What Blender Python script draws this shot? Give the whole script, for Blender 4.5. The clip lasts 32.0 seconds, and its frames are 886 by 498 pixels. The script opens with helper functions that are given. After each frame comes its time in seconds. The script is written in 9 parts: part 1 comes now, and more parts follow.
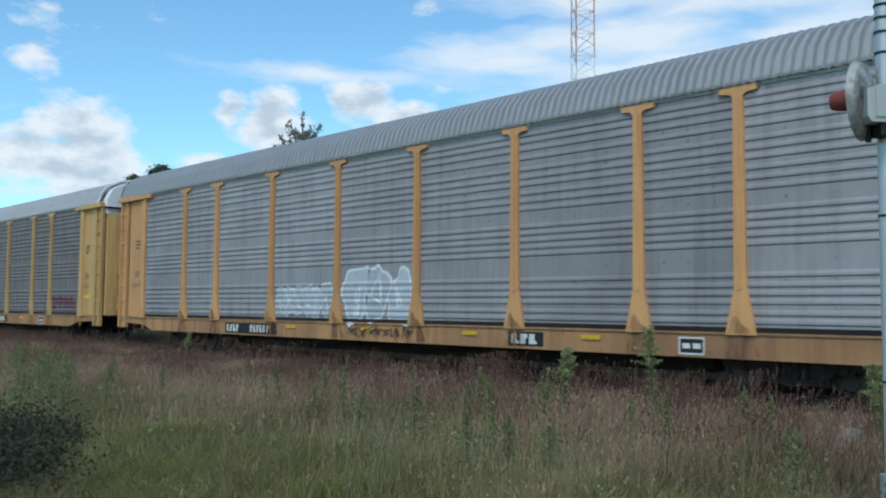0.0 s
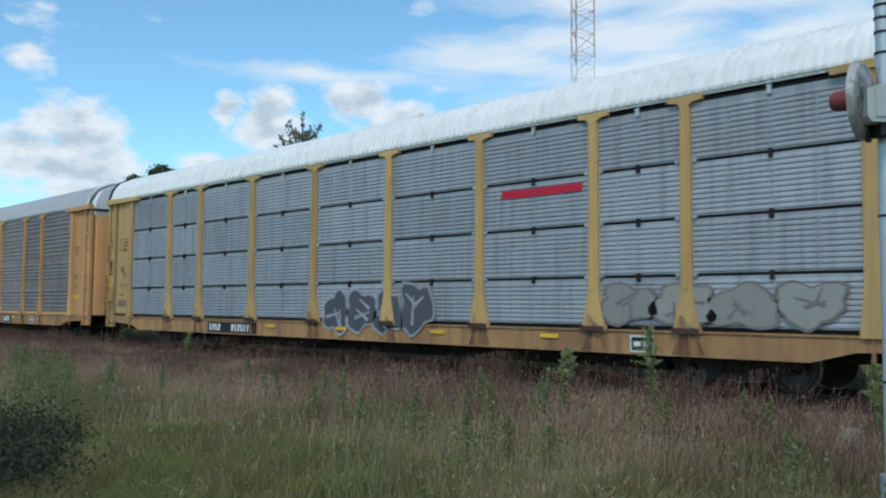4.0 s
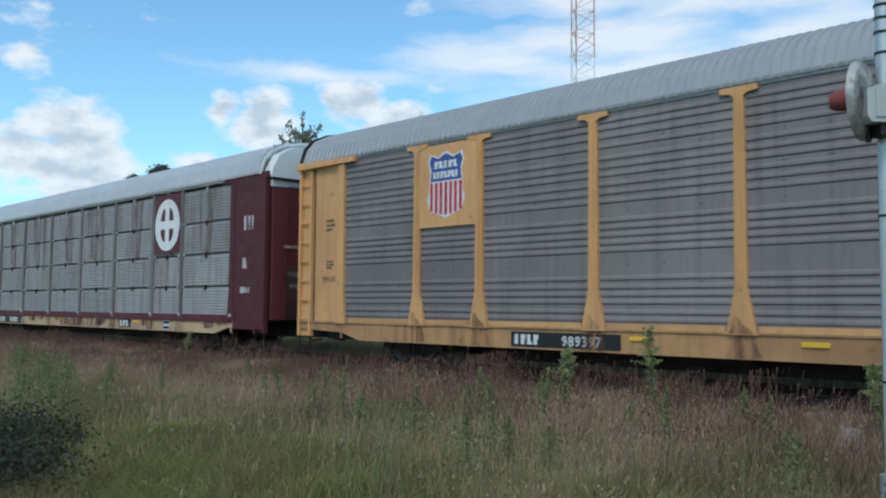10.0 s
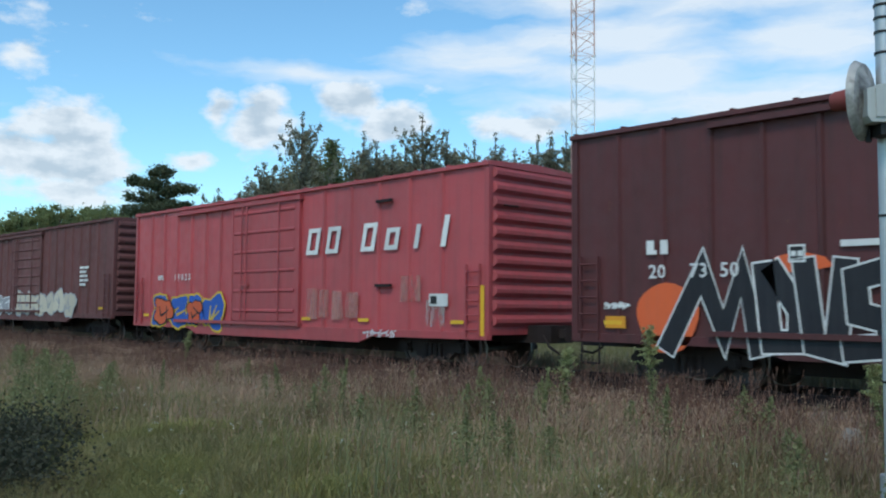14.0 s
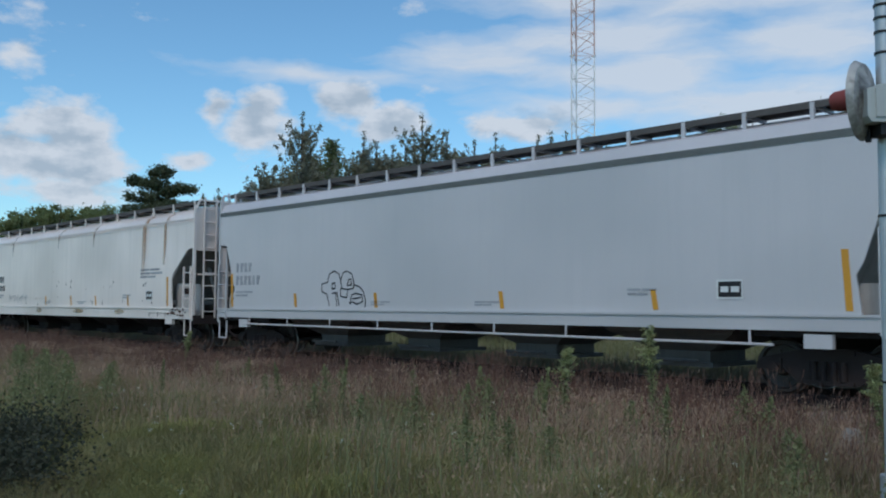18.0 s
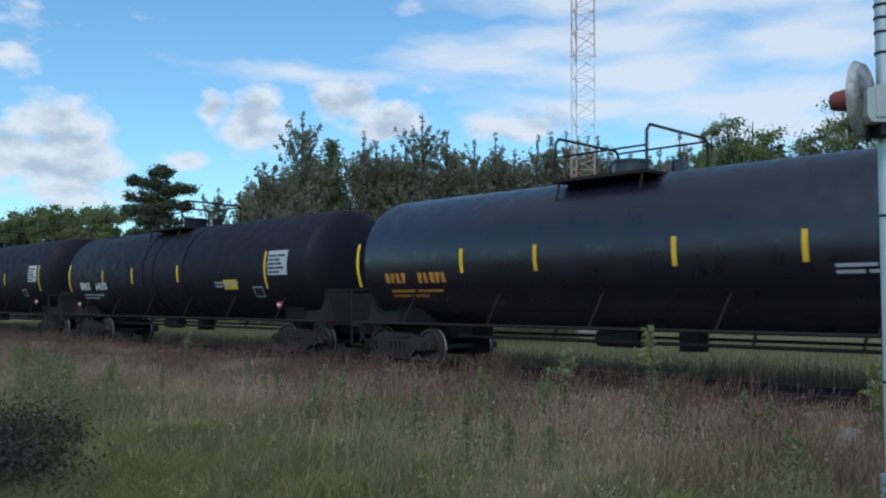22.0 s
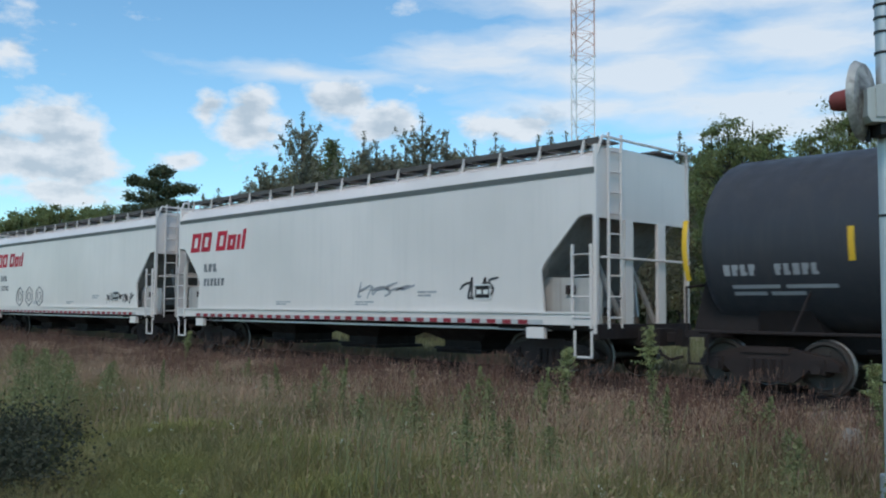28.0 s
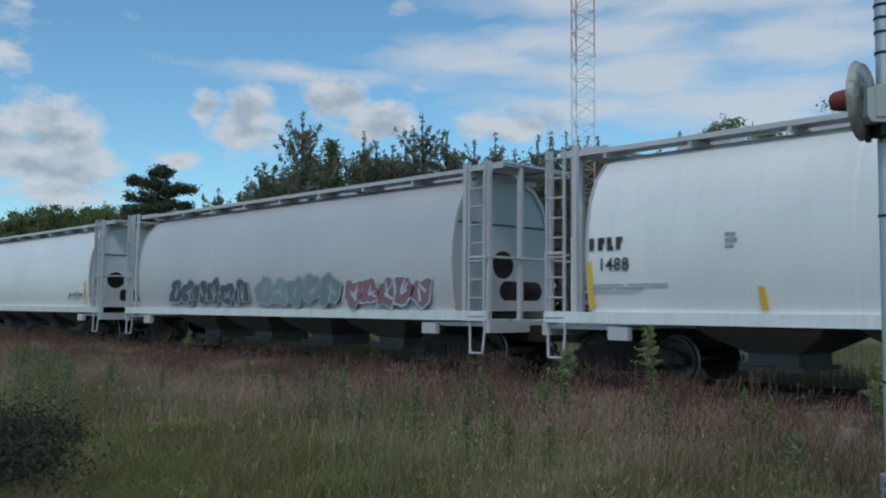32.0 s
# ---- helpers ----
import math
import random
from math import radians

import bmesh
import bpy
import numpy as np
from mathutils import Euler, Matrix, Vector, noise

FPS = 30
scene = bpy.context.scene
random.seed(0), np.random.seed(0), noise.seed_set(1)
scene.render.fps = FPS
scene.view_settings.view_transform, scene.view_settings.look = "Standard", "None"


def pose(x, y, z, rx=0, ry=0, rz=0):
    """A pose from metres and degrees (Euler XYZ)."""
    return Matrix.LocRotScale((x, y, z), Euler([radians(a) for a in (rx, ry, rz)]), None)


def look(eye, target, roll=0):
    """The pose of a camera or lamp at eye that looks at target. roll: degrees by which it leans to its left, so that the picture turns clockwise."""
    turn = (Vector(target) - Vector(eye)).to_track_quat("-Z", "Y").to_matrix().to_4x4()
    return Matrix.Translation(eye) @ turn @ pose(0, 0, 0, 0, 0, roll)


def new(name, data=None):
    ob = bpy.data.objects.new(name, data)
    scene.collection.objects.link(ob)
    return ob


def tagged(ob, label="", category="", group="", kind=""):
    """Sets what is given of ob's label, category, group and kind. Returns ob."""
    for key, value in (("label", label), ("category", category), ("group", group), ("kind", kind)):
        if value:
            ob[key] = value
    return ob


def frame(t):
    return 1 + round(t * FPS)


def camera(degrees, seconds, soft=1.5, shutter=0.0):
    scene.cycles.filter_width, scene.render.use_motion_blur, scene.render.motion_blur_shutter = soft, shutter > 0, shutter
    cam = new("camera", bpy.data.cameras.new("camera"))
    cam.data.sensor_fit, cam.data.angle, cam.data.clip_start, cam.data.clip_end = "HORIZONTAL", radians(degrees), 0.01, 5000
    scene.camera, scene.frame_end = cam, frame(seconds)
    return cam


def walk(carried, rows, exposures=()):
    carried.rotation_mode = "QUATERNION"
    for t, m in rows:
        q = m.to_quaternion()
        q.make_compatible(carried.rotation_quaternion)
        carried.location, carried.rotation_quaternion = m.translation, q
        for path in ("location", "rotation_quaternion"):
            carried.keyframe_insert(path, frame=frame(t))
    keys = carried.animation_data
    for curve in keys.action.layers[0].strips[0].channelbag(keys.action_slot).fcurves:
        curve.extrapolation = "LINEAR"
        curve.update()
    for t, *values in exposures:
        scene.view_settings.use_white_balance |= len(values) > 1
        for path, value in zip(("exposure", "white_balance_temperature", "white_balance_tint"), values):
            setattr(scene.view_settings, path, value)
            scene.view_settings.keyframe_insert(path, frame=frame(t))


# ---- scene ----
# The track runs along x, the train goes towards +x; rail tops lie at z = 0.
SPEED = 20.98
NEAR = 13.204           # the car sides that face the camera
MID = NEAR + 1.55       # centre line of the track
SILL = -1.55            # a car's near side, in its own space
GROUND = -0.45

# camera: it stands still beside the track
cam = camera(52.21, 32.0, soft=2.05, shutter=0.06)
EYE = Vector((0, 0, 1.304))
AIM = EYE + 10 * Vector((-0.72054, 0.69036, 0.06502))
# the clip's camera opens up for dark cars and closes down, a little bluer, for white ones
walk(cam, [(0, look(EYE, AIM, 0.43)), (32, look(EYE, AIM, 0.43))],
     ((0, 0.15, 6200, 10), (5, 0.1, 6250, 10), (8, 0.15, 6250, 10), (12, 0.18, 6300, 10), (14, 0.15, 6200, 10), (15.5, 0.0, 6100, 10), (17, -0.2, 5970, 11), (18, -0.28, 6050, 13), (19, -0.40, 6090, 12), (20, -0.41, 5990, 11), (21, -0.25, 5770, 10), (22, 0.0, 5960, 12), (23, 0.13, 6050, 11), (24, 0.2, 6150, 12), (25, 0.22, 6170, 11), (27, 0.12, 6250, 11), (28, 0.03, 6300, 12), (29, -0.18, 6310, 14), (30, -0.28, 6320, 12), (32, -0.42, 6110, 11)))

# sky and sun: broken cloud, the sun veiled, from behind the camera's right shoulder
SUN_EL, SUN_AZ = radians(48), radians(150)
world = bpy.data.worlds.new("sky")
scene.world = world
world.use_nodes = True
wn, wl = world.node_tree.nodes, world.node_tree.links
sky = wn.new("ShaderNodeTexSky")
sky.sky_type, sky.sun_disc = "NISHITA", False
sky.sun_elevation, sky.sun_rotation = SUN_EL, SUN_AZ
sky.altitude, sky.air_density, sky.dust_density, sky.ozone_density = 100, 1.0, 0.6, 1.5
wn["Background"].inputs["Strength"].default_value = 0.15
tint = wn.new("ShaderNodeMix")
tint.data_type, tint.blend_type = "RGBA", "MULTIPLY"
tint.inputs[0].default_value = 1.0
tint.inputs[7].default_value = (0.76, 1.06, 1.075, 1)
wl.new(sky.outputs["Color"], tint.inputs[6])
wl.new(tint.outputs[2], wn["Background"].inputs["Color"])

sun_data = bpy.data.lights.new("sun", "SUN")
sun_data.energy, sun_data.angle, sun_data.color = 1.35, radians(14), (1.0, 0.90, 0.76)
sun = new("sun", sun_data)
sun.matrix_world = look(Vector((math.sin(SUN_AZ) * math.cos(SUN_EL), math.cos(SUN_AZ) * math.cos(SUN_EL), math.sin(SUN_EL))) * 60, (0, 0, 0))
scene.view_settings.exposure = 0.0


# ---- mesh helpers ----
SCALE = [1.0, 1.0, 1.0]  # metres to one unit of a drawing; the cars have a drawing scale of their own

class Geo:
    """A heap of vertices and faces for one mesh."""

    def __init__(self):
        self.v, self.f = [], []

    def add(self, v, f):
        n = len(self.v)
        self.v += [tuple(p) for p in v]
        self.f += [[i + n for i in q] for q in f]
        return self

    def box(self, x0, x1, y0, y1, z0, z1):
        v = [(x, y, z) for x in (x0, x1) for y in (y0, y1) for z in (z0, z1)]
        return self.add(v, [(0, 1, 3, 2), (4, 6, 7, 5), (0, 4, 5, 1), (2, 3, 7, 6), (0, 2, 6, 4), (1, 5, 7, 3)])

    def loft(self, rings, closed=True, caps=True):
        n = len(rings[0])
        v = [p for r in rings for p in r]
        f = []
        for i in range(len(rings) - 1):
            for j in range(n if closed else n - 1):
                k = (j + 1) % n
                f.append((i * n + j, i * n + k, (i + 1) * n + k, (i + 1) * n + j))
        if caps and closed:
            f += [list(range(n))[::-1], [(len(rings) - 1) * n + j for j in range(n)]]
        return self.add(v, f)

    def ext(self, prof, x0, x1, closed=True, caps=True):
        """A profile of (y, z) drawn along x."""
        return self.loft([[(x, y, z) for y, z in prof] for x in (x0, x1)], closed, caps)

    def plate(self, prof, y0, y1):
        """A profile of (x, z) with a thickness in y; y0 is the outer face."""
        return self.loft([[(x, y, z) for x, z in prof] for y in (y0, y1)])

    def rod(self, a, b, r, n=6, r2=None):
        a, b = Vector(a), Vector(b)
        q = (b - a).to_track_quat("Z", "Y")
        ring = [q @ Vector((math.cos(2 * math.pi * (i + 0.5) / n), math.sin(2 * math.pi * (i + 0.5) / n), 0)) for i in range(n)]
        return self.loft([[a + r * p for p in ring], [b + (r if r2 is None else r2) * p for p in ring]])

    def path(self, pts, r, n=6):
        for a, b in zip(pts, pts[1:]):
            self.rod(a, b, r, n)
        return self

    def lathe(self, prof, cy=0, cz=0, n=32, a0=0.0, a1=2 * math.pi):
        """(x, r) pairs turned about a line along x."""
        whole = a1 - a0 > 6.28
        m = n if whole else n + 1
        rings = [[(x, cy + r * math.sin(a0 + (a1 - a0) * i / n), cz + r * math.cos(a0 + (a1 - a0) * i / n)) for i in range(m)] for x, r in prof]
        return self.loft(rings, whole, whole)

    def mesh(self, name, smooth=None):
        me = bpy.data.meshes.new(name)
        me.from_pydata([(x * SCALE[0], y * SCALE[1], z * SCALE[2]) for x, y, z in self.v], [], self.f)
        bm = bmesh.new()
        bm.from_mesh(me)
        bmesh.ops.recalc_face_normals(bm, faces=bm.faces)
        bm.to_mesh(me)
        bm.free()
        if smooth is not None:
            me.polygons.foreach_set("use_smooth", [True] * len(me.polygons))
            me.set_sharp_from_angle(angle=radians(smooth))
        me.materials.append(None)
        return me


def part(name, g, material, parent, label="", at=(0, 0, 0), smooth=None, rz=0.0):
    """One mesh object under a thing or a part. g: a Geo, or a mesh that others share."""
    me = g.mesh(name, smooth) if isinstance(g, Geo) else g
    ob = new(name, me)
    ob.material_slots[0].link = "OBJECT"
    ob.material_slots[0].material = material
    ob.parent, ob.location, ob.rotation_euler.z = parent, [a * k for a, k in zip(at, SCALE)], rz
    return tagged(ob, label)


def thing(name, label, category, group="", at=(0, 0, 0)):
    ob = new(name)
    ob.empty_display_size = 0.3
    ob.location = at
    return tagged(ob, label, category, group)


MESHES = {}


def shared(key, make, smooth=None):
    if key not in MESHES:
        MESHES[key] = make().mesh(key.split()[0], smooth)
    return MESHES[key]


# ---- materials ----
MATS = {}


def nodes_of(name):
    m = bpy.data.materials.new(name)
    m.use_nodes = True
    n, l = m.node_tree.nodes, m.node_tree.links
    return m, n, l, n["Principled BSDF"]


def mixer(n, l, a, b, fac):
    """A colour mix; a and b are colours or sockets, fac a socket."""
    x = n.new("ShaderNodeMix")
    x.data_type = "RGBA"
    for k, c in ((6, a), (7, b)):
        if isinstance(c, tuple):
            x.inputs[k].default_value = (*c, 1)
        else:
            l.new(c, x.inputs[k])
    l.new(fac, x.inputs[0])
    return x.outputs[2]


def noise_of(n, l, vec, scale, detail=4, rough=0.6):
    t = n.new("ShaderNodeTexNoise")
    t.inputs["Scale"].default_value, t.inputs["Detail"].default_value, t.inputs["Roughness"].default_value = scale, detail, rough
    l.new(vec, t.inputs["Vector"])
    return t.outputs["Fac"]


def ramp_of(n, l, fac, lo, hi, top=1.0):
    m = n.new("ShaderNodeMapRange")
    m.inputs["From Min"].default_value, m.inputs["From Max"].default_value, m.inputs["To Max"].default_value = lo, hi, top
    l.new(fac, m.inputs["Value"])
    return m.outputs["Result"]


def paint(name, base, dirt=(0.09, 0.07, 0.06), rough=0.55, metal=0.0, amount=0.6, streak=0.5, spot=0.0, spot_colour=(0.16, 0.06, 0.03), bump=0.15, vary=0.12, gloss=0.28, smudge=0.0, grain=0.30):
    """Weathered paint or metal: cloudy dirt, streaks that run down, spots of rust, a slight dent."""
    if name in MATS:
        return MATS[name]
    m, n, l, b = nodes_of(name)
    tc = n.new("ShaderNodeTexCoord").outputs["Object"]
    rnd = n.new("ShaderNodeObjectInfo").outputs["Random"]
    off = n.new("ShaderNodeVectorMath")
    off.operation = "MULTIPLY_ADD"
    l.new(rnd, off.inputs[0])
    off.inputs[1].default_value = (37, 11, 5)
    l.new(tc, off.inputs[2])
    vec = off.outputs[0]
    st = n.new("ShaderNodeMapping")
    st.inputs["Scale"].default_value = (5.0, 5.0, 0.28)
    l.new(vec, st.inputs["Vector"])
    cloud = ramp_of(n, l, noise_of(n, l, vec, 1.1, 6) if grain > 0.2 else noise_of(n, l, vec, 0.5, 3, 0.5), 0.36, 0.86, amount)
    runs = ramp_of(n, l, noise_of(n, l, st.outputs[0], 1.0, 5, 0.7), 0.48, 0.72, streak)
    fine = ramp_of(n, l, noise_of(n, l, vec, 26, 4, 0.7), 0.35, 0.8, grain)
    c = mixer(n, l, base, tuple(0.5 * (x + y) for x, y in zip(base, dirt)), cloud)
    c = mixer(n, l, c, dirt, runs)
    if smudge:
        c = mixer(n, l, c, tuple(0.75 * y + 0.25 * x for x, y in zip(base, dirt)), ramp_of(n, l, noise_of(n, l, vec, 0.33, 5 if grain > 0.2 else 2, 0.62 if grain > 0.2 else 0.45), 0.46 if grain > 0.2 else 0.36, 0.70 if grain > 0.2 else 0.86, smudge))
    c = mixer(n, l, c, tuple(x * 0.72 for x in base), fine)
    if spot:
        c = mixer(n, l, c, spot_colour, ramp_of(n, l, noise_of(n, l, vec, 2.7, 8, 0.75), 0.66 - 0.1 * spot, 0.74 - 0.08 * spot, 0.85))
    hsv = n.new("ShaderNodeHueSaturation")
    l.new(ramp_of(n, l, rnd, 0, 1, 1.0), hsv.inputs["Value"])
    hsv.inputs["Value"].links[0].from_node.inputs["To Min"].default_value = 1 - vary
    hsv.inputs["Value"].links[0].from_node.inputs["To Max"].default_value = 1 + vary
    l.new(c, hsv.inputs["Color"])
    l.new(hsv.outputs[0], b.inputs["Base Color"])
    b.inputs["Metallic"].default_value = metal
    b.inputs["Specular IOR Level"].default_value = gloss
    l.new(ramp_of(n, l, noise_of(n, l, vec, 3.1, 5), 0.3, 0.8, rough + (0.22 if grain > 0.2 else 0.05)), b.inputs["Roughness"])
    b.inputs["Roughness"].links[0].from_node.inputs["To Min"].default_value = max(rough - 0.1, 0.05) if grain > 0.2 else rough + 0.02
    if bump:
        bp = n.new("ShaderNodeBump")
        bp.inputs["Strength"].default_value, bp.inputs["Distance"].default_value = bump, 0.02
        l.new(noise_of(n, l, vec, 1.7, 5), bp.inputs["Height"])
        l.new(bp.outputs[0], b.inputs["Normal"])
    MATS[name] = m
    return m


def leafy(name, colours, rough=0.6, scale=0.35, trans=0.25):
    """Leaves or blades: a hue of their own each, drifting in patches."""
    m, n, l, b = nodes_of(name)
    isl = n.new("ShaderNodeNewGeometry").outputs["Random Per Island"]
    tc = n.new("ShaderNodeTexCoord").outputs["Object"]
    patch = ramp_of(n, l, noise_of(n, l, tc, scale, 3), 0.35, 0.65)
    c = mixer(n, l, colours[0], colours[1], isl)
    c = mixer(n, l, c, colours[2], patch)
    l.new(c, b.inputs["Base Color"])
    b.inputs["Roughness"].default_value = rough
    b.inputs["Specular IOR Level"].default_value = 0.1
    t = n.new("ShaderNodeBsdfTranslucent")
    l.new(c, t.inputs["Color"])
    mx = n.new("ShaderNodeMixShader")
    mx.inputs[0].default_value = trans
    l.new(b.outputs[0], mx.inputs[1])
    l.new(t.outputs[0], mx.inputs[2])
    l.new(mx.outputs[0], n["Material Output"].inputs["Surface"])
    return m


YELLOW = paint("rack_yellow", (0.67, 0.355, 0.145), (0.26, 0.13, 0.08), 0.55, amount=0.55, streak=0.4, spot=0.25, smudge=0.45)
PALE_YELLOW = paint("old_rack_yellow", (0.70, 0.46, 0.185), (0.24, 0.13, 0.075), 0.5, amount=0.7, streak=0.6, spot=0.5, smudge=0.35)
CREAM_YELLOW = paint("rack_cream_yellow", (0.65, 0.475, 0.235), (0.24, 0.14, 0.085), 0.5, amount=0.7, streak=0.6, spot=0.45, smudge=0.4)
SILL_YELLOW = paint("sill_yellow", (0.50, 0.27, 0.115), (0.16, 0.08, 0.055), 0.6, amount=0.9, streak=0.8, spot=0.7, smudge=0.9)
MAROON = paint("rack_maroon", (0.105, 0.021, 0.026), (0.05, 0.02, 0.02), 0.55, amount=0.6, streak=0.5, spot=0.3)
ZINC = paint("zinc_panel", (0.224, 0.190, 0.183), (0.105, 0.086, 0.074), 0.5, 0.05, amount=0.8, streak=0.6, gloss=0.5, smudge=0.6)
ZINC_BLUE = paint("zinc_panel_clean", (0.38, 0.385, 0.395), (0.20, 0.18, 0.17), 0.45, 0.2, amount=0.6, streak=0.45, gloss=0.5, smudge=0.4)
ZINC_BROWN = paint("zinc_panel_grimy", (0.20, 0.185, 0.18), (0.11, 0.085, 0.075), 0.65, 0.2, amount=0.8, streak=0.8)
ZINC_DARK = paint("zinc_panel_sooty", (0.255, 0.202, 0.182), (0.055, 0.043, 0.036), 0.6, 0.05, amount=1.0, streak=0.75, gloss=0.4, smudge=0.85)
ZINC_RUST = paint("zinc_panel_rusty", (0.335, 0.318, 0.31), (0.15, 0.095, 0.065), 0.5, 0.1, amount=0.7, streak=1.0, spot=0.2, gloss=0.5, smudge=0.6)
ROOF_ZINC = paint("zinc_roof", (0.42, 0.43, 0.44), (0.25, 0.25, 0.25), 0.5, 0.3, amount=0.5, streak=0.2)
WHITE = paint("white_paint", (0.78, 0.78, 0.76), (0.42, 0.40, 0.36), 0.5, amount=0.5, streak=0.4, spot=0.1)
CAR_WHITE = paint("hopper_white", (0.785, 0.70, 0.665), (0.38, 0.36, 0.33), 0.32, amount=0.5, streak=0.14, gloss=0.95, bump=0, grain=0.08, vary=0.05, smudge=0.5)
CAR_GREY = paint("hopper_grey", (0.54, 0.51, 0.53), (0.33, 0.34, 0.36), 0.32, amount=0.5, streak=0.14, gloss=0.95, bump=0, grain=0.08, vary=0.05, smudge=0.6)
CAR_CREAM = paint("hopper_cream", (0.83, 0.73, 0.68), (0.38, 0.33, 0.29), 0.32, gloss=0.95, bump=0, grain=0.08, vary=0.05, smudge=0.65, amount=0.5, streak=0.2, spot=0.06, spot_colour=(0.30, 0.15, 0.07))
CAR_MINT = paint("hopper_mint", (0.61, 0.63, 0.59), (0.36, 0.38, 0.35), 0.32, gloss=0.95, bump=0, grain=0.08, vary=0.05, smudge=0.4, amount=0.5, streak=0.2)
CAR_PALE = paint("hopper_pale", (0.88, 0.845, 0.82), (0.42, 0.43, 0.43), 0.32, amount=0.25, streak=0.15, gloss=0.95, bump=0, grain=0.08, vary=0.05, smudge=0.4)
CAR_STEEL = paint("hopper_steel_grey", (0.57, 0.53, 0.535), (0.36, 0.36, 0.37), 0.32, amount=0.55, streak=0.12, gloss=0.95, bump=0, grain=0.08, vary=0.05, smudge=0.7)
TANK_BLACK = paint("tank_black", (0.0105, 0.0070, 0.0135), (0.021, 0.015, 0.021), 0.58, amount=0.6, streak=0.4, vary=0.2, gloss=0.24)
TANK_GREY = paint("tank_grey", (0.118, 0.118, 0.134), (0.085, 0.080, 0.084), 0.5, amount=0.5, streak=0.4)
TANK_WHITE = paint("tank_white", (0.80, 0.80, 0.78), (0.5, 0.48, 0.44), 0.4, amount=0.4, streak=0.3)
BOX_BROWN = paint("boxcar_brown", (0.105, 0.029, 0.030), (0.045, 0.025, 0.022), 0.55, amount=0.7, streak=0.5, spot=0.2, gloss=0.4, smudge=0.5)
BOX_RED = paint("boxcar_red", (0.45, 0.072, 0.080), (0.20, 0.060, 0.062), 0.5, amount=0.6, streak=0.5, spot=0.12, gloss=0.5, smudge=0.5)
BOX_OLD = paint("boxcar_faded", (0.155, 0.062, 0.060), (0.07, 0.04, 0.035), 0.65, amount=0.7, streak=0.6, spot=0.3)
IRON = paint("dirty_iron", (0.020, 0.0145, 0.0145), (0.046, 0.031, 0.027), 0.75, amount=0.8, streak=0.4)
STEEL_RUST = paint("rusty_iron", (0.038, 0.026, 0.024), (0.026, 0.019, 0.017), 0.8, amount=0.8, streak=0.4)


def wheel_steel():
    """Dark brake dust on the disc, bare steel where the tread runs."""
    m, n, l, b = nodes_of("wheel_steel")
    sep = n.new("ShaderNodeSeparateXYZ")
    tc = n.new("ShaderNodeTexCoord").outputs["Object"]
    l.new(tc, sep.inputs[0])
    flat = n.new("ShaderNodeCombineXYZ")
    l.new(sep.outputs[0], flat.inputs[0])
    l.new(sep.outputs[2], flat.inputs[1])
    ln = n.new("ShaderNodeVectorMath")
    ln.operation = "LENGTH"
    l.new(flat.outputs[0], ln.inputs[0])
    rim = ramp_of(n, l, ln.outputs["Value"], 0.418, 0.430)
    c = mixer(n, l, (0.030, 0.022, 0.019), (0.050, 0.034, 0.027), noise_of(n, l, tc, 7, 5))
    l.new(mixer(n, l, c, (0.36, 0.34, 0.33), rim), b.inputs["Base Color"])
    l.new(rim, b.inputs["Metallic"])
    b.inputs["Roughness"].default_value = 0.5
    return m


TREAD = wheel_steel()


def stain(name, colour, low=0.46, high=0.66, most=0.9, across=9.0):
    """Ragged runs of dirt or rust: bare between them."""
    if name in MATS:
        return MATS[name]
    m, n, l, b = nodes_of(name)
    tc = n.new("ShaderNodeTexCoord").outputs["Object"]
    mp = n.new("ShaderNodeMapping")
    mp.inputs["Scale"].default_value = (across, across, 0.55)
    off = n.new("ShaderNodeVectorMath")
    off.operation = "MULTIPLY_ADD"
    l.new(n.new("ShaderNodeObjectInfo").outputs["Random"], off.inputs[0])
    off.inputs[1].default_value = (23, 7, 31)
    l.new(tc, off.inputs[2])
    l.new(off.outputs[0], mp.inputs["Vector"])
    fac = ramp_of(n, l, noise_of(n, l, mp.outputs[0], 1.0, 6, 0.65), low, high, most)
    b.inputs["Base Color"].default_value = (*colour, 1)
    b.inputs["Roughness"].default_value = 0.8
    tr = n.new("ShaderNodeBsdfTransparent")
    mx = n.new("ShaderNodeMixShader")
    l.new(fac, mx.inputs[0])
    l.new(tr.outputs[0], mx.inputs[1])
    l.new(b.outputs[0], mx.inputs[2])
    l.new(mx.outputs[0], n["Material Output"].inputs["Surface"])
    MATS[name] = m
    return m


def trickle(name, colour, top, length):
    """Rust that runs down from a height: thick at its head, thin and ragged at its foot."""
    if name in MATS:
        return MATS[name]
    m = stain(name, colour, 0.25, 0.75, 0.95, 7.0)
    n, l = m.node_tree.nodes, m.node_tree.links
    fac = n["Mix Shader"].inputs[0].links[0].from_socket
    sep = n.new("ShaderNodeSeparateXYZ")
    l.new(n["Texture Coordinate"].outputs["Object"], sep.inputs[0])
    fall = ramp_of(n, l, sep.outputs[2], top - length, top, 1.0)
    both = n.new("ShaderNodeMath")
    both.operation = "MULTIPLY"
    l.new(fac, both.inputs[0])
    l.new(fall, both.inputs[1])
    twice = n.new("ShaderNodeMath")
    twice.operation, twice.use_clamp = "MULTIPLY", True
    twice.inputs[1].default_value = 1.35
    l.new(both.outputs[0], twice.inputs[0])
    l.new(twice.outputs[0], n["Mix Shader"].inputs[0])
    return m


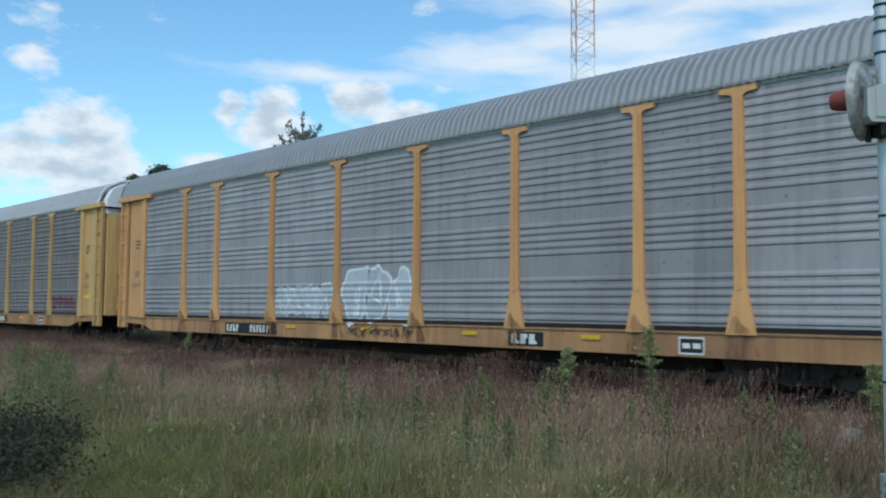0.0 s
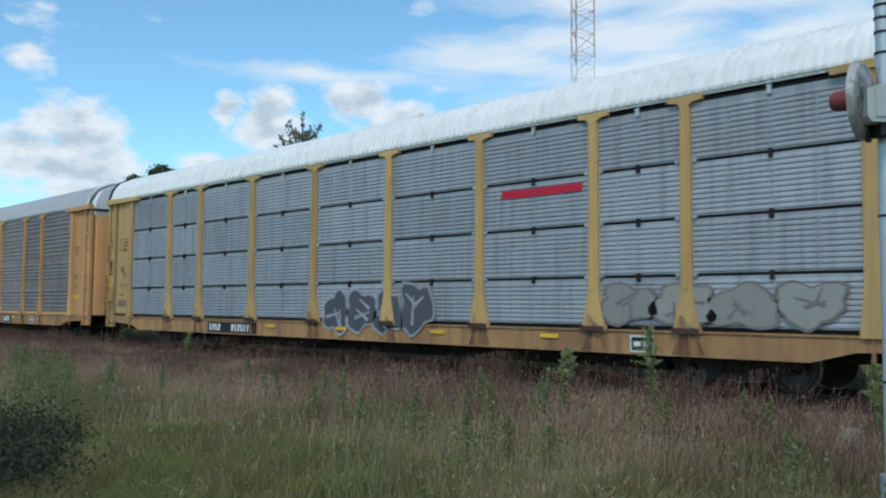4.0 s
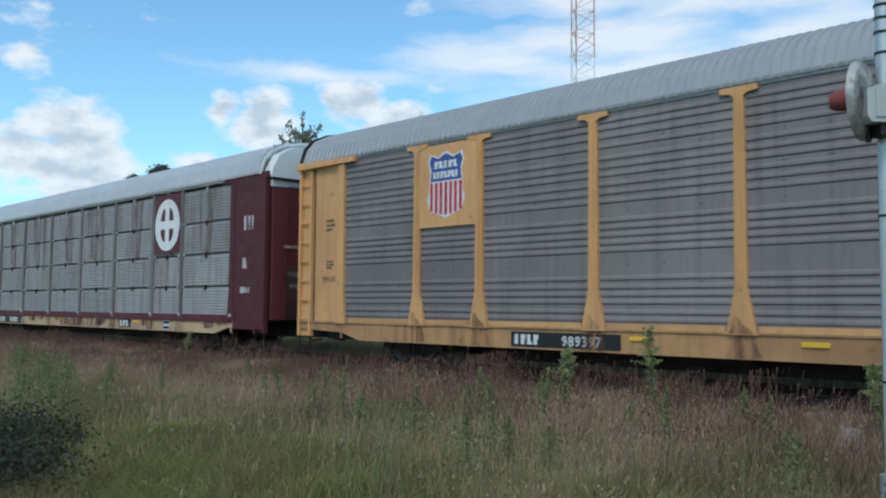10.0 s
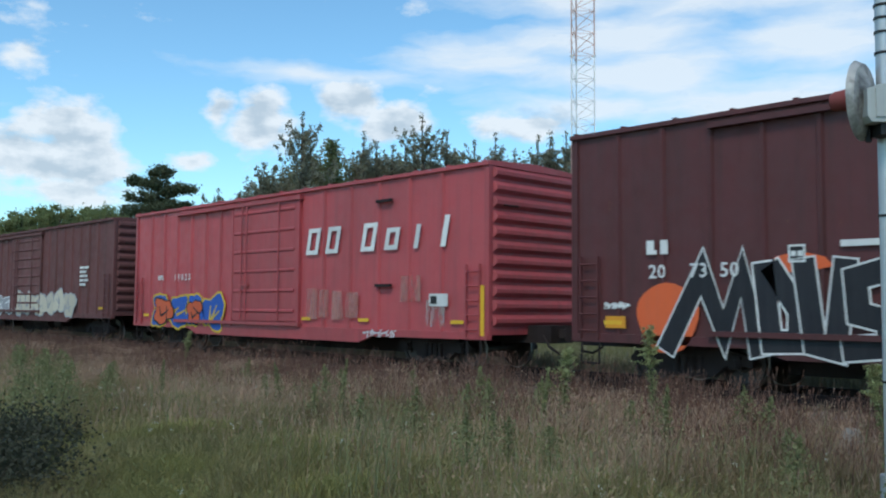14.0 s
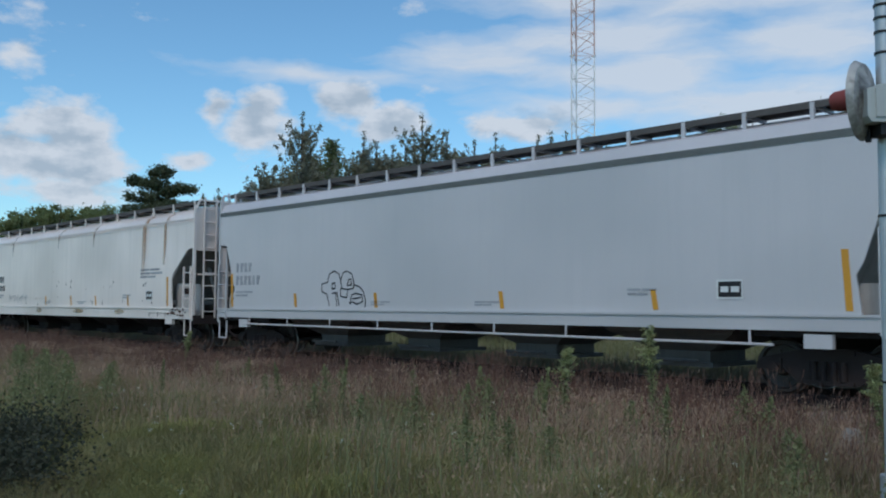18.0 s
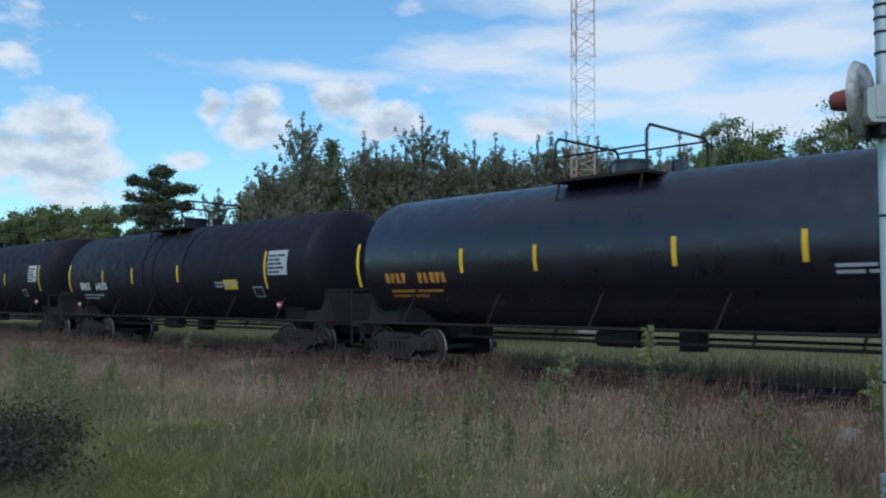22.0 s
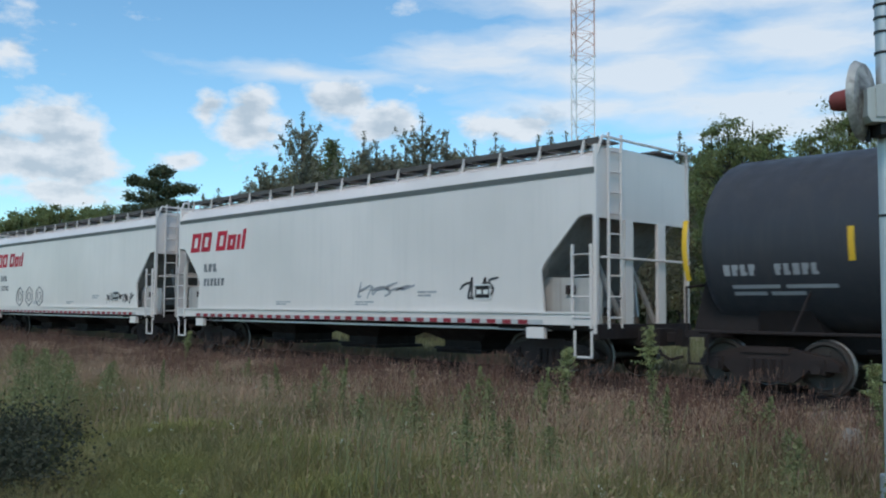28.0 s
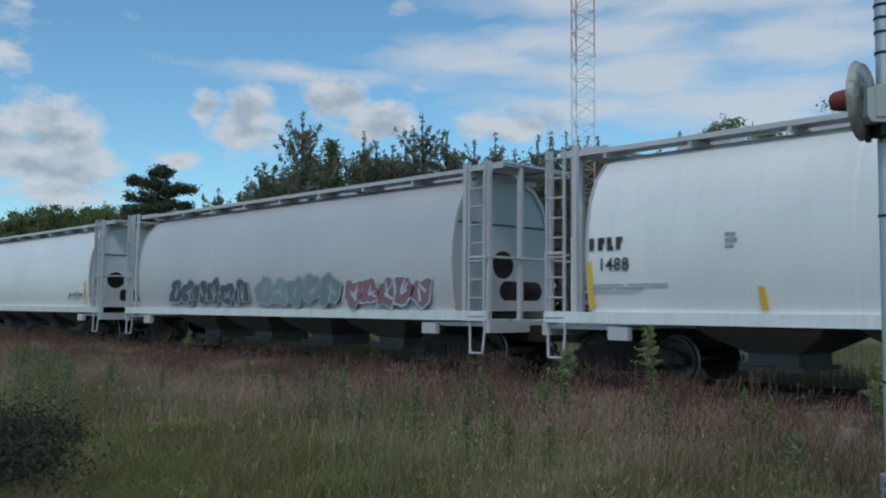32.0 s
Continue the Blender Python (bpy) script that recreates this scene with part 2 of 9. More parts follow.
def grey_fade(a, b):
    """Thin grey, densest in the middle and gone at the rim."""
    name = "overspray %.2f %.2f" % (a, b)
    if name in MATS:
        return MATS[name]
    m = stain(name, (0.34, 0.345, 0.36), 0.25, 0.70, 0.58, 0.9)
    n, l = m.node_tree.nodes, m.node_tree.links
    fac = n["Mix Shader"].inputs[0].links[0].from_socket
    flat = n.new("ShaderNodeMapping")
    flat.inputs["Scale"].default_value = (1 / a, 0, 1 / b)
    l.new(n["Texture Coordinate"].outputs["Object"], flat.inputs["Vector"])
    ball = n.new("ShaderNodeTexGradient")
    ball.gradient_type = "SPHERICAL"
    l.new(flat.outputs[0], ball.inputs["Vector"])
    both = n.new("ShaderNodeMath")
    both.operation = "MULTIPLY"
    l.new(fac, both.inputs[0])
    l.new(ball.outputs["Fac"], both.inputs[1])
    l.new(both.outputs[0], n["Mix Shader"].inputs[0])
    return m


SOOT = stain("soot_runs", (0.060, 0.036, 0.036), 0.38, 0.74, 0.82, 1.3)
FOOT_RUST = stain("foot_rust", (0.17, 0.085, 0.055), 0.42, 0.80, 0.6, 5.0)
LADDER_RUST = stain("ladder_rust", (0.17, 0.080, 0.078), 0.38, 0.66, 0.72, 3.0)
FOOT_GRIME = paint("foot_grime", (0.085, 0.040, 0.038), (0.04, 0.025, 0.025), 0.75, amount=0.7, streak=0.4, bump=0)
SILL_WORN = paint("sill_bleached", (0.60, 0.42, 0.235), (0.20, 0.10, 0.085), 0.6, amount=0.8, streak=0.5, spot=0.5, smudge=0.8)
RUST_SOFT = stain("rust_wash", (0.42, 0.235, 0.115), 0.40, 0.66, 0.9, 1.1)
# the cars' own grey, darkened to carry the shade under their bodies
BAY_SHADE = paint("bay_shade_grey", (0.13, 0.115, 0.11), (0.07, 0.06, 0.06), 0.7, amount=0.8, streak=0.5)
# the cars' pale paint, darkened for shade in open ends and under floors
SHADE_GREY = paint("recess_shade_grey", (0.30, 0.285, 0.27), (0.07, 0.06, 0.055), 0.7, amount=0.8, streak=0.5)
# grimy car paint, greyed further for the shade where the plate sits back
GUSSET = paint("shaded_gusset_paint", (0.50, 0.475, 0.45), (0.16, 0.13, 0.115), 0.6, amount=0.8, streak=0.45, spot=0.15, smudge=0.8, bump=0)
BLACK = paint("black_paint", (0.018, 0.018, 0.02), (0.05, 0.045, 0.04), 0.55, amount=0.5, streak=0.3)
MARK_WHITE = paint("white_lettering", (0.72, 0.72, 0.70), (0.40, 0.38, 0.36), 0.6, amount=0.5, streak=0.3, bump=0)
MARK_YELLOW = paint("yellow_reflector", (0.78, 0.47, 0.035), (0.45, 0.25, 0.06), 0.5, amount=0.3, streak=0.2, bump=0)
MARK_AMBER = paint("amber_reflector", (0.62, 0.30, 0.035), (0.38, 0.19, 0.06), 0.5, amount=0.3, streak=0.2, bump=0)
MARK_RED = paint("red_lettering", (0.50, 0.016, 0.040), (0.30, 0.05, 0.05), 0.55, amount=0.4, streak=0.3, bump=0)
MARK_BLACK = paint("black_lettering", (0.045, 0.045, 0.05), (0.12, 0.12, 0.12), 0.6, amount=0.4, streak=0.3, bump=0)
MARK_GREY = paint("faded_lettering", (0.34, 0.34, 0.36), (0.45, 0.45, 0.45), 0.6, amount=0.5, streak=0.3, bump=0)
TAPE_RED = paint("grimy_red_tape", (0.30, 0.030, 0.045), (0.16, 0.07, 0.07), 0.6, amount=0.7, streak=0.4, bump=0)
MARK_WORN = paint("worn_black_lettering", (0.15, 0.15, 0.16), (0.42, 0.42, 0.42), 0.6, amount=0.6, streak=0.4, bump=0)
MARK_ORANGE = paint("orange_lettering", (0.80, 0.34, 0.03), (0.4, 0.18, 0.05), 0.55, amount=0.4, streak=0.3, bump=0)
MARK_BLUE = paint("blue_lettering", (0.045, 0.09, 0.30), (0.08, 0.1, 0.2), 0.55, amount=0.4, streak=0.3, bump=0)
MARK_GREEN = paint("green_lettering", (0.02, 0.20, 0.10), (0.06, 0.12, 0.08), 0.55, amount=0.4, streak=0.3, bump=0)
PANEL_GREY = paint("stencil_panel", (0.50, 0.50, 0.50), (0.30, 0.30, 0.31), 0.6, amount=0.6, streak=0.3, bump=0)
STRIP_GREEN = paint("dark_green_stripe", (0.135, 0.145, 0.138), (0.09, 0.09, 0.09), 0.6, amount=0.4, streak=0.3)
TAN = paint("faded_salmon", (0.55, 0.36, 0.24), (0.35, 0.22, 0.15), 0.6, amount=0.5, streak=0.4)


def spray(name, c):
    return paint("spray_" + name, c, tuple(0.6 * x + 0.05 for x in c), 0.55, amount=0.5, streak=0.3, bump=0)
# ---- sky with broken cloud: a far dome that only glows where there is cloud ----
def cloud_material():
    m, n, l, b = nodes_of("broken_cloud")
    n.remove(b)
    tc = n.new("ShaderNodeTexCoord").outputs["Object"]
    sep = n.new("ShaderNodeSeparateXYZ")
    l.new(tc, sep.inputs[0])

    def math_of(op, a, c=None):
        x = n.new("ShaderNodeMath")
        x.operation = op
        for i, s in enumerate((a, c)):
            if s is None:
                continue
            if isinstance(s, (int, float)):
                x.inputs[i].default_value = s
            else:
                l.new(s, x.inputs[i])
        return x.outputs[0]

    az = math_of("MULTIPLY", math_of("ARCTAN2", sep.outputs[0], sep.outputs[1]), 57.2958)
    el = math_of("MULTIPLY", math_of("ARCSINE", math_of("DIVIDE", sep.outputs[2], 3000.0)), 57.2958)
    pos = n.new("ShaderNodeCombineXYZ")
    l.new(az, pos.inputs[0])
    l.new(el, pos.inputs[1])
    stretch = n.new("ShaderNodeVectorMath")
    stretch.operation = "MULTIPLY"
    stretch.inputs[1].default_value = (0.55, 1.0, 1.0)
    l.new(pos.outputs[0], stretch.inputs[0])
    puff = noise_of(n, l, stretch.outputs[0], 0.55, 9, 0.58)
    wide = noise_of(n, l, stretch.outputs[0], 0.16, 4, 0.5)
    wob = n.new("ShaderNodeTexNoise")
    wob.inputs["Scale"].default_value, wob.inputs["Detail"].default_value = 0.45, 5
    l.new(stretch.outputs[0], wob.inputs["Vector"])
    warp = n.new("ShaderNodeVectorMath")
    warp.operation = "MULTIPLY_ADD"
    l.new(wob.outputs["Color"], warp.inputs[0])
    warp.inputs[1].default_value = (2.2, 1.5, 0)
    l.new(pos.outputs[0], warp.inputs[2])
    here = n.new("ShaderNodeVectorMath")
    here.operation = "SUBTRACT"
    here.inputs[1].default_value = (1.1, 0.75, 0)
    l.new(warp.outputs[0], here.inputs[0])
    # heaps and streaks of cloud: bearing, height, half width, half height in degrees, thickness
    total = veil = None
    for a, e, rx, ry, w in CLOUD_HEAPS:
        d = n.new("ShaderNodeVectorMath")
        d.operation = "SUBTRACT"
        d.inputs[1].default_value = (a, e, 0)
        l.new(here.outputs[0], d.inputs[0])
        k = n.new("ShaderNodeVectorMath")
        k.operation = "MULTIPLY"
        k.inputs[1].default_value = (1 / (rx * 1.35), 1 / (ry * 1.45), 0)
        l.new(d.outputs[0], k.inputs[0])
        ln = n.new("ShaderNodeVectorMath")
        ln.operation = "LENGTH"
        l.new(k.outputs[0], ln.inputs[0])
        q = n.new("ShaderNodeMath")
        q.operation = "MULTIPLY_ADD"
        q.inputs[1].default_value, q.inputs[2].default_value = -w, w
        l.new(ln.outputs["Value"], q.inputs[0])
        if rx > 5:
            veil = q.outputs[0] if veil is None else math_of("MAXIMUM", veil, q.outputs[0])
        else:
            total = q.outputs[0] if total is None else math_of("MAXIMUM", total, q.outputs[0])
    heap = math_of("MAXIMUM", total, -0.25)
    # away from the heaps, thin cloud wherever the wide noise is high; more is added overhead, unseen, to whiten and
    # lift the light
    high = n.new("ShaderNodeMapRange")
    high.inputs["From Min"].default_value, high.inputs["From Max"].default_value, high.inputs["To Max"].default_value = 22, 45, 0.28
    l.new(el, high.inputs["Value"])
    thin = math_of("MULTIPLY", math_of("ADD", math_of("SUBTRACT", wide, 0.67), high.outputs["Result"]), 1.2)
    dens = math_of("ADD", math_of("MAXIMUM", heap, thin), math_of("MULTIPLY", math_of("SUBTRACT", puff, 0.5), 1.7))
    # the streaks are a thin veil with soft edges, the heaps are thick
    long_grain = n.new("ShaderNodeVectorMath")
    long_grain.operation = "MULTIPLY"
    long_grain.inputs[1].default_value = (0.22, 1.0, 1.0)
    l.new(here.outputs[0], long_grain.inputs[0])
    wisp = noise_of(n, l, long_grain.outputs[0], 0.75, 6, 0.55)
    thinly = math_of("ADD", math_of("MAXIMUM", veil, -0.3), math_of("MULTIPLY", math_of("SUBTRACT", wisp, 0.5), 1.5))
    cover = math_of("MAXIMUM", ramp_of(n, l, dens, 0.05, 0.45, 0.95), ramp_of(n, l, thinly, -0.12, 0.72, 0.84))
    # lit from the upper right: bright where the cloud thins out that way, grey towards its foot
    over = n.new("ShaderNodeVectorMath")
    over.operation = "ADD"
    over.inputs[1].default_value = (0.35, 0.75, 0)
    l.new(stretch.outputs[0], over.inputs[0])
    puff_over = noise_of(n, l, over.outputs[0], 0.55, 5, 0.55)
    lit = math_of("ADD", math_of("MULTIPLY", math_of("SUBTRACT", puff, puff_over), 2.6), math_of("SUBTRACT", 0.80, math_of("MULTIPLY", dens, 0.68)))
    shade = ramp_of(n, l, lit, 0.05, 0.62)
    col = mixer(n, l, (0.56, 0.67, 0.755), (0.90, 0.965, 1.0), shade)
    em = n.new("ShaderNodeEmission")
    l.new(col, em.inputs["Color"])
    em.inputs["Strength"].default_value = 0.83
    tr = n.new("ShaderNodeBsdfTransparent")
    mx = n.new("ShaderNodeMixShader")
    l.new(cover, mx.inputs[0])
    l.new(tr.outputs[0], mx.inputs[1])
    l.new(em.outputs[0], mx.inputs[2])
    l.new(mx.outputs[0], n["Material Output"].inputs["Surface"])
    return m


CLOUD_HEAPS = ((-69.0, 10.4, 2.5, 1.6, 1), (-70.8, 8.6, 3.6, 1.6, 1), (-67.6, 8.5, 2.0, 1.6, 1), (-68.6, 6.8, 3.9, 0.8, 0.7), (-71.1, 17.0, 2.0, 0.8, 0.4), (-71.6, 14.4, 1.5, 0.9, 0.5), (-60.6, 12.0, 0.8, 1.0, 0.9), (-58.0, 11.1, 2.0, 1.7, 1), (-52.2, 12.7, 2.0, 1.4, 1), (-49.7, 11.5, 2.1, 1.2, 1), (-54.4, 14.4, 5.4, 0.5, 0.8), (-43.9, 15.6, 5.4, 1.2, 0.9), (-35.7, 16.6, 7.2, 1.4, 0.9), (-33.9, 14.5, 7.2, 1.3, 1), (-26.6, 12.4, 8.2, 1.4, 1.1), (-23.4, 15.7, 5.4, 1.6, 1), (-40.7, 11.6, 3.2, 0.9, 0.9), (-62.1, 8.7, 1.4, 0.6, 0.8), (-27.5, 18.6, 9.0, 1.2, 0.9), (-37.0, 18.8, 6.0, 0.8, 0.7), (-37.5, 12.6, 6.0, 0.9, 0.9), (-24.0, 10.6, 7.0, 0.9, 1.0))

dome = Geo()
rings = []
for i in range(19):
    e = radians(-2 + 5 * i)
    rings.append([(3000 * math.cos(e) * math.sin(2 * math.pi * j / 96), 3000 * math.cos(e) * math.cos(2 * math.pi * j / 96), 3000 * math.sin(e)) for j in range(96)])
dome.loft(rings, True, False)
CLOUDS = tagged(new("backdrop", dome.mesh("backdrop", 180)), "broken white cloud drifting over a blue sky", "sky", kind="structure")
CLOUDS.data.materials[0] = cloud_material()
CLOUDS.visible_shadow = False

# ---- ground, ballast and track ----
def lumps(x, y):
    return 0.10 * noise.noise((x * 0.13, y * 0.13, 3.1)) + 0.05 * noise.noise((x * 0.5, y * 0.5, 7.7))


def soil():
    m, n, l, b = nodes_of("meadow_soil")
    tc = n.new("ShaderNodeTexCoord").outputs["Object"]
    c = mixer(n, l, (0.15, 0.145, 0.055), (0.24, 0.17, 0.10), ramp_of(n, l, noise_of(n, l, tc, 0.25, 5), 0.4, 0.65))
    c = mixer(n, l, c, (0.085, 0.095, 0.033), ramp_of(n, l, noise_of(n, l, tc, 3.0, 6, 0.7), 0.4, 0.75, 0.7))
    l.new(c, b.inputs["Base Color"])
    b.inputs["Roughness"].default_value = 0.95
    bp = n.new("ShaderNodeBump")
    bp.inputs["Strength"].default_value, bp.inputs["Distance"].default_value = 0.8, 0.08
    l.new(noise_of(n, l, tc, 9.0, 6, 0.7), bp.inputs["Height"])
    l.new(bp.outputs[0], b.inputs["Normal"])
    return m


def gravel():
    m, n, l, b = nodes_of("ballast_stone")
    tc = n.new("ShaderNodeTexCoord").outputs["Object"]
    v = n.new("ShaderNodeTexVoronoi")
    v.inputs["Scale"].default_value = 16
    l.new(tc, v.inputs["Vector"])
    c = mixer(n, l, (0.14, 0.115, 0.105), (0.28, 0.235, 0.22), v.outputs["Color"])
    c = mixer(n, l, c, (0.13, 0.08, 0.065), ramp_of(n, l, noise_of(n, l, tc, 0.8, 5), 0.4, 0.7, 0.8))
    l.new(c, b.inputs["Base Color"])
    b.inputs["Roughness"].default_value = 0.95
    bp = n.new("ShaderNodeBump")
    bp.inputs["Strength"].default_value, bp.inputs["Distance"].default_value = 0.9, 0.04
    l.new(v.outputs["Distance"], bp.inputs["Height"])
    l.new(bp.outputs[0], b.inputs["Normal"])
    return m


SOIL = soil()
xs = [-4000, -2000, -1000, -500, -250, -150] + [-100 + i for i in range(0, 121)] + [40, 80, 150, 300, 700, 1500, 4000]
ys = [-4000, -1500, -500, -150, -50, -20] + [-10 + i for i in range(0, 50)] + [45, 55, 70, 100, 160, 300, 700, 1800, 4000]
g = Geo()
nx = len(xs)
g.v = [(x, y, GROUND + lumps(x, y) * (1 if abs(x) < 150 and abs(y) < 100 else 0)) for y in ys for x in xs]
g.f = [(j * nx + i, j * nx + i + 1, (j + 1) * nx + i + 1, (j + 1) * nx + i) for j in range(len(ys) - 1) for i in range(nx - 1)]
ground = tagged(new("ground", g.mesh("ground", 60)), "uneven meadow soil under rough grass", "ground", kind="structure")
ground.data.materials[0] = SOIL

bed = Geo().ext([(MID - 2.6, -0.62), (MID - 1.75, -0.22), (MID + 1.75, -0.22), (MID + 2.6, -0.62)], -1000, 900)
track = tagged(new("track_bed", bed.mesh("track_bed")), "weathered grey-brown ballast under the rails", "track bed", kind="structure")
track.data.materials[0] = gravel()
RAIL_PROF = [(-0.07, -0.17), (0.07, -0.17), (0.07, -0.155), (0.012, -0.14), (0.012, -0.045), (0.036, -0.035), (0.036, -0.006), (0.028, 0.0), (-0.028, 0.0), (-0.036, -0.006), (-0.036, -0.035), (-0.012, -0.045), (-0.012, -0.14), (-0.07, -0.155)]
for s in (-1, 1):
    part("rail", Geo().ext([(MID + s * 0.753 + y, z) for y, z in RAIL_PROF], -1000, 900), STEEL_RUST, track, "rusty steel rail with a worn head")
TIE = paint("creosoted_timber", (0.060, 0.048, 0.040), (0.10, 0.085, 0.075), 0.85, amount=0.7, streak=0.3)
tie = Geo().box(-0.115, 0.115, -1.3, 1.3, -0.34, -0.175).mesh("tie")
for i in range(150):
    part("tie", tie, TIE, track, at=(-70 + 0.56 * i, MID, 0.004 * (i % 3)))


# ---- trees beyond the line ----
BARK = paint("grey_bark", (0.10, 0.085, 0.07), (0.05, 0.042, 0.036), 0.9, amount=0.8, streak=0.6)
LEAF = {"poplar": leafy("poplar_leaf", ((0.17, 0.168, 0.120), (0.42, 0.40, 0.30), (0.27, 0.262, 0.185)), 0.45, 0.35, 0.55),
        "conic": leafy("spruce_leaf", ((0.12, 0.155, 0.075), (0.27, 0.30, 0.15), (0.18, 0.21, 0.10)), 0.7, 0.35, 0.5),
        "pine": leafy("pine_needle", ((0.055, 0.075, 0.048), (0.15, 0.16, 0.095), (0.09, 0.11, 0.06)), 0.7, 0.35, 0.3),
        "thick": leafy("aspen_leaf", ((0.155, 0.155, 0.085), (0.32, 0.30, 0.185), (0.22, 0.215, 0.12)), 0.6, 0.3, 0.45),
        "broad": leafy("ash_leaf", ((0.15, 0.18, 0.075), (0.34, 0.37, 0.17), (0.22, 0.25, 0.11)), 0.5, 0.35, 0.55)}


def leaf_mesh(centres, size, rng, name, flat=0.0):
    """A diamond leaf spray at each centre, turned at random."""
    n = len(centres)
    c = np.array(centres)
    a = rng.normal(size=(n, 3))
    a /= np.linalg.norm(a, axis=1)[:, None]
    b = rng.normal(size=(n, 3))
    b[:, 2] *= 1 - flat
    b -= a * np.sum(a * b, axis=1)[:, None]
    b /= np.linalg.norm(b, axis=1)[:, None]
    s = size * rng.uniform(0.6, 1.4, (n, 1))
    v = np.stack([c - a * s, c + b * s * 0.55, c + a * s, c - b * s * 0.55], axis=1).reshape(-1, 3)
    me = bpy.data.meshes.new(name)
    me.from_pydata([tuple(p) for p in v], [], [(4 * i, 4 * i + 1, 4 * i + 2, 4 * i + 3) for i in range(n)])
    me.materials.append(None)
    return me


def tree(kind, x, y, h, w, seed):
    rng = np.random.default_rng(seed)
    names = {"poplar": ("poplar", "tall slender poplar with a ragged grey-green crown"), "conic": ("spruce_tree", "dense dark green conical tree"), "pine": ("pine_tree", "old pine with layered flat dark boughs"), "broad": ("ash_tree", "leafy broadleaf tree with a rounded uneven crown"), "thick": ("aspen_tree", "bushy dull green tree standing among the poplars")}
    t = thing(names[kind][0], names[kind][1], "tree", "trees beyond the line", (x, y, GROUND))
    g = Geo()
    lean = rng.uniform(-0.03, 0.03, 2)
    top = Vector((lean[0] * h, lean[1] * h, h * 0.96))
    mids = [Vector((0, 0, -0.2)), top * 0.3 + Vector((rng.uniform(-0.2, 0.2), 0, 0)), top * 0.62, top]
    radii = [0.022 * h, 0.016 * h, 0.010 * h, 0.002 * h]
    for a, b, r0, r1 in zip(mids, mids[1:], radii, radii[1:]):
        g.rod(a, b, r0, 8, r1)
    pts = []

    def axis(f):
        return top * f

    def clump(q, n, r):
        for d in rng.normal(size=(n, 3)) * r:
            pts.append((q.x + d[0], q.y + d[1], q.z + d[2] * 1.15))

    if kind == "poplar":
        # steep limbs with bunches of leaves along them; the bunches stand apart towards the top
        limbs = 72
        for i in range(limbs):
            f = 0.20 + 0.76 * i / limbs
            ang = i * 2.4 + rng.uniform(-0.5, 0.5)
            reach = (w * 0.52 * min(1.0, ((1 - f) / 0.5) ** 0.6) + 0.34) * rng.uniform(0.4, 1.2)
            o = axis(f * 0.94)
            e = o + Vector((math.cos(ang) * reach, math.sin(ang) * reach, min(reach * rng.uniform(0.9, 2.1), h * rng.uniform(0.86, 0.99) - o.z)))
            g.rod(o, e, 0.0022 * h * (1.2 - f), 4, 0.008)
            for k in np.linspace(0.25, 1.0, 3 + int(1.7 * reach)):
                clump(o.lerp(e, k + rng.uniform(-0.06, 0.06)), int(rng.uniform(10, 26)), 0.125)
        for i in range(46):
            a, f = rng.uniform(0, 6.28), rng.uniform(0.12, 0.62)
            r = w * 0.42 * math.sqrt(rng.random())
            clump(axis(f) + Vector((r * math.cos(a), r * math.sin(a), 0)), 44, 0.34)
        for f in (0.90, 0.94, 0.975, 1.0):
            clump(axis(f) * 1.02, 18, 0.13)
        size = 0.135
    elif kind == "thick":
        for i in range(84):
            f = rng.uniform(0.10, 0.98) ** 0.8
            ang = rng.uniform(0, 6.28)
            reach = w * 0.55 * math.sqrt(max(0.03, 1 - f ** 2.2)) * rng.uniform(0.2, 1.05)
            o = axis(f * 0.8)
            e = Vector((axis(f).x + math.cos(ang) * reach, axis(f).y + math.sin(ang) * reach, h * f * rng.uniform(0.90, 1.0)))
            g.rod(o, e, 0.04, 4, 0.012)
            clump(e, 90, 0.42)
        size = 0.17
    elif kind == "conic":
        for i in range(60):
            f = 0.12 + 0.87 * i / 60
            ang = i * 2.4
            reach = w * 0.55 * (1 - f) ** 0.7 * rng.uniform(0.7, 1.15) + 0.15
            o = axis(f)
            e = o + Vector((math.cos(ang) * reach, math.sin(ang) * reach, reach * 0.25))
            g.rod(o, e, 0.03, 4, 0.01)
            for k in rng.uniform(0.1, 1.05, int(60 + 60 * reach)):
                q = o.lerp(e, k)
                pts.append((q.x + rng.normal() * 0.28, q.y + rng.normal() * 0.28, q.z + rng.normal() * 0.22))
        size = 0.16
    elif kind == "pine":
        # flat boughs with air between them under a small dome: sideways, down from the top, half width, half height
        for a, down, wide, thick in ((0.35, 0.85, 0.95, 0.85), (-0.35, 1.95, 1.25, 0.60), (-2.15, 1.75, 0.62, 0.42), (2.35, 2.45, 1.25, 0.34), (0.9, 2.75, 0.9, 0.35), (-0.9, 3.35, 2.1, 0.75), (1.2, 4.2, 2.0, 0.7), (-1.3, 4.7, 2.2, 0.75), (0.4, 5.6, 2.5, 0.8), (-0.6, 6.7, 2.2, 0.8)):
            mid = Vector((0.69 * a, 0.72 * a, h - down))
            g.rod(axis(max(0.2, 1 - (down + 0.9) / h)), mid, 0.09, 5, 0.03)
            for k in range(int(10 + 9 * wide)):
                u, v = rng.uniform(0, 6.28), math.sqrt(rng.random())
                q = mid + Vector((math.cos(u) * v * wide, math.sin(u) * v * wide, rng.uniform(-0.6, 0.75) * thick * (1.1 - 0.6 * v)))
                for d in rng.normal(size=(95, 3)):
                    pts.append((q.x + d[0] * 0.26, q.y + d[1] * 0.26, q.z + d[2] * 0.18))
        size = 0.12
    else:
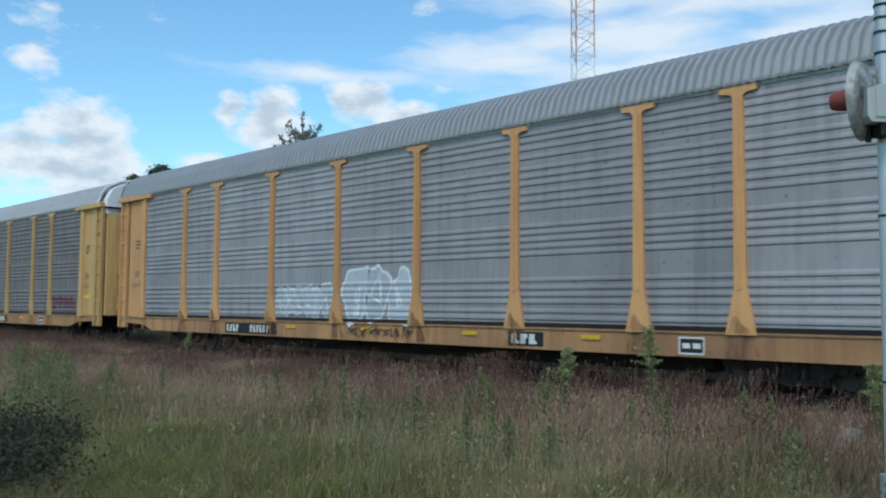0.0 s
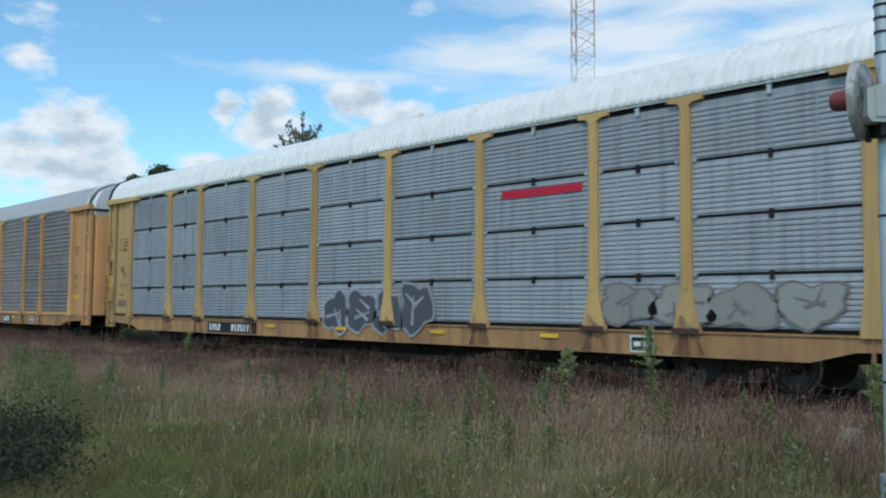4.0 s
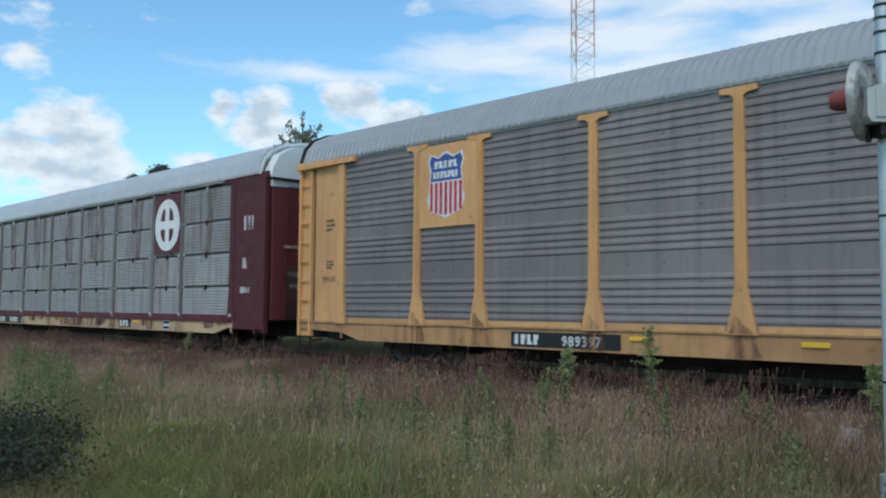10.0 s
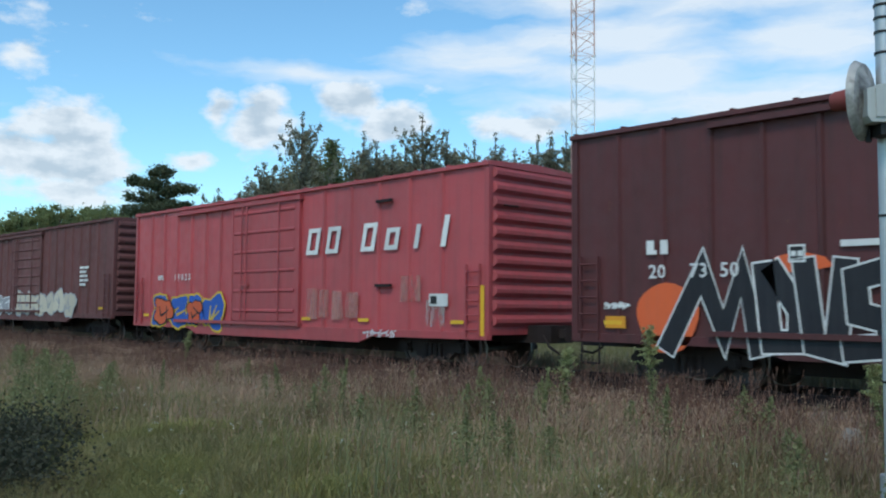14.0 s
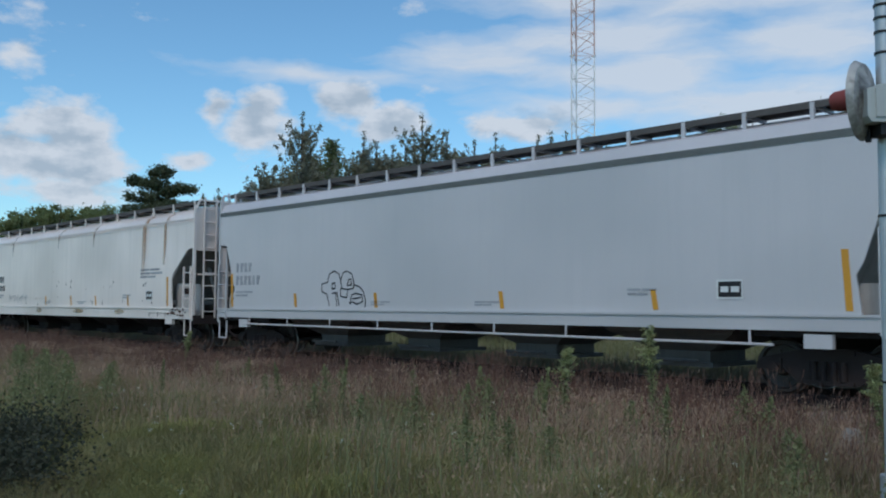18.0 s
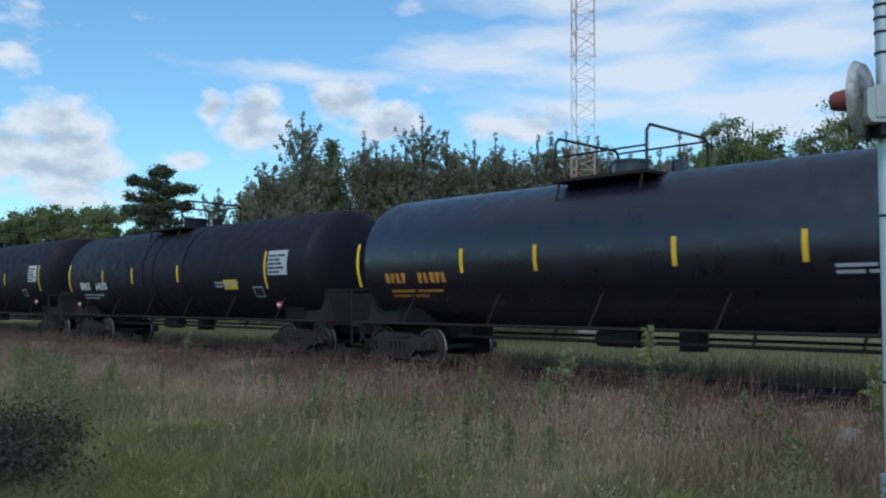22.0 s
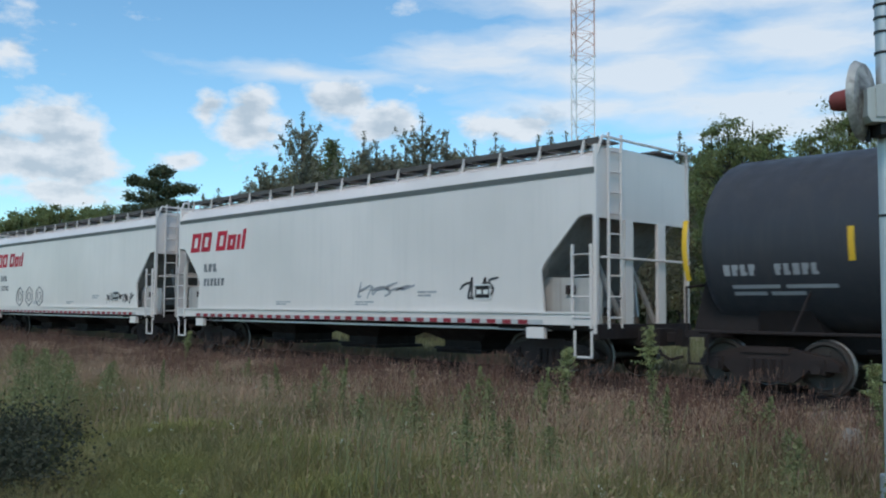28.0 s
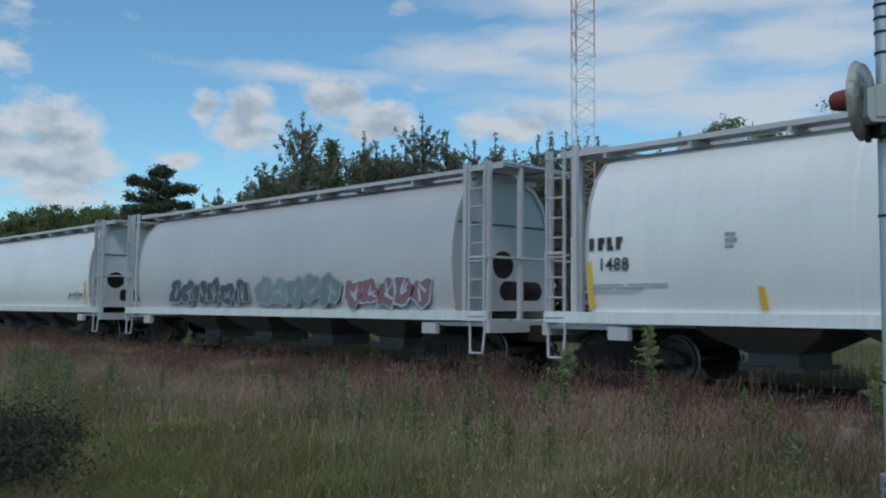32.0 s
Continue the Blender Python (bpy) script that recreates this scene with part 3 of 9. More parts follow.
        for i in range(120):
            f = rng.uniform(0.16, 0.92)
            ang = rng.uniform(0, 6.28)
            o = axis(f * 0.8)
            shape = math.sin(math.pi * min(1, (f - 0.08) / 0.95)) ** 0.55
            reach = w * 0.55 * shape * rng.uniform(0.35, 1.1)
            e = Vector((axis(f).x + math.cos(ang) * reach, axis(f).y + math.sin(ang) * reach, h * (f * 0.92 + rng.uniform(0.0, 0.12))))
            g.rod(o, e, 0.05, 5, 0.012)
            cl = rng.uniform(0.18, 0.50) * (1.35 if x < -100 else 1.0)
            for _ in range(100):
                d = rng.normal(size=3) * cl * 0.75
                pts.append((e.x + d[0], e.y + d[1], e.z + d[2] * 0.75))
        size = 0.19 if x < -100 else 0.12
    part("trunk", g, BARK, t, "grey-brown trunk and limbs", smooth=60)
    part("crown", leaf_mesh(pts, size, rng, "crown"), LEAF[kind], t)
    return t


EDGE = (("pine", -82.3, 40.3, 15.5, 6.8), ("poplar", -99.7, 56.8, 16.4, 4.8))
ROW = (("poplar", -69.1, 48.2, 20.2, 6.0), ("poplar", -74.1, 47.5, 15.8, 4.0), ("poplar", -78.9, 48.0, 13.9, 3.3), ("poplar", -76.7, 47.9, 14.6, 2.8), ("poplar", -71.1, 57.0, 19.6, 3.7), ("poplar", -70.9, 58.3, 18.9, 3.3), ("poplar", -69.7, 59.1, 18.5, 4.0), ("poplar", -67.7, 59.2, 18.0, 3.3), ("poplar", -68.2, 60.8, 18.7, 3.7), ("poplar", -65.2, 60.3, 21.2, 6.2), ("poplar", -65.1, 62.8, 19.9, 3.7), ("poplar", -64.9, 64.6, 18.1, 3.5), ("poplar", -64.1, 65.9, 19.1, 3.5), ("poplar", -63.7, 68.1, 20.2, 3.7), ("poplar", -63.7, 69.4, 19.1, 3.3), ("poplar", -63.6, 71.3, 18.8, 3.5), ("poplar", -61.4, 71.5, 20.2, 3.3), ("poplar", -61.5, 73.8, 20.8, 3.5), ("poplar", -61.3, 74.9, 20.1, 3.1), ("poplar", -59.8, 75.4, 20.9, 3.3), ("poplar", -58.0, 74.9, 19.6, 3.1), ("poplar", -58.3, 77.3, 20.3, 3.3), ("poplar", -56.6, 75.7, 20.0, 3.5), ("poplar", -55.3, 76.0, 18.7, 3.3), ("poplar", -55.5, 77.5, 18.6, 3.5), ("poplar", -52.2, 76.9, 17.8, 3.7), ("poplar", -50.5, 76.7, 17.1, 3.7), ("poplar", -49.4, 77.5, 17.9, 3.5), ("poplar", -45.3, 74.6, 18.6, 3.5), ("poplar", -41.8, 71.9, 17.7, 3.1))
BACK = (("thick", -82.5, 50.7, 13.7, 6.4), ("thick", -78.8, 50.9, 15.2, 6.4), ("thick", -76.6, 52.0, 16.5, 6.4), ("thick", -76.3, 54.5, 17.3, 6.4), ("thick", -75.8, 56.9, 17.7, 6.4), ("thick", -77.1, 60.7, 18.1, 6.4), ("thick", -75.2, 62.2, 18.4, 6.4), ("thick", -73.7, 64.0, 17.9, 6.4), ("thick", -71.6, 65.2, 18.2, 6.4), ("thick", -69.6, 66.5, 17.8, 6.4), ("thick", -69.5, 69.7, 18.6, 6.4), ("thick", -68.3, 71.8, 18.4, 6.4), ("thick", -67.3, 74.3, 18.2, 6.4), ("thick", -66.4, 76.9, 18.9, 6.4), ("thick", -64.8, 78.8, 18.7, 6.4), ("thick", -63.7, 81.2, 19.2, 6.4), ("thick", -61.2, 81.8, 18.5, 6.4), ("thick", -57.6, 80.9, 17.5, 6.4), ("thick", -55.9, 82.4, 16.4, 6.4), ("thick", -52.8, 81.8, 16.8, 6.4), ("thick", -50.4, 82.1, 17.0, 6.4), ("thick", -44.5, 76.3, 16.2, 6.4), ("thick", -38.8, 70.0, 15.4, 6.4))
LEAFY = (("broad", -124.1, 43.1, 15.4, 7.0), ("broad", -126.3, 48.0, 15.6, 8.0), ("broad", -116.4, 48.2, 15.2, 6.0), ("broad", -128.6, 41.4, 13.8, 6.0), ("broad", -121.0, 45.6, 15.7, 6.6), ("broad", -112.4, 48.6, 14.9, 6.2), ("broad", -119.2, 40.2, 13.9, 6.4), ("conic", -71.5, 53.9, 19.2, 5.0), ("broad", -38.6, 68.0, 17.0, 3.2), ("broad", -31.9, 59.3, 16.0, 5.0), ("broad", -30.7, 59.8, 15.8, 5.2), ("broad", -30.0, 61.1, 14.9, 3.6), ("broad", -28.2, 64.0, 14.9, 3.4), ("broad", -27.4, 65.3, 15.9, 4.6), ("broad", -26.6, 66.3, 18.0, 3.4), ("broad", -25.7, 67.5, 16.0, 4.6))
for i, (kind, x, y, h, w) in enumerate(EDGE + ROW + BACK + LEAFY):
    tree(kind, x, y, h, w, 100 + i)

# ---- lattice mast behind the line ----
MAST = paint("mast_white", (0.86, 0.84, 0.82), (0.6, 0.57, 0.55), 0.5, amount=0.4, streak=0.3)
MAST_RED = paint("mast_orange", (0.62, 0.40, 0.34), (0.5, 0.3, 0.26), 0.55, amount=0.4, streak=0.3)


def lattice_mast(x, y, side, h):
    t = thing("lattice_mast", "slender guyed lattice radio mast in white and faded orange", "radio mast", at=(x, y, GROUND))
    # one face across the view
    across = Vector((0.688, 0.725, 0))
    away = Vector((-0.725, 0.688, 0))
    legs = [across * (-side / 2), across * (side / 2), away * (side * 0.866) - across * (side * 0.16)]
    bay = side * 0.5
    sec = bay * 8
    n = int(h / sec)
    for k in range(n):
        z0, z1 = k * sec, (k + 1) * sec
        mat = MAST if k % 2 == 0 else MAST_RED
        lg = Geo()
        for q in legs:
            lg.rod((q.x, q.y, z0), (q.x, q.y, z1), 0.055, 6)
            lg.rod((q.x, q.y, z1 - 0.05), (q.x, q.y, z1 + 0.05), 0.11, 8)
        s = part("mast_section", lg, mat, t)
        br = Geo()
        for b in range(8):
            for i in range(3):
                p, q = legs[i], legs[(i + 1) % 3]
                if b % 2:
                    p, q = q, p
                br.rod((p.x, p.y, z0 + b * bay), (q.x, q.y, z0 + (b + 1) * bay), 0.026, 4)
                if b % 2 == 0:
                    br.rod((p.x, p.y, z0 + b * bay), (q.x, q.y, z0 + b * bay), 0.020, 4)
        part("bracing", br, mat, s)
    part("mast_base", Geo().box(-1.2, 1.2, -1.2, 1.2, -0.2, 0.25), paint("concrete", (0.36, 0.35, 0.33), (0.2, 0.19, 0.18), 0.9), t)
    return t


lattice_mast(-42.67, 55.85, 1.79, 46)

# ---- equipment hut by the mast ----
HUT_WHITE = paint("hut_white", (0.74, 0.75, 0.76), (0.48, 0.46, 0.44), 0.6, amount=0.5, streak=0.5)
HUT_GREY = paint("hut_grey", (0.36, 0.36, 0.38), (0.22, 0.21, 0.20), 0.6, amount=0.5, streak=0.4)
HUT_BUFF = paint("hut_wall", (0.30, 0.27, 0.26), (0.18, 0.16, 0.15), 0.7, amount=0.6, streak=0.5)
HUT_PINK = paint("hut_buff", (0.52, 0.40, 0.36), (0.32, 0.25, 0.22), 0.7, amount=0.5, streak=0.4)


def equipment_hut(x, y, turn):
    t = thing("equipment_hut", "small flat-roofed buff and white equipment hut", "hut", at=(x, y, GROUND))
    t.rotation_euler.z = turn
    part("plinth", Geo().box(-3.15, 3.15, -0.1, 2.5, -0.1, 0.18), paint("concrete", (0.36, 0.35, 0.33), (0.2, 0.19, 0.18), 0.9), t)
    part("wall", Geo().box(-3.05, 3.05, 0.0, 2.4, 0.18, 2.95), HUT_BUFF, t, "weathered buff sheet-metal walls")
    for x0, x1 in ((-3.06, -1.75), (1.05, 3.06)):
        part("cladding", Geo().box(x0, x1, -0.028, -0.004, 0.18, 2.86), HUT_WHITE, t, "white cladding sheet")
    part("roof", Geo().box(-3.2, 3.2, -0.16, 2.55, 2.95, 3.08).box(-3.22, 3.22, -0.18, -0.15, 2.86, 3.09), HUT_GREY, t, "grey flat roof with a metal edge")
    for k in range(1, 6):
        x0 = -3.05 + 6.1 * k / 6
        part("panel_seam", Geo().box(x0 - 0.03, x0 + 0.03, -0.03, 0.0, 0.18, 2.86), HUT_WHITE, t)
    door = part("door", Geo().box(-1.62, -0.72, -0.045, -0.032, 0.22, 2.25), HUT_PINK, t, "buff steel door")
    part("handle", Geo().box(-0.86, -0.80, -0.10, -0.045, 1.15, 1.28), HUT_GREY, door)
    for x0 in (-0.25, 1.15):
        vent = part("louvre", Geo().box(x0, x0 + 0.95, -0.05, -0.032, 0.6, 1.9), HUT_GREY, t, "grey louvred vent")
        for k in range(6):
            part("slat", Geo().loft([[(q, -0.05, 0.68 + 0.2 * k), (q, -0.09, 0.70 + 0.2 * k), (q, -0.05, 0.80 + 0.2 * k)] for q in (x0 + 0.05, x0 + 0.9)]), HUT_GREY, vent)
    part("cabinet", Geo().box(2.3, 2.85, -0.32, -0.035, 0.55, 1.75), HUT_WHITE, t, "white wall cabinet")


equipment_hut(-32.75, 35.17, math.atan2(0.7216, 0.6923))

# ---- crossing signal beside the camera ----
GALV = paint("galvanised_pole", (0.46, 0.48, 0.49), (0.30, 0.30, 0.30), 0.45, 0.5, amount=0.5, streak=0.4)
def blotched():
    m, n, l, b = nodes_of("weathered_disc")
    tc = n.new("ShaderNodeTexCoord").outputs["Object"]
    c = mixer(n, l, (0.075, 0.07, 0.065), (0.42, 0.41, 0.39), ramp_of(n, l, noise_of(n, l, tc, 5.0, 5, 0.65), 0.38, 0.62))
    l.new(c, b.inputs["Base Color"])
    b.inputs["Roughness"].default_value, b.inputs["Metallic"].default_value = 0.55, 0.2
    return m


DISC = blotched()
HOOD = paint("red_hood", (0.22, 0.050, 0.045), (0.16, 0.05, 0.04), 0.5, amount=0.5, streak=0.4)
SX, SY = -2.575, 7.085
signal = thing("crossing_signal", "galvanised crossing signal mast with a round light unit", "signal", at=(SX, SY, GROUND))
right, ahead = Vector((0.692, 0.722, 0)), Vector((-0.722, 0.692, 0))
pole = Geo().rod((0, 0, -0.1), (0, 0, 5.2), 0.055, 20)
pole = part("pole", pole, GALV, signal, smooth=40)
for z in (4.16, 4.07, 3.97, 3.86, 3.70, 2.46, 1.22):
    part("pole_band", Geo().rod((0, 0, z), (0, 0, z + 0.018), 0.064, 16), BLACK, pole, "dark steel strap")
part("pole_base", Geo().rod((0, 0, -0.1), (0, 0, 0.55), 0.09, 16).box(-0.2, 0.2, -0.2, 0.2, -0.1, 0.05), GALV, signal)
hub_z = 3.338
axis_v = (-0.74 * right + 0.67 * ahead).normalized()
c0 = -right * 0.150 - ahead * 0.05
face = Geo()
q = axis_v.to_track_quat("Z", "Y")
face.loft([[c0 + Vector((0, 0, hub_z)) + q @ Vector((r * math.cos(2 * math.pi * i / 36), r * math.sin(2 * math.pi * i / 36), d)) for i in range(36)] for r, d in ((0.004, -0.045), (0.12, -0.045), (0.20, -0.01), (0.275, 0.01), (0.30, 0.05), (0.305, 0.06), (0.26, 0.03), (0.004, 0.02))], True, True)
part("background_disc", face, DISC, signal, "weathered round metal background plate", smooth=40)
h0 = c0 + Vector((0, 0, hub_z + 0.022)) + axis_v * 0.03
hood = Geo()
hood.loft([[h0 + axis_v * d + q @ Vector((r * math.cos(2 * math.pi * i / 20), r * math.sin(2 * math.pi * i / 20), 0)) for i in range(20)] for d, r in ((0, 0.086), (0.12, 0.084), (0.20, 0.076), (0.232, 0.060), (0.21, 0.050), (0.02, 0.05))], True, True)
part("hood", hood, HOOD, signal, "dark red hooded lamp", smooth=40)
unit = Geo().loft([[(0.0, y, hub_z - 0.10), (0.03, y, hub_z - 0.145), (0.34, y, hub_z - 0.145), (0.36, y, hub_z - 0.12), (0.36, y, hub_z + 0.11), (0.34, y, hub_z + 0.135), (0.10, y, hub_z + 0.135), (0.0, y, hub_z + 0.10)] for y in (-0.20, -0.06)]).loft([[(0.06, y, hub_z - 0.11), (0.31, y, hub_z - 0.11), (0.31, y, hub_z + 0.10), (0.06, y, hub_z + 0.10)] for y in (-0.212, -0.19)])
box = part("light_unit", unit, paint("cast_grey", (0.50, 0.52, 0.50), (0.30, 0.30, 0.28), 0.5, 0.1, amount=0.5, streak=0.4), signal, "grey cast light housing")
box.location = c0 - right * 0.095 - Vector((0, 0, 0.06))
box.rotation_euler.z = math.atan2(right.y, right.x)
arm = Geo().rod(c0 + Vector((0, 0, hub_z - 0.2)), Vector((0, 0, hub_z - 0.28)), 0.03, 10).rod(c0 + Vector((0, 0, hub_z - 0.32)), c0 + Vector((0, 0, hub_z - 0.05)), 0.022, 8)
part("bracket", arm, BLACK, signal)
knob = Geo().rod(c0 + right * 0.07 - ahead * 0.12 + Vector((0, 0, hub_z - 0.17)), c0 + right * 0.15 - ahead * 0.14 + Vector((0, 0, hub_z - 0.19)), 0.035, 10)
part("cable_gland", knob, WHITE, signal, "pale cable gland under the housing", smooth=40)
clamp = Geo().box(-0.02, 0.16, -0.16, 0.02, hub_z - 0.29, hub_z - 0.16)
clamp = part("clamp", clamp, BLACK, signal)
clamp.location, clamp.rotation_euler.z = c0 + right * 0.04, math.atan2(right.y, right.x)
stone = Geo().loft([[(-0.16, -0.10, -0.1), (0.16, -0.10, -0.1), (0.16, 0.10, -0.1), (-0.16, 0.10, -0.1)], [(-0.11, -0.07, 0.38), (0.11, -0.07, 0.38), (0.11, 0.07, 0.38), (-0.11, 0.07, 0.38)], [(-0.07, -0.05, 0.46), (0.07, -0.05, 0.46), (0.07, 0.05, 0.46), (-0.07, 0.05, 0.46)]])
part("post", stone, paint("concrete", (0.36, 0.35, 0.33), (0.2, 0.19, 0.18), 0.9), thing("concrete_marker", "small weathered concrete marker post in the grass", "marker post", at=(-4.66, 11.5, GROUND - 0.16)), smooth=30)


# ---- rough grass between the camera and the line ----
def blades(name, label, xy, heights, width, bend, material, seed, heads=0.0):
    """Bent tapering blades; some carry a seed head."""
    rng = np.random.default_rng(seed)
    n = len(xy)
    z0 = np.array([GROUND + lumps(x, y) for x, y in xy]) - 0.02
    ang = rng.uniform(0, 6.28, n)
    side = np.stack([np.cos(ang), np.sin(ang), np.zeros(n)], 1)
    tip = np.stack([-np.sin(ang), np.cos(ang), np.zeros(n)], 1) * (heights * bend * rng.uniform(0.1, 1.0, n))[:, None]
    base = np.concatenate([xy, z0[:, None]], 1)
    up = np.stack([np.zeros(n), np.zeros(n), heights], 1)
    w = (width * rng.uniform(0.6, 1.4, n))[:, None]
    mid = base + up * 0.55 + tip * 0.30
    v = [base - side * w, base + side * w, mid + side * w * 0.8, mid - side * w * 0.8, base + up + tip]
    verts = np.stack(v, 1).reshape(-1, 3)
    idx = np.arange(n)[:, None] * 5
    quads = idx + np.array([[0, 1, 2, 3]])
    tris = idx + np.array([[3, 2, 4]])
    if heads:
        k = np.where(rng.random(n) < heads)[0]
        t = verts.reshape(n, 5, 3)[k, 4]
        hw = np.clip(w[k] * 1.5, 0.003, 0.008)
        hl = (0.06 + 0.09 * rng.random(len(k)))[:, None]
        d = tip[k] + up[k] * 0.8 + rng.normal(size=(len(k), 3)) * 0.12
        d /= np.linalg.norm(d, axis=1)[:, None]
        hv = np.stack([t - d * hl * 0.6, t + side[k] * hw, t + d * hl * 0.4, t - side[k] * hw], 1).reshape(-1, 3)
        hq = len(verts) + np.arange(len(k))[:, None] * 4 + np.array([[0, 1, 2, 3]])
        verts = np.concatenate([verts, hv])
        quads = np.concatenate([quads, hq])
    me = bpy.data.meshes.new(name)
    loops = np.concatenate([quads.reshape(-1), tris.reshape(-1)]).astype(np.int32)
    me.vertices.add(len(verts))
    me.vertices.foreach_set("co", verts.astype(np.float32).reshape(-1))
    me.loops.add(len(loops))
    me.loops.foreach_set("vertex_index", loops)
    me.polygons.add(len(quads) + len(tris))
    me.polygons.foreach_set("loop_start", np.concatenate([np.arange(len(quads)) * 4, len(quads) * 4 + np.arange(len(tris)) * 3]).astype(np.int32))
    me.update(calc_edges=True)
    me.materials.append(material)
    return tagged(new(name, me), label, "grass", kind="stuff")


def scatter(n, x0, x1, y0, y1, seed, clump=0.0, scale=0.5, keep=None):
    rng = np.random.default_rng(seed)
    x, y = rng.uniform(x0, x1, n), rng.uniform(y0, y1, n)
    if clump:
        f = np.array([noise.noise((a * scale, b * scale, seed * 1.7)) for a, b in zip(x, y)])
        ok = rng.random(n) < 1 / (1 + np.exp(-(f - 0.0) * 10 * clump))
        x, y = x[ok], y[ok]
    return np.stack([x, y], 1)


GREEN_BLADE = leafy("green_grass", ((0.215, 0.205, 0.080), (0.52, 0.455, 0.225), (0.215, 0.178, 0.090)), 0.6, 0.42, 0.35)
DRY_BLADE = leafy("dry_grass", ((0.445, 0.292, 0.205), (0.69, 0.492, 0.35), (0.31, 0.21, 0.138)), 0.7, 0.4, 0.3)
RED_BLADE = leafy("russet_weeds", ((0.130, 0.065, 0.050), (0.29, 0.182, 0.138), (0.195, 0.114, 0.086)), 0.75, 0.4, 0.25)
rg = np.random.default_rng(5)


def thin_out(a, lo, hi, seed):
    """Keeps all plants nearer the line than hi, none before lo, and fewer and fewer between."""
    r = np.random.default_rng(seed).random(len(a))
    return a[r < (a[:, 1] - lo) / (hi - lo)]


def tufted(a, low, high, seed, scale=0.9):
    """Heights that swell and sink in tufts."""
    f = np.array([noise.noise((x * scale, y * scale, seed)) for x, y in a])
    return low + (high - low) * np.clip(0.5 + 0.9 * f + 0.35 * (np.random.default_rng(seed).random(len(a)) - 0.5), 0, 1)


a = np.concatenate([scatter(70000, -60, 6, 2.0, 12.7, 1), scatter(190000, -24, -1, 2.4, 10.0, 2, 0.6, 0.8), scatter(60000, -30, -1, 9.5, 12.6, 24, 1.3, 0.9)])
blades("green_grass", "rough green meadow grass in tufts", a, tufted(a, 0.12, 0.40, 11), 0.0042, 1.25, GREEN_BLADE, 11)
a = np.concatenate([thin_out(scatter(70000, -70, 6, 2.5, 12.6, 3), 4.5, 10, 1), thin_out(scatter(130000, -30, -1, 4.6, 12.2, 4, 0.9), 4.6, 11, 2)])
blades("dry_grass", "tall bleached dry grass with seed heads", a, tufted(a, 0.22, 0.62, 12), 0.0028, 0.75, DRY_BLADE, 12, 0.45)
a = np.concatenate([thin_out(scatter(60000, -75, 4, 8.2, 13.1, 5), 8.7, 11.2, 3), thin_out(scatter(60000, -34, -3, 8.2, 13.0, 6, 0.5), 8.4, 11.6, 4)])
tall = np.concatenate([scatter(9000, -60, -3, 11.4, 12.95, 25, 0.7, 0.6), scatter(5000, -16, -3, 11.8, 12.95, 26, 0.7, 0.9), scatter(11000, -75, -17, 11.2, 12.95, 28, 0.5, 0.6)])
blades("tall_weeds", "tall thin brown weed stalks beside the rails", tall, tufted(tall, 0.45, 0.95, 27), 0.0042, 0.5, RED_BLADE, 27, 0.9)
blades("russet_weeds", "reddish brown weeds along the track", a, tufted(a, 0.26, 0.62, 13), 0.0045, 0.60, RED_BLADE, 13, 0.6)
a = scatter(60000, -90, 10, 16.9, 45, 7)
blades("far_grass", "pale green field grass beyond the track", a, (0.2 + 0.3 * rg.random(len(a))), 0.012, 0.5, leafy("field_grass", ((0.14, 0.145, 0.065), (0.26, 0.24, 0.12), (0.19, 0.18, 0.085)), 0.6, 0.15, 0.3), 14)
WEED_GREEN = leafy("bank_grass", ((0.10, 0.10, 0.058), (0.19, 0.18, 0.105), (0.14, 0.11, 0.08)), 0.7, 0.5, 0.25)
a = scatter(40000, -60, 4, 16.5, 19.5, 8)
blades("far_weeds", "dark weeds on the far side of the track", a, (0.30 + 0.45 * rg.random(len(a))), 0.010, 0.4, WEED_GREEN, 15, 0.5)
# tall weeds stand before the hut
u, v = rg.uniform(-4.2, 4.2, 5000), rg.uniform(0.5, 2.2, 5000)
a = np.stack([-32.75 + 0.6923 * u + 0.7216 * v, 35.17 + 0.7216 * u - 0.6923 * v], 1)
blades("hut_weeds", "tall dull green weeds before the hut", a, 0.6 + 0.6 * rg.random(len(a)), 0.012, 0.4, WEED_GREEN, 17, 0.4)
# a lush low patch beside the shrub
a = np.concatenate([scatter(60000, -12.5, -6.8, 3.2, 6.4, 51, 0.8, 0.9), scatter(60000, -9, -1.2, 3.6, 7.2, 52, 0.9, 1.0)])
blades("lush_grass", "low bright green grass beside the shrub", a, tufted(a, 0.12, 0.36, 53), 0.0042, 1.1, leafy("lush_blade", ((0.225, 0.245, 0.076), (0.50, 0.465, 0.185), (0.28, 0.255, 0.108)), 0.6, 0.7, 0.35), 53)
# low leafy undergrowth among the grass
low = np.concatenate([scatter(110000, -24, -1, 2.6, 8.5, 9, 0.5, 0.7), scatter(50000, -24, -1, 8.5, 10.5, 19, 1.2, 0.7)])
lz = np.array([GROUND + lumps(x, y) for x, y in low]) + rg.uniform(0.02, 0.30, len(low))
herb = tagged(new("undergrowth", leaf_mesh(np.concatenate([low, lz[:, None]], 1), 0.013, rg, "undergrowth", 0.5)), "low leafy green herbs among the grass", "plants", kind="stuff")
herb.data.materials[0] = leafy("herb_leaf", ((0.125, 0.155, 0.050), (0.30, 0.305, 0.13), (0.21, 0.205, 0.088)), 0.5, 0.8, 0.3)
fl = scatter(70, -16, -2, 3.3, 11.0, 10)
fz = np.array([GROUND + lumps(x, y) for x, y in fl]) + rg.uniform(0.25, 0.48, len(fl))
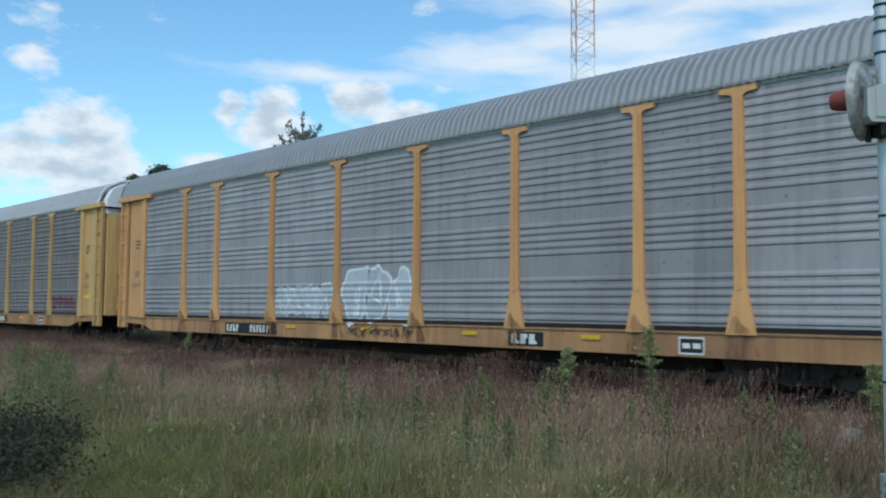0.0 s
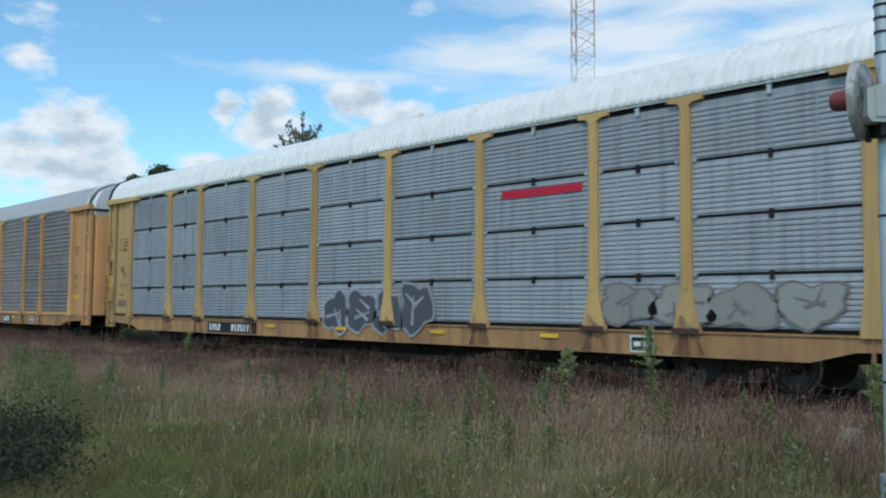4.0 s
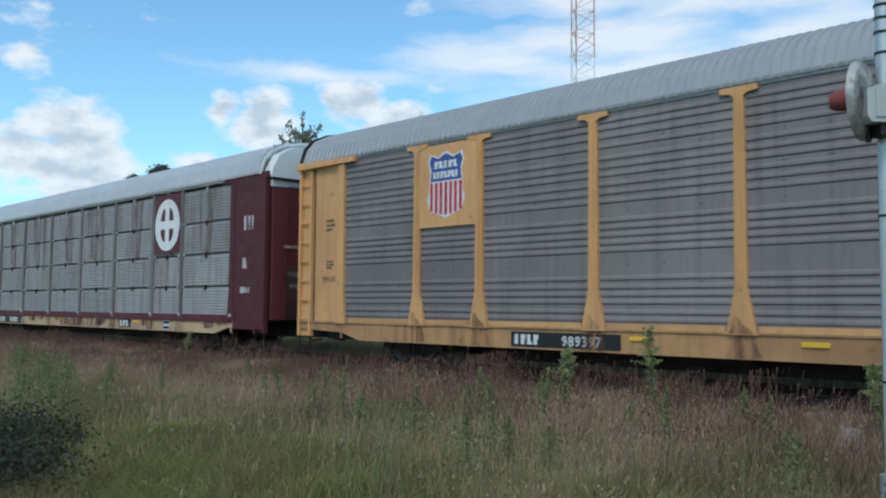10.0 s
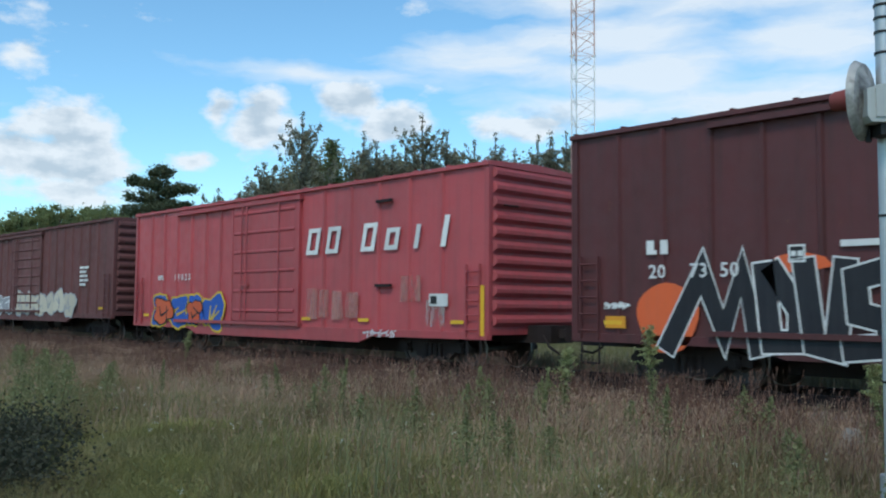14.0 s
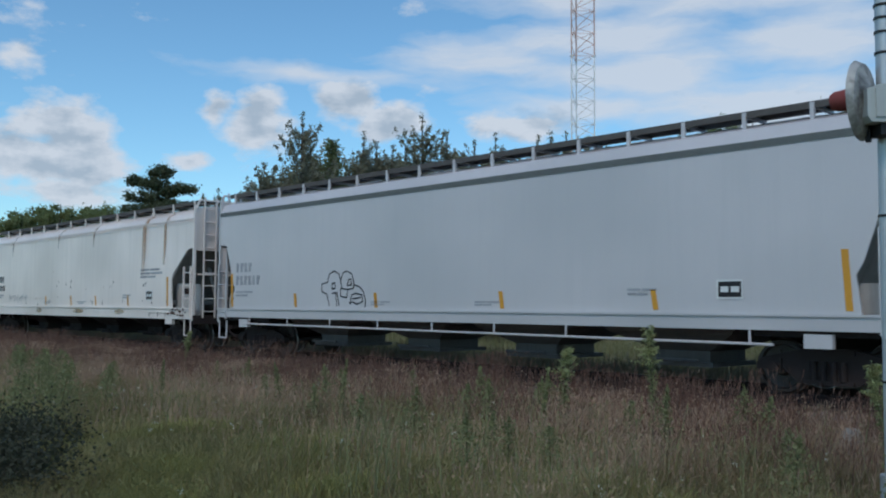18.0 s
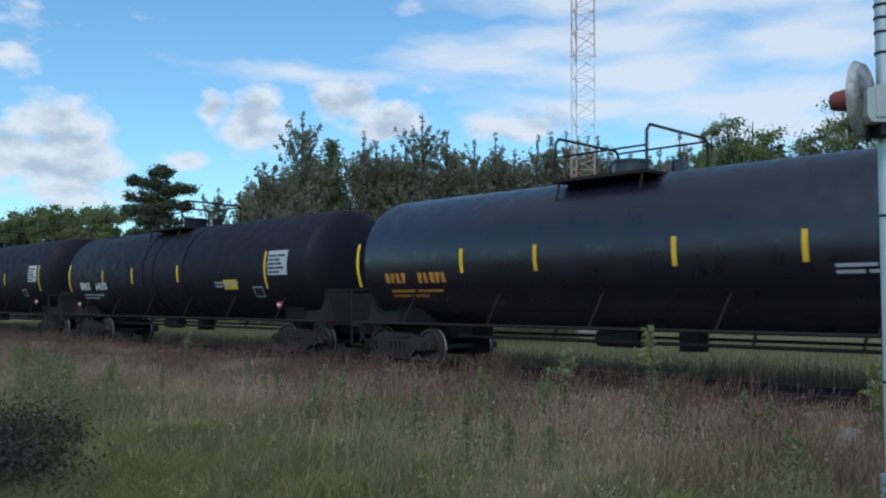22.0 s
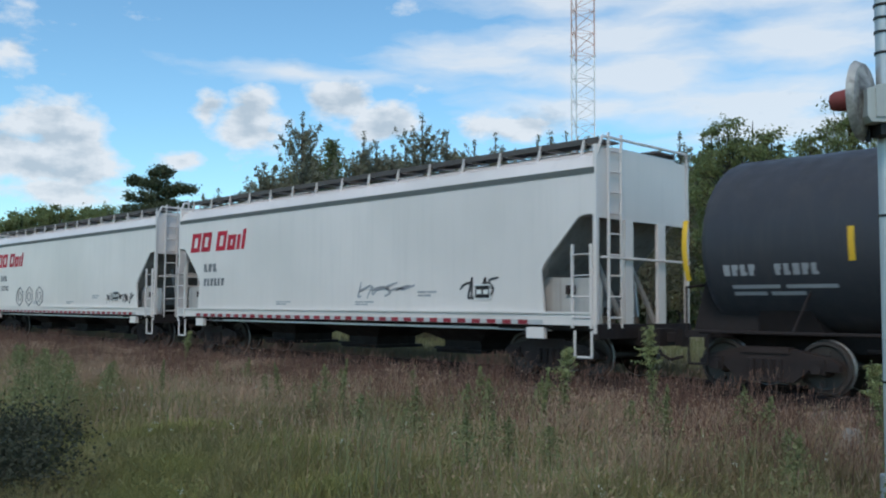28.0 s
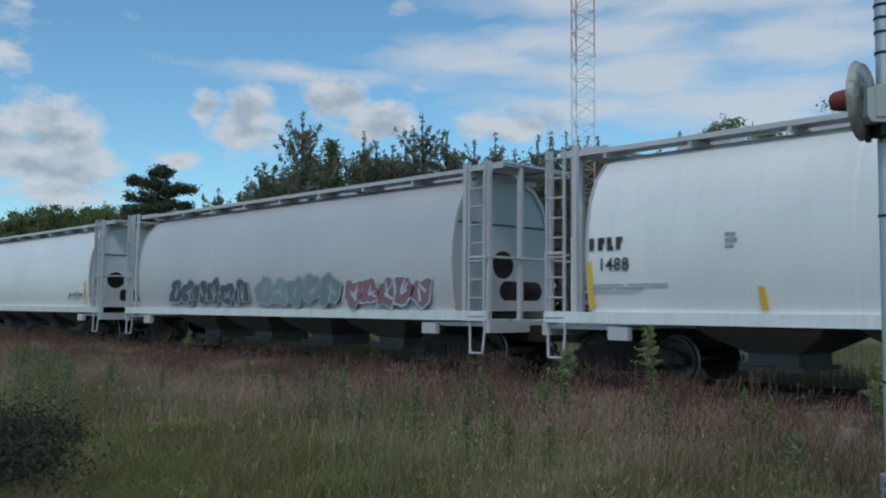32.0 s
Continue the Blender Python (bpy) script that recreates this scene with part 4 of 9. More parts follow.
petal = np.repeat(np.concatenate([fl, fz[:, None]], 1), 7, axis=0) + rg.normal(size=(len(fl) * 7, 3)) * 0.013
flowers = tagged(new("wild_flowers", leaf_mesh(petal, 0.010, rg, "wild_flowers")), "scattered small white meadow flowers", "flowers", kind="stuff")
flowers.data.materials[0] = leafy("white_petal", ((0.70, 0.70, 0.66), (0.8, 0.8, 0.76), (0.72, 0.70, 0.5)), 0.6, 0.5, 0.3)

# tall green stalks stand through the grass, thickest towards the crossing
a = np.concatenate([scatter(1000, -9.5, -1.8, 4.6, 10.8, 41, 1.2, 0.8), scatter(260, -16, -6, 5.5, 11.0, 42, 1.0, 0.7)])
stalk = blades("green_stalks", "tall soft green weed stalks in the grass", a, tufted(a, 0.38, 0.86, 43), 0.0062, 0.35, leafy("green_stalk", ((0.19, 0.20, 0.09), (0.37, 0.37, 0.19), (0.28, 0.27, 0.14)), 0.6, 0.6, 0.4), 43, 0.5)
sl = np.repeat(a, 16, axis=0) + rg.normal(size=(len(a) * 16, 2)) * 0.035
slz = np.array([GROUND + lumps(x, y) for x, y in sl]) + np.repeat(tufted(a, 0.38, 0.86, 43), 16) * rg.uniform(0.15, 0.95, len(sl))
side_leaf = tagged(new("stalk_leaves", leaf_mesh(np.concatenate([sl, slz[:, None]], 1), 0.012, rg, "stalk_leaves")), "narrow leaves of the tall green stalks", "plants", kind="stuff")
side_leaf.data.materials[0] = stalk.data.materials[0]

# loose seed heads hang over the dry grass like a haze
sd = thin_out(scatter(90000, -32, -1, 4.8, 12.2, 4, 0.9), 4.8, 11, 22)
sz = np.array([GROUND + lumps(x, y) for x, y in sd]) + np.clip(rg.normal(0.40, 0.12, len(sd)), 0.1, 0.75)
haze = tagged(new("grass_seed_heads", leaf_mesh(np.concatenate([sd, sz[:, None]], 1), 0.014, rg, "grass_seed_heads")), "fine tan seed heads over the dry grass", "grass", kind="stuff")
haze.data.materials[0] = DRY_BLADE
# sparser grass around and behind the camera
a = scatter(60000, -14, 12, -12, 3.0, 23)
a = a[np.hypot(a[:, 0], a[:, 1]) > 0.7]
blades("near_grass", "short green grass round the camera's place", a, 0.08 + 0.16 * rg.random(len(a)), 0.005, 1.0, GREEN_BLADE, 16)

# ---- single weeds and the shrub ----
WEED_LEAF = leafy("weed_leaf", ((0.15, 0.17, 0.075), (0.30, 0.31, 0.15), (0.22, 0.225, 0.11)), 0.55, 1.5, 0.35)
PLUME = leafy("goldenrod_plume", ((0.23, 0.26, 0.12), (0.45, 0.46, 0.24), (0.33, 0.35, 0.16)), 0.6, 2.0, 0.35)
STEM = paint("weed_stem", (0.09, 0.10, 0.04), (0.06, 0.05, 0.03), 0.8)


def weed(x, y, h, w, seed, plume=True):
    rng = np.random.default_rng(seed)
    t = thing("goldenrod_weed", "tall goldenrod stalk with a pale green plume" if plume else "tall leafy green weed stalk", "weed", "tall weeds in the grass", (x, y, GROUND))
    lean = rng.uniform(-0.18, 0.18, 2)
    top = Vector((lean[0] * h, lean[1] * h, h))
    part("stem", Geo().rod((0, 0, -0.05), top * 0.6, 0.008, 5, 0.006).rod(top * 0.6, top, 0.006, 5, 0.002), STEM, t)
    pts = []
    for i in range(int((520 if plume else 640) * h)):
        f = rng.uniform(0.08, 1.0)
        q = top * f
        r = w * (0.24 if plume else 0.56 * (1.05 - f ** 2)) * rng.uniform(0.05, 1.0)
        a = rng.uniform(0, 6.28)
        pts.append((q.x + r * math.cos(a), q.y + r * math.sin(a), q.z + 0.5 * r + rng.normal() * 0.02))
    part("foliage", leaf_mesh(pts, 0.019, rng, "leaves"), WEED_LEAF, t)
    if not plume:
        return
    pts = []
    bow = Vector((0.5, 0.48, 0)) * rng.uniform(-0.1, 0.5)
    for i in range(26):
        f = rng.uniform(0.66, 1.02)
        o = top * f + bow * max(0.0, f - 0.8)
        a = rng.uniform(0, 6.28)
        reach = w * 0.62 * (1.12 - f) / 0.4 * rng.uniform(0.5, 1.1)
        e = o + Vector((math.cos(a) * reach, math.sin(a) * reach, reach * rng.uniform(0.1, 0.6)))
        for k in rng.uniform(0.0, 1.0, 46):
            q = o.lerp(e, k)
            sp = 0.018 * (1.1 - k) + 0.006
            pts.append((q.x + rng.normal() * sp, q.y + rng.normal() * sp, q.z + rng.normal() * sp))
    part("plume", leaf_mesh(pts, 0.014, rng, "plume"), PLUME, t)


for i, (x, y, h, w, pl) in enumerate(((-7.7, 9.6, 1.20, 0.38, True), (-7.0, 10.8, 1.48, 0.36, True), (-10.5, 8.0, 0.98, 0.12, False), (-9.1, 9.6, 0.90, 0.32, False), (-7.9, 9.4, 0.95, 0.10, False), (-21.5, 11.4, 1.05, 0.25, True), (-3.75, 10.3, 1.15, 0.3, True), (-15.0, 7.5, 0.80, 0.12, False), (-6.2, 9.7, 0.80, 0.2, False), (-12.8, 8.6, 0.8, 0.2, False), (-8.4, 9.9, 0.75, 0.3, False))):
    weed(x, y, h, w, 300 + i, pl)
for i, (x, y, h, w) in enumerate(((-1.98, 5.5, 1.08, 0.4), (-2.12, 6.1, 1.12, 0.4), (-2.3, 6.4, 0.95, 0.35))):
    weed(x, y, h, w, 370 + i, False)
rw = np.random.default_rng(31)
for i in range(22):
    y = rw.uniform(6.5, 11.2)
    weed(-y * rw.uniform(0.42, 1.75), y, rw.uniform(0.45, 0.75), rw.uniform(0.22, 0.46), 330 + i, False)

SHRUB_LEAF = leafy("shrub_leaf", ((0.032, 0.034, 0.026), (0.10, 0.10, 0.066), (0.052, 0.056, 0.036)), 0.5, 1.6, 0.25)


def shrub(x, y, h, w, seed):
    rng = np.random.default_rng(seed)
    t = thing("shrub", "low dense dark green shrub in the grass", "shrub", at=(x, y, GROUND))
    g, pts = Geo(), []
    for i in range(60):
        a, r = rng.uniform(0, 6.28), w * 0.5 * math.sqrt(rng.random())
        e = Vector((math.cos(a) * r, math.sin(a) * r, h * (1 - 0.75 * (2 * r / w) ** 2) * rng.uniform(0.4, 1.15)))
        g.rod((e.x * 0.15, e.y * 0.15, -0.05), e, 0.008, 4, 0.003)
        for k in rng.uniform(0.2, 1.15, 110):
            q = e * k
            pts.append((q.x + rng.normal() * 0.14, q.y + rng.normal() * 0.14, q.z + rng.normal() * 0.13))
    part("stem", g, STEM, t)
    part("foliage", leaf_mesh(pts, 0.024, rng, "leaves"), SHRUB_LEAF, t)


for i in range(26):
    y = rw.uniform(4.3, 8.2)
    weed(-y * rw.uniform(2.25, 3.0), y, rw.uniform(0.55, 0.95), rw.uniform(0.45, 0.8), 380 + i, False)
shrub(-8.6, 2.75, 0.42, 1.5, 400)
shrub(-9.6, 3.15, 0.50, 1.5, 404)
shrub(-11.2, 3.75, 0.56, 1.7, 401)

# a thicket closes the view under the crowns
rt = np.random.default_rng(77)
n = 90000
f = rt.random(n)
line = np.array([(-150, 46), (-118, 54), (-86, 60), (-70, 74), (-50, 86), (-34, 68), (-14, 76), (30, 84)], float)
pos = np.interp(f * 7, np.arange(8), line[:, 0]), np.interp(f * 7, np.arange(8), line[:, 1])
high = np.array([6.5 + 3.0 * noise.noise((a * 0.16, b * 0.16, 2.0)) + 1.5 * noise.noise((a * 0.6, b * 0.6, 5.0)) for a, b in zip(*pos)])
tz = GROUND + high * rt.random(n) ** 1.15
thicket = tagged(new("thicket", leaf_mesh(np.stack([pos[0] + rt.normal(size=n) * 1.6, pos[1] + rt.normal(size=n) * 1.6, tz], 1), 0.24, rt, "thicket")), "dense dark green undergrowth below the trees", "bushes", kind="stuff")
thicket.data.materials[0] = LEAF["conic"]
# ---- rolling stock ----
# the cars are drawn at 0.95 of a metre to the unit along and up, full width across
SCALE[:] = [0.9487, 1.0, 0.955]
FACE = SILL - 0.042     # where marks lie on ribbed sides


def arc(cx, cz, rx, rz, a0, a1, n):
    return [(cx + rx * math.cos(a0 + (a1 - a0) * i / n), cz + rz * math.sin(a0 + (a1 - a0) * i / n)) for i in range(n + 1)]


def decal(name, pts, material, parent, y, label=""):
    """A thin painted shape on a car's near side."""
    return part(name, Geo().plate(pts, y - 0.003, y), material, parent, label)


def rect(x0, x1, z0, z1, slant=0.0):
    return [(x0, z0), (x1, z0), (x1 + slant, z1), (x0 + slant, z1)]


def split(pieces, name, piece, material, parent, label=""):
    """The first piece is the part, the others hang under it."""
    head = part(name, pieces[0], material, parent, label)
    for g in pieces[1:]:
        part(piece, g, material, head)
    return head


def marks(parent, x, z, h, n, material, y, fill=0.72, gap=0.35, slant=0.0, name="lettering", aspect=0.62, label=""):
    """A row of n plain bars in the size of letters."""
    pieces = []
    w = h * aspect
    for i in range(n):
        x0 = x + i * w * (1 + gap)
        k = (i * 7 + n) % 5
        a, b, c = w * fill, w, slant * 0.5
        if k < 2:
            pts = [(x0, z), (x0 + a, z), (x0 + a + c, z + h * 0.55), (x0 + b + c, z + h * 0.55), (x0 + b + slant, z + h), (x0 + slant, z + h)]
        elif k < 4:
            pts = [(x0, z), (x0 + b, z), (x0 + b, z + h * 0.3), (x0 + a, z + h * 0.3), (x0 + a + slant, z + h), (x0 + slant, z + h)]
        else:
            pts = rect(x0, x0 + a, z, z + h, slant)
        pieces.append(Geo().plate(pts, y - 0.003, y))
    return split(pieces, name, "letter_bar", material, parent, label)


def numerals(parent, text, x, z, h, material, y, shear=0.0, bold=0.004, space=1.05):
    c = bpy.data.curves.new("lettering", "FONT")
    c.body, c.size, c.extrude, c.offset, c.shear, c.space_character, c.resolution_u = text, h * 1.38 * 0.95, 0.002, bold, shear, space, 2
    ob = new("lettering", c)
    c.materials.append(material)
    ob.parent, ob.location, ob.rotation_euler = parent, (x * SCALE[0], y - 0.002, z * SCALE[2]), (radians(90), 0, 0)
    return ob


def small_print(parent, x, z, w, h, rows, material, y, name="stencil"):
    """Lines of print too small to read: plain bars."""
    lines = []
    step = h / rows
    for i in range(rows):
        cut = 0.62 + 0.38 * ((i * 37) % 10) / 10
        lines.append(Geo().plate(rect(x, x + w * cut * 0.45, z + i * step, z + (i + 0.55) * step), y - 0.003, y))
        lines.append(Geo().plate(rect(x + w * cut * 0.5, x + w * cut, z + i * step, z + (i + 0.55) * step), y - 0.003, y))
    return split(lines, name, "print_line", material, parent)


def data_board(parent, x, z, w, h, y, rim=MARK_WHITE):
    board = decal("data_board", rect(x, x + w, z, z + h), BLACK, parent, y, "black data panel with a white rim")
    g = Geo()
    t = 0.03
    for r in (rect(x, x + w, z, z + t), rect(x, x + w, z + h - t, z + h), rect(x, x + t, z, z + h), rect(x + w - t, x + w, z, z + h), rect(x + w * 0.15, x + w * 0.45, z + h * 0.35, z + h * 0.65), rect(x + w * 0.55, x + w * 0.85, z + h * 0.35, z + h * 0.65)):
        g.plate(r, y - 0.007, y - 0.004)
    part("board_print", g, rim, board)
    return board


def rib_depth(z):
    """How far the ribbed side of a newer car carrier stands out at a height, and the sill below it."""
    if z < 1.0:
        return 0.052
    return 0.004 + max([0.023 * max(0.0, min(1.0, 1.9 - abs(z - r) / 0.029)) for r in NEW_RIBS])


def coat(pts, y, ribbed_side):
    """A painted shape; on a ribbed side it is cut into level strips that follow the ribs."""
    if not ribbed_side:
        return Geo().plate(pts, y - 0.003, y)
    z0, z1 = min(p[1] for p in pts), max(p[1] for p in pts)
    n = max(3, int((z1 - z0) / 0.026))
    lines = []
    for i in range(n + 1):
        z = z0 + (z1 - z0) * (0.004 + 0.992 * i / n)
        cuts = sorted(p[0] + (q[0] - p[0]) * (z - p[1]) / (q[1] - p[1]) for p, q in zip(pts, pts[1:] + pts[:1]) if (p[1] - z) * (q[1] - z) < 0)
        if len(cuts) > 1:
            d = y - rib_depth(z)
            lines.append([(cuts[0], d, z), (cuts[-1], d, z)])
    return Geo().loft(lines, False, False)


def graffiti(parent, x0, x1, z0, z1, n, fill, edge, y, seed, label, lean=0.1, ribs=False, cut=None, rim=0.88):
    """A sprayed tag: n bulging letter shapes with an edge in a second colour and strokes across their middles."""
    rng = random.Random(seed)
    if ribs:
        y = SILL
    backs, fronts, cuts = [], [], []
    w = (x1 - x0) / n
    for i in range(n):
        cx, cz = x0 + (i + 0.5) * w, (z0 + z1) / 2 + rng.uniform(-0.06, 0.06) * (z1 - z0)
        rx, rz = w * rng.uniform(0.50, 0.62), (z1 - z0) / 2 * rng.uniform(0.85, 1.05)
        ph = [rng.uniform(0, 6.28) for _ in range(4)]
        for pile, k, d in ((backs, 1.0, 0.0), (fronts, rim, 0.004)):
            pts = []
            for j in range(28):
                a = 2 * math.pi * j / 28
                r = 1 + 0.14 * math.sin(3 * a + ph[0]) + 0.10 * math.sin(5 * a + ph[1]) + 0.05 * math.sin(9 * a + ph[2])
                sq = 1 / max(abs(math.cos(a)), abs(math.sin(a))) ** 0.45
                pts.append((cx + k * rx * r * sq * math.cos(a) + lean * k * rz * math.sin(a), cz + k * rz * r * sq * math.sin(a)))
            pile.append(coat(pts, y - d, ribs))
        for q in range(3):
            a = rng.uniform(0.2, 2.9)
            dx, dz = rng.uniform(0.3, 0.6) * rx * math.cos(a), rng.uniform(0.3, 0.65) * rz * math.sin(a)
            ox, oz, t = rng.uniform(-0.35, 0.35) * rx, rng.uniform(-0.35, 0.35) * rz, 0.07 * min(rx, rz) + 0.012
            nx, nz = -math.sin(a) * t, math.cos(a) * t
            cuts.append(coat([(cx + ox - dx - nx, cz + oz - dz - nz), (cx + ox + dx - nx * 0.4, cz + oz + dz - nz * 0.4), (cx + ox + dx + nx * 0.4, cz + oz + dz + nz * 0.4), (cx + ox - dx + nx, cz + oz - dz + nz)], y - 0.008 - 0.002 * q, ribs))
    ob = part("graffiti", backs[0], edge, parent, label)
    for g in backs[1:]:
        part("letter_edge", g, edge, ob)
    for g in fronts:
        part("letter", g, fill, ob)
    for g in cuts:
        part("stroke", g, cut or edge, ob)
    return ob


def scrawl(parent, x0, x1, z0, z1, n, material, y, seed, label, t=0.025):
    """A tag in single curved strokes."""
    rng = random.Random(seed)
    strokes = []
    w, t = (x1 - x0) / n, t * 0.62
    for i in range(n):
        for stroke in range(3):
            o, kind = x0 + i * w + w * (0.12 + 0.27 * stroke), rng.randrange(4)
            lo, hi, lean = rng.uniform(0, 0.35), rng.uniform(0.7, 1.0), w * rng.uniform(-0.05, 0.35)
            shape = (((lean, hi), (lean * 0.6, 0.6), (lean * 0.2, lo), (w * 0.25, lo + 0.1)), ((0, lo), (lean, hi), (w * 0.30, lo + 0.2), (lean + w * 0.35, hi * 0.9)), ((lean + w * 0.3, hi), (0, hi * 0.8), (w * 0.25, 0.45), (-w * 0.1, lo)), ((-w * 0.2, 0.5), (w * 0.1, 0.62), (w * 0.55, 0.5 + lo)))[kind]
            knots = [(o + a, z0 + (z1 - z0) * (b + rng.uniform(-0.05, 0.05))) for a, b in shape]
            pts = []
            for a, b, c, d in zip(knots[:1] + knots, knots, knots[1:], knots[2:] + knots[-1:]):
                for k in range(5):
                    u = k / 5
                    pts.append(tuple(0.5 * (2 * q + (r - p) * u + (2 * p - 5 * q + 4 * r - s) * u * u + (3 * q - p - 3 * r + s) * u ** 3) for p, q, r, s in zip(a, b, c, d)))
            left, right_ = [], []
            for k in range(len(pts)):
                a, b = pts[max(k - 1, 0)], pts[min(k + 1, len(pts) - 1)]
                d = math.hypot(b[0] - a[0], b[1] - a[1]) + 1e-5
                wide = t * (0.55 + 0.45 * math.sin(math.pi * k / len(pts)))
                nx, nz = -(b[1] - a[1]) / d * wide, (b[0] - a[0]) / d * wide
                left.append((pts[k][0] + nx, y - 0.003, pts[k][1] + nz))
                right_.append((pts[k][0] - nx, y - 0.003, pts[k][1] - nz))
            strokes.append(Geo().loft([left, right_], False, False))
    return split(strokes, "graffiti", "stroke", material, parent, label)


def brush(g, pts, wide, y):
    """One broad brush stroke along a bent line, with mitred corners."""
    left, right_ = [], []
    n = len(pts)
    for k in range(n):
        a, p, b = Vector(pts[max(k - 1, 0)]), Vector(pts[k]), Vector(pts[min(k + 1, n - 1)])
        u = (p - a).normalized() if k else (b - p).normalized()
        v = (b - p).normalized() if k < n - 1 else u
        if k == 0:
            p = p - u * wide
        if k == n - 1:
            p = p + v * wide
        m = Vector((-(u.y + v.y), u.x + v.x)).normalized()
        m *= wide / max(0.45, m.dot(Vector((-u.y, u.x))))
        left.append((p.x + m.x, y, p.y + m.y))
        right_.append((p.x - m.x, y, p.y - m.y))
    return g.loft([left, right_], False, False)


# running gear, shared by all cars
WHEEL_R = 0.44
AXLE = 0.89


def wheelset_geo():
    g = Geo().rod((0, -1.05, 0), (0, 1.05, 0), 0.075, 10)
    for s in (-1, 1):
        prof = [(0.70, WHEEL_R + 0.025), (0.735, WHEEL_R + 0.02), (0.745, WHEEL_R), (0.835, WHEEL_R - 0.006), (0.84, WHEEL_R - 0.06), (0.80, WHEEL_R - 0.09), (0.79, 0.16), (0.85, 0.13), (0.85, 0.0)]
        rings = [[(r * math.sin(2 * math.pi * i / 28), s * y, r * math.cos(2 * math.pi * i / 28)) for i in range(28)] for y, r in [(0.70, 0.0)] + prof]
        g.loft(rings, True, False)
        for i in range(4):
            a = math.pi * i / 2 + 0.4
            g.rod((0.25 * math.cos(a), s * 0.80, 0.25 * math.sin(a)), (0.25 * math.cos(a), s * 0.825, 0.25 * math.sin(a)), 0.05, 8)
    return g


def side_frame_geo():
    top = [(-1.22, 0.50), (-1.10, 0.60), (-0.72, 0.68), (-0.45, 0.74), (0.45, 0.74), (0.72, 0.68), (1.10, 0.60), (1.22, 0.50)]
    low = [(1.22, 0.40), (1.02, 0.40), (0.98, 0.46), (0.78, 0.44), (0.48, 0.20), (-0.48, 0.20), (-0.78, 0.44), (-0.98, 0.46), (-1.02, 0.40), (-1.22, 0.40)]
    g = Geo()
    g.loft([[(x, y, z) for x, z in top + low] for y in (-0.07, 0.07)])
    g.box(-0.42, 0.42, -0.10, 0.10, 0.66, 0.76).box(-0.40, 0.40, -0.10, 0.10, 0.19, 0.26)
    for x in (-0.24, -0.08, 0.08, 0.24):
        g.rod((x, -0.085, 0.26), (x, -0.085, 0.56), 0.055, 8)
    for x in (-AXLE, AXLE):
        g.box(x - 0.12, x + 0.12, -0.11, 0.11, 0.36, 0.58).rod((x, -0.15, 0.44), (x, -0.05, 0.44), 0.085, 10)
    return g


WHEELSETS = []


def truck(parent, x):
    g = Geo().box(-0.22, 0.22, -0.95, 0.95, 0.48, 0.70).rod((0, 0, 0.68), (0, 0, 0.86), 0.25, 12)
    g.box(-0.62, -0.52, -0.7, 0.7, 0.36, 0.46).box(0.52, 0.62, -0.7, 0.7, 0.36, 0.46)
    t = part("truck", shared("truck", lambda: g), IRON, parent, "cast steel truck caked in brake dust", (x, 0, 0))
    for y in (-1.0, 1.0):
        part("side_frame", shared("side_frame", side_frame_geo), STEEL_RUST, t, at=(0, y, 0))
    for dx in (-AXLE, AXLE):
        w = part("wheelset", shared("wheelset", wheelset_geo, 40), TREAD, t, "dark wheels with bright worn treads", (dx, 0, WHEEL_R))
        WHEELSETS.append((w, dx))
    return t


def coupler(parent, x, s):
    g = Geo().box(-0.5, 0.16, -0.09, 0.09, 0.74, 0.92)
    g.loft([[(0.16, -0.12, 0.68), (0.16, 0.12, 0.68), (0.16, 0.12, 0.98), (0.16, -0.12, 0.98)], [(0.36, -0.17, 0.66), (0.36, 0.06, 0.66), (0.36, 0.06, 1.0), (0.36, -0.17, 1.0)]])
    g.path([(-0.2, -0.4, 0.78), (0.0, -0.42, 0.55), (0.22, -0.38, 0.42), (0.40, -0.2, 0.48)], 0.028, 6)
    part("coupler", shared("coupler", lambda: g), IRON, parent, at=(x, 0, 0), rz=0.0 if s > 0 else math.pi)


def gear(parent, half, centres, end):
    """Both trucks and both couplers. half: to the pulling face; end: where the body stops."""
    for s in (-1, 1):
        truck(parent, s * centres)
        coupler(parent, s * (half - 0.36), s)


def ladder_geo(x0, x1, y, z0, z1, n, r=0.018):
    g = Geo()
    for x in (x0, x1):
        g.box(x - 0.02, x + 0.02, y - 0.02, y + 0.03, z0, z1)
    for i in range(n):
        z = z0 + (z1 - z0) * (i + 0.5) / n
        g.rod((x0, y - 0.02, z), (x1, y - 0.02, z), r, 5)
    return g


CLIP = paint("bright_clip", (0.55, 0.55, 0.54), (0.3, 0.28, 0.27), 0.4, 0.5)
GABLE = paint("gable_white", (0.80, 0.80, 0.78), (0.50, 0.47, 0.43), 0.5, amount=0.35, streak=0.3)
FADED_PRINT = paint("worn_stencil", (0.16, 0.10, 0.07), (0.40, 0.23, 0.12), 0.6, amount=0.9, streak=0.6, bump=0)


# -- enclosed car carriers --
BAY = (-12.3, -9.48, -7.5, -4.5, -1.5, 1.5, 4.5, 7.5, 9.48, 12.58)


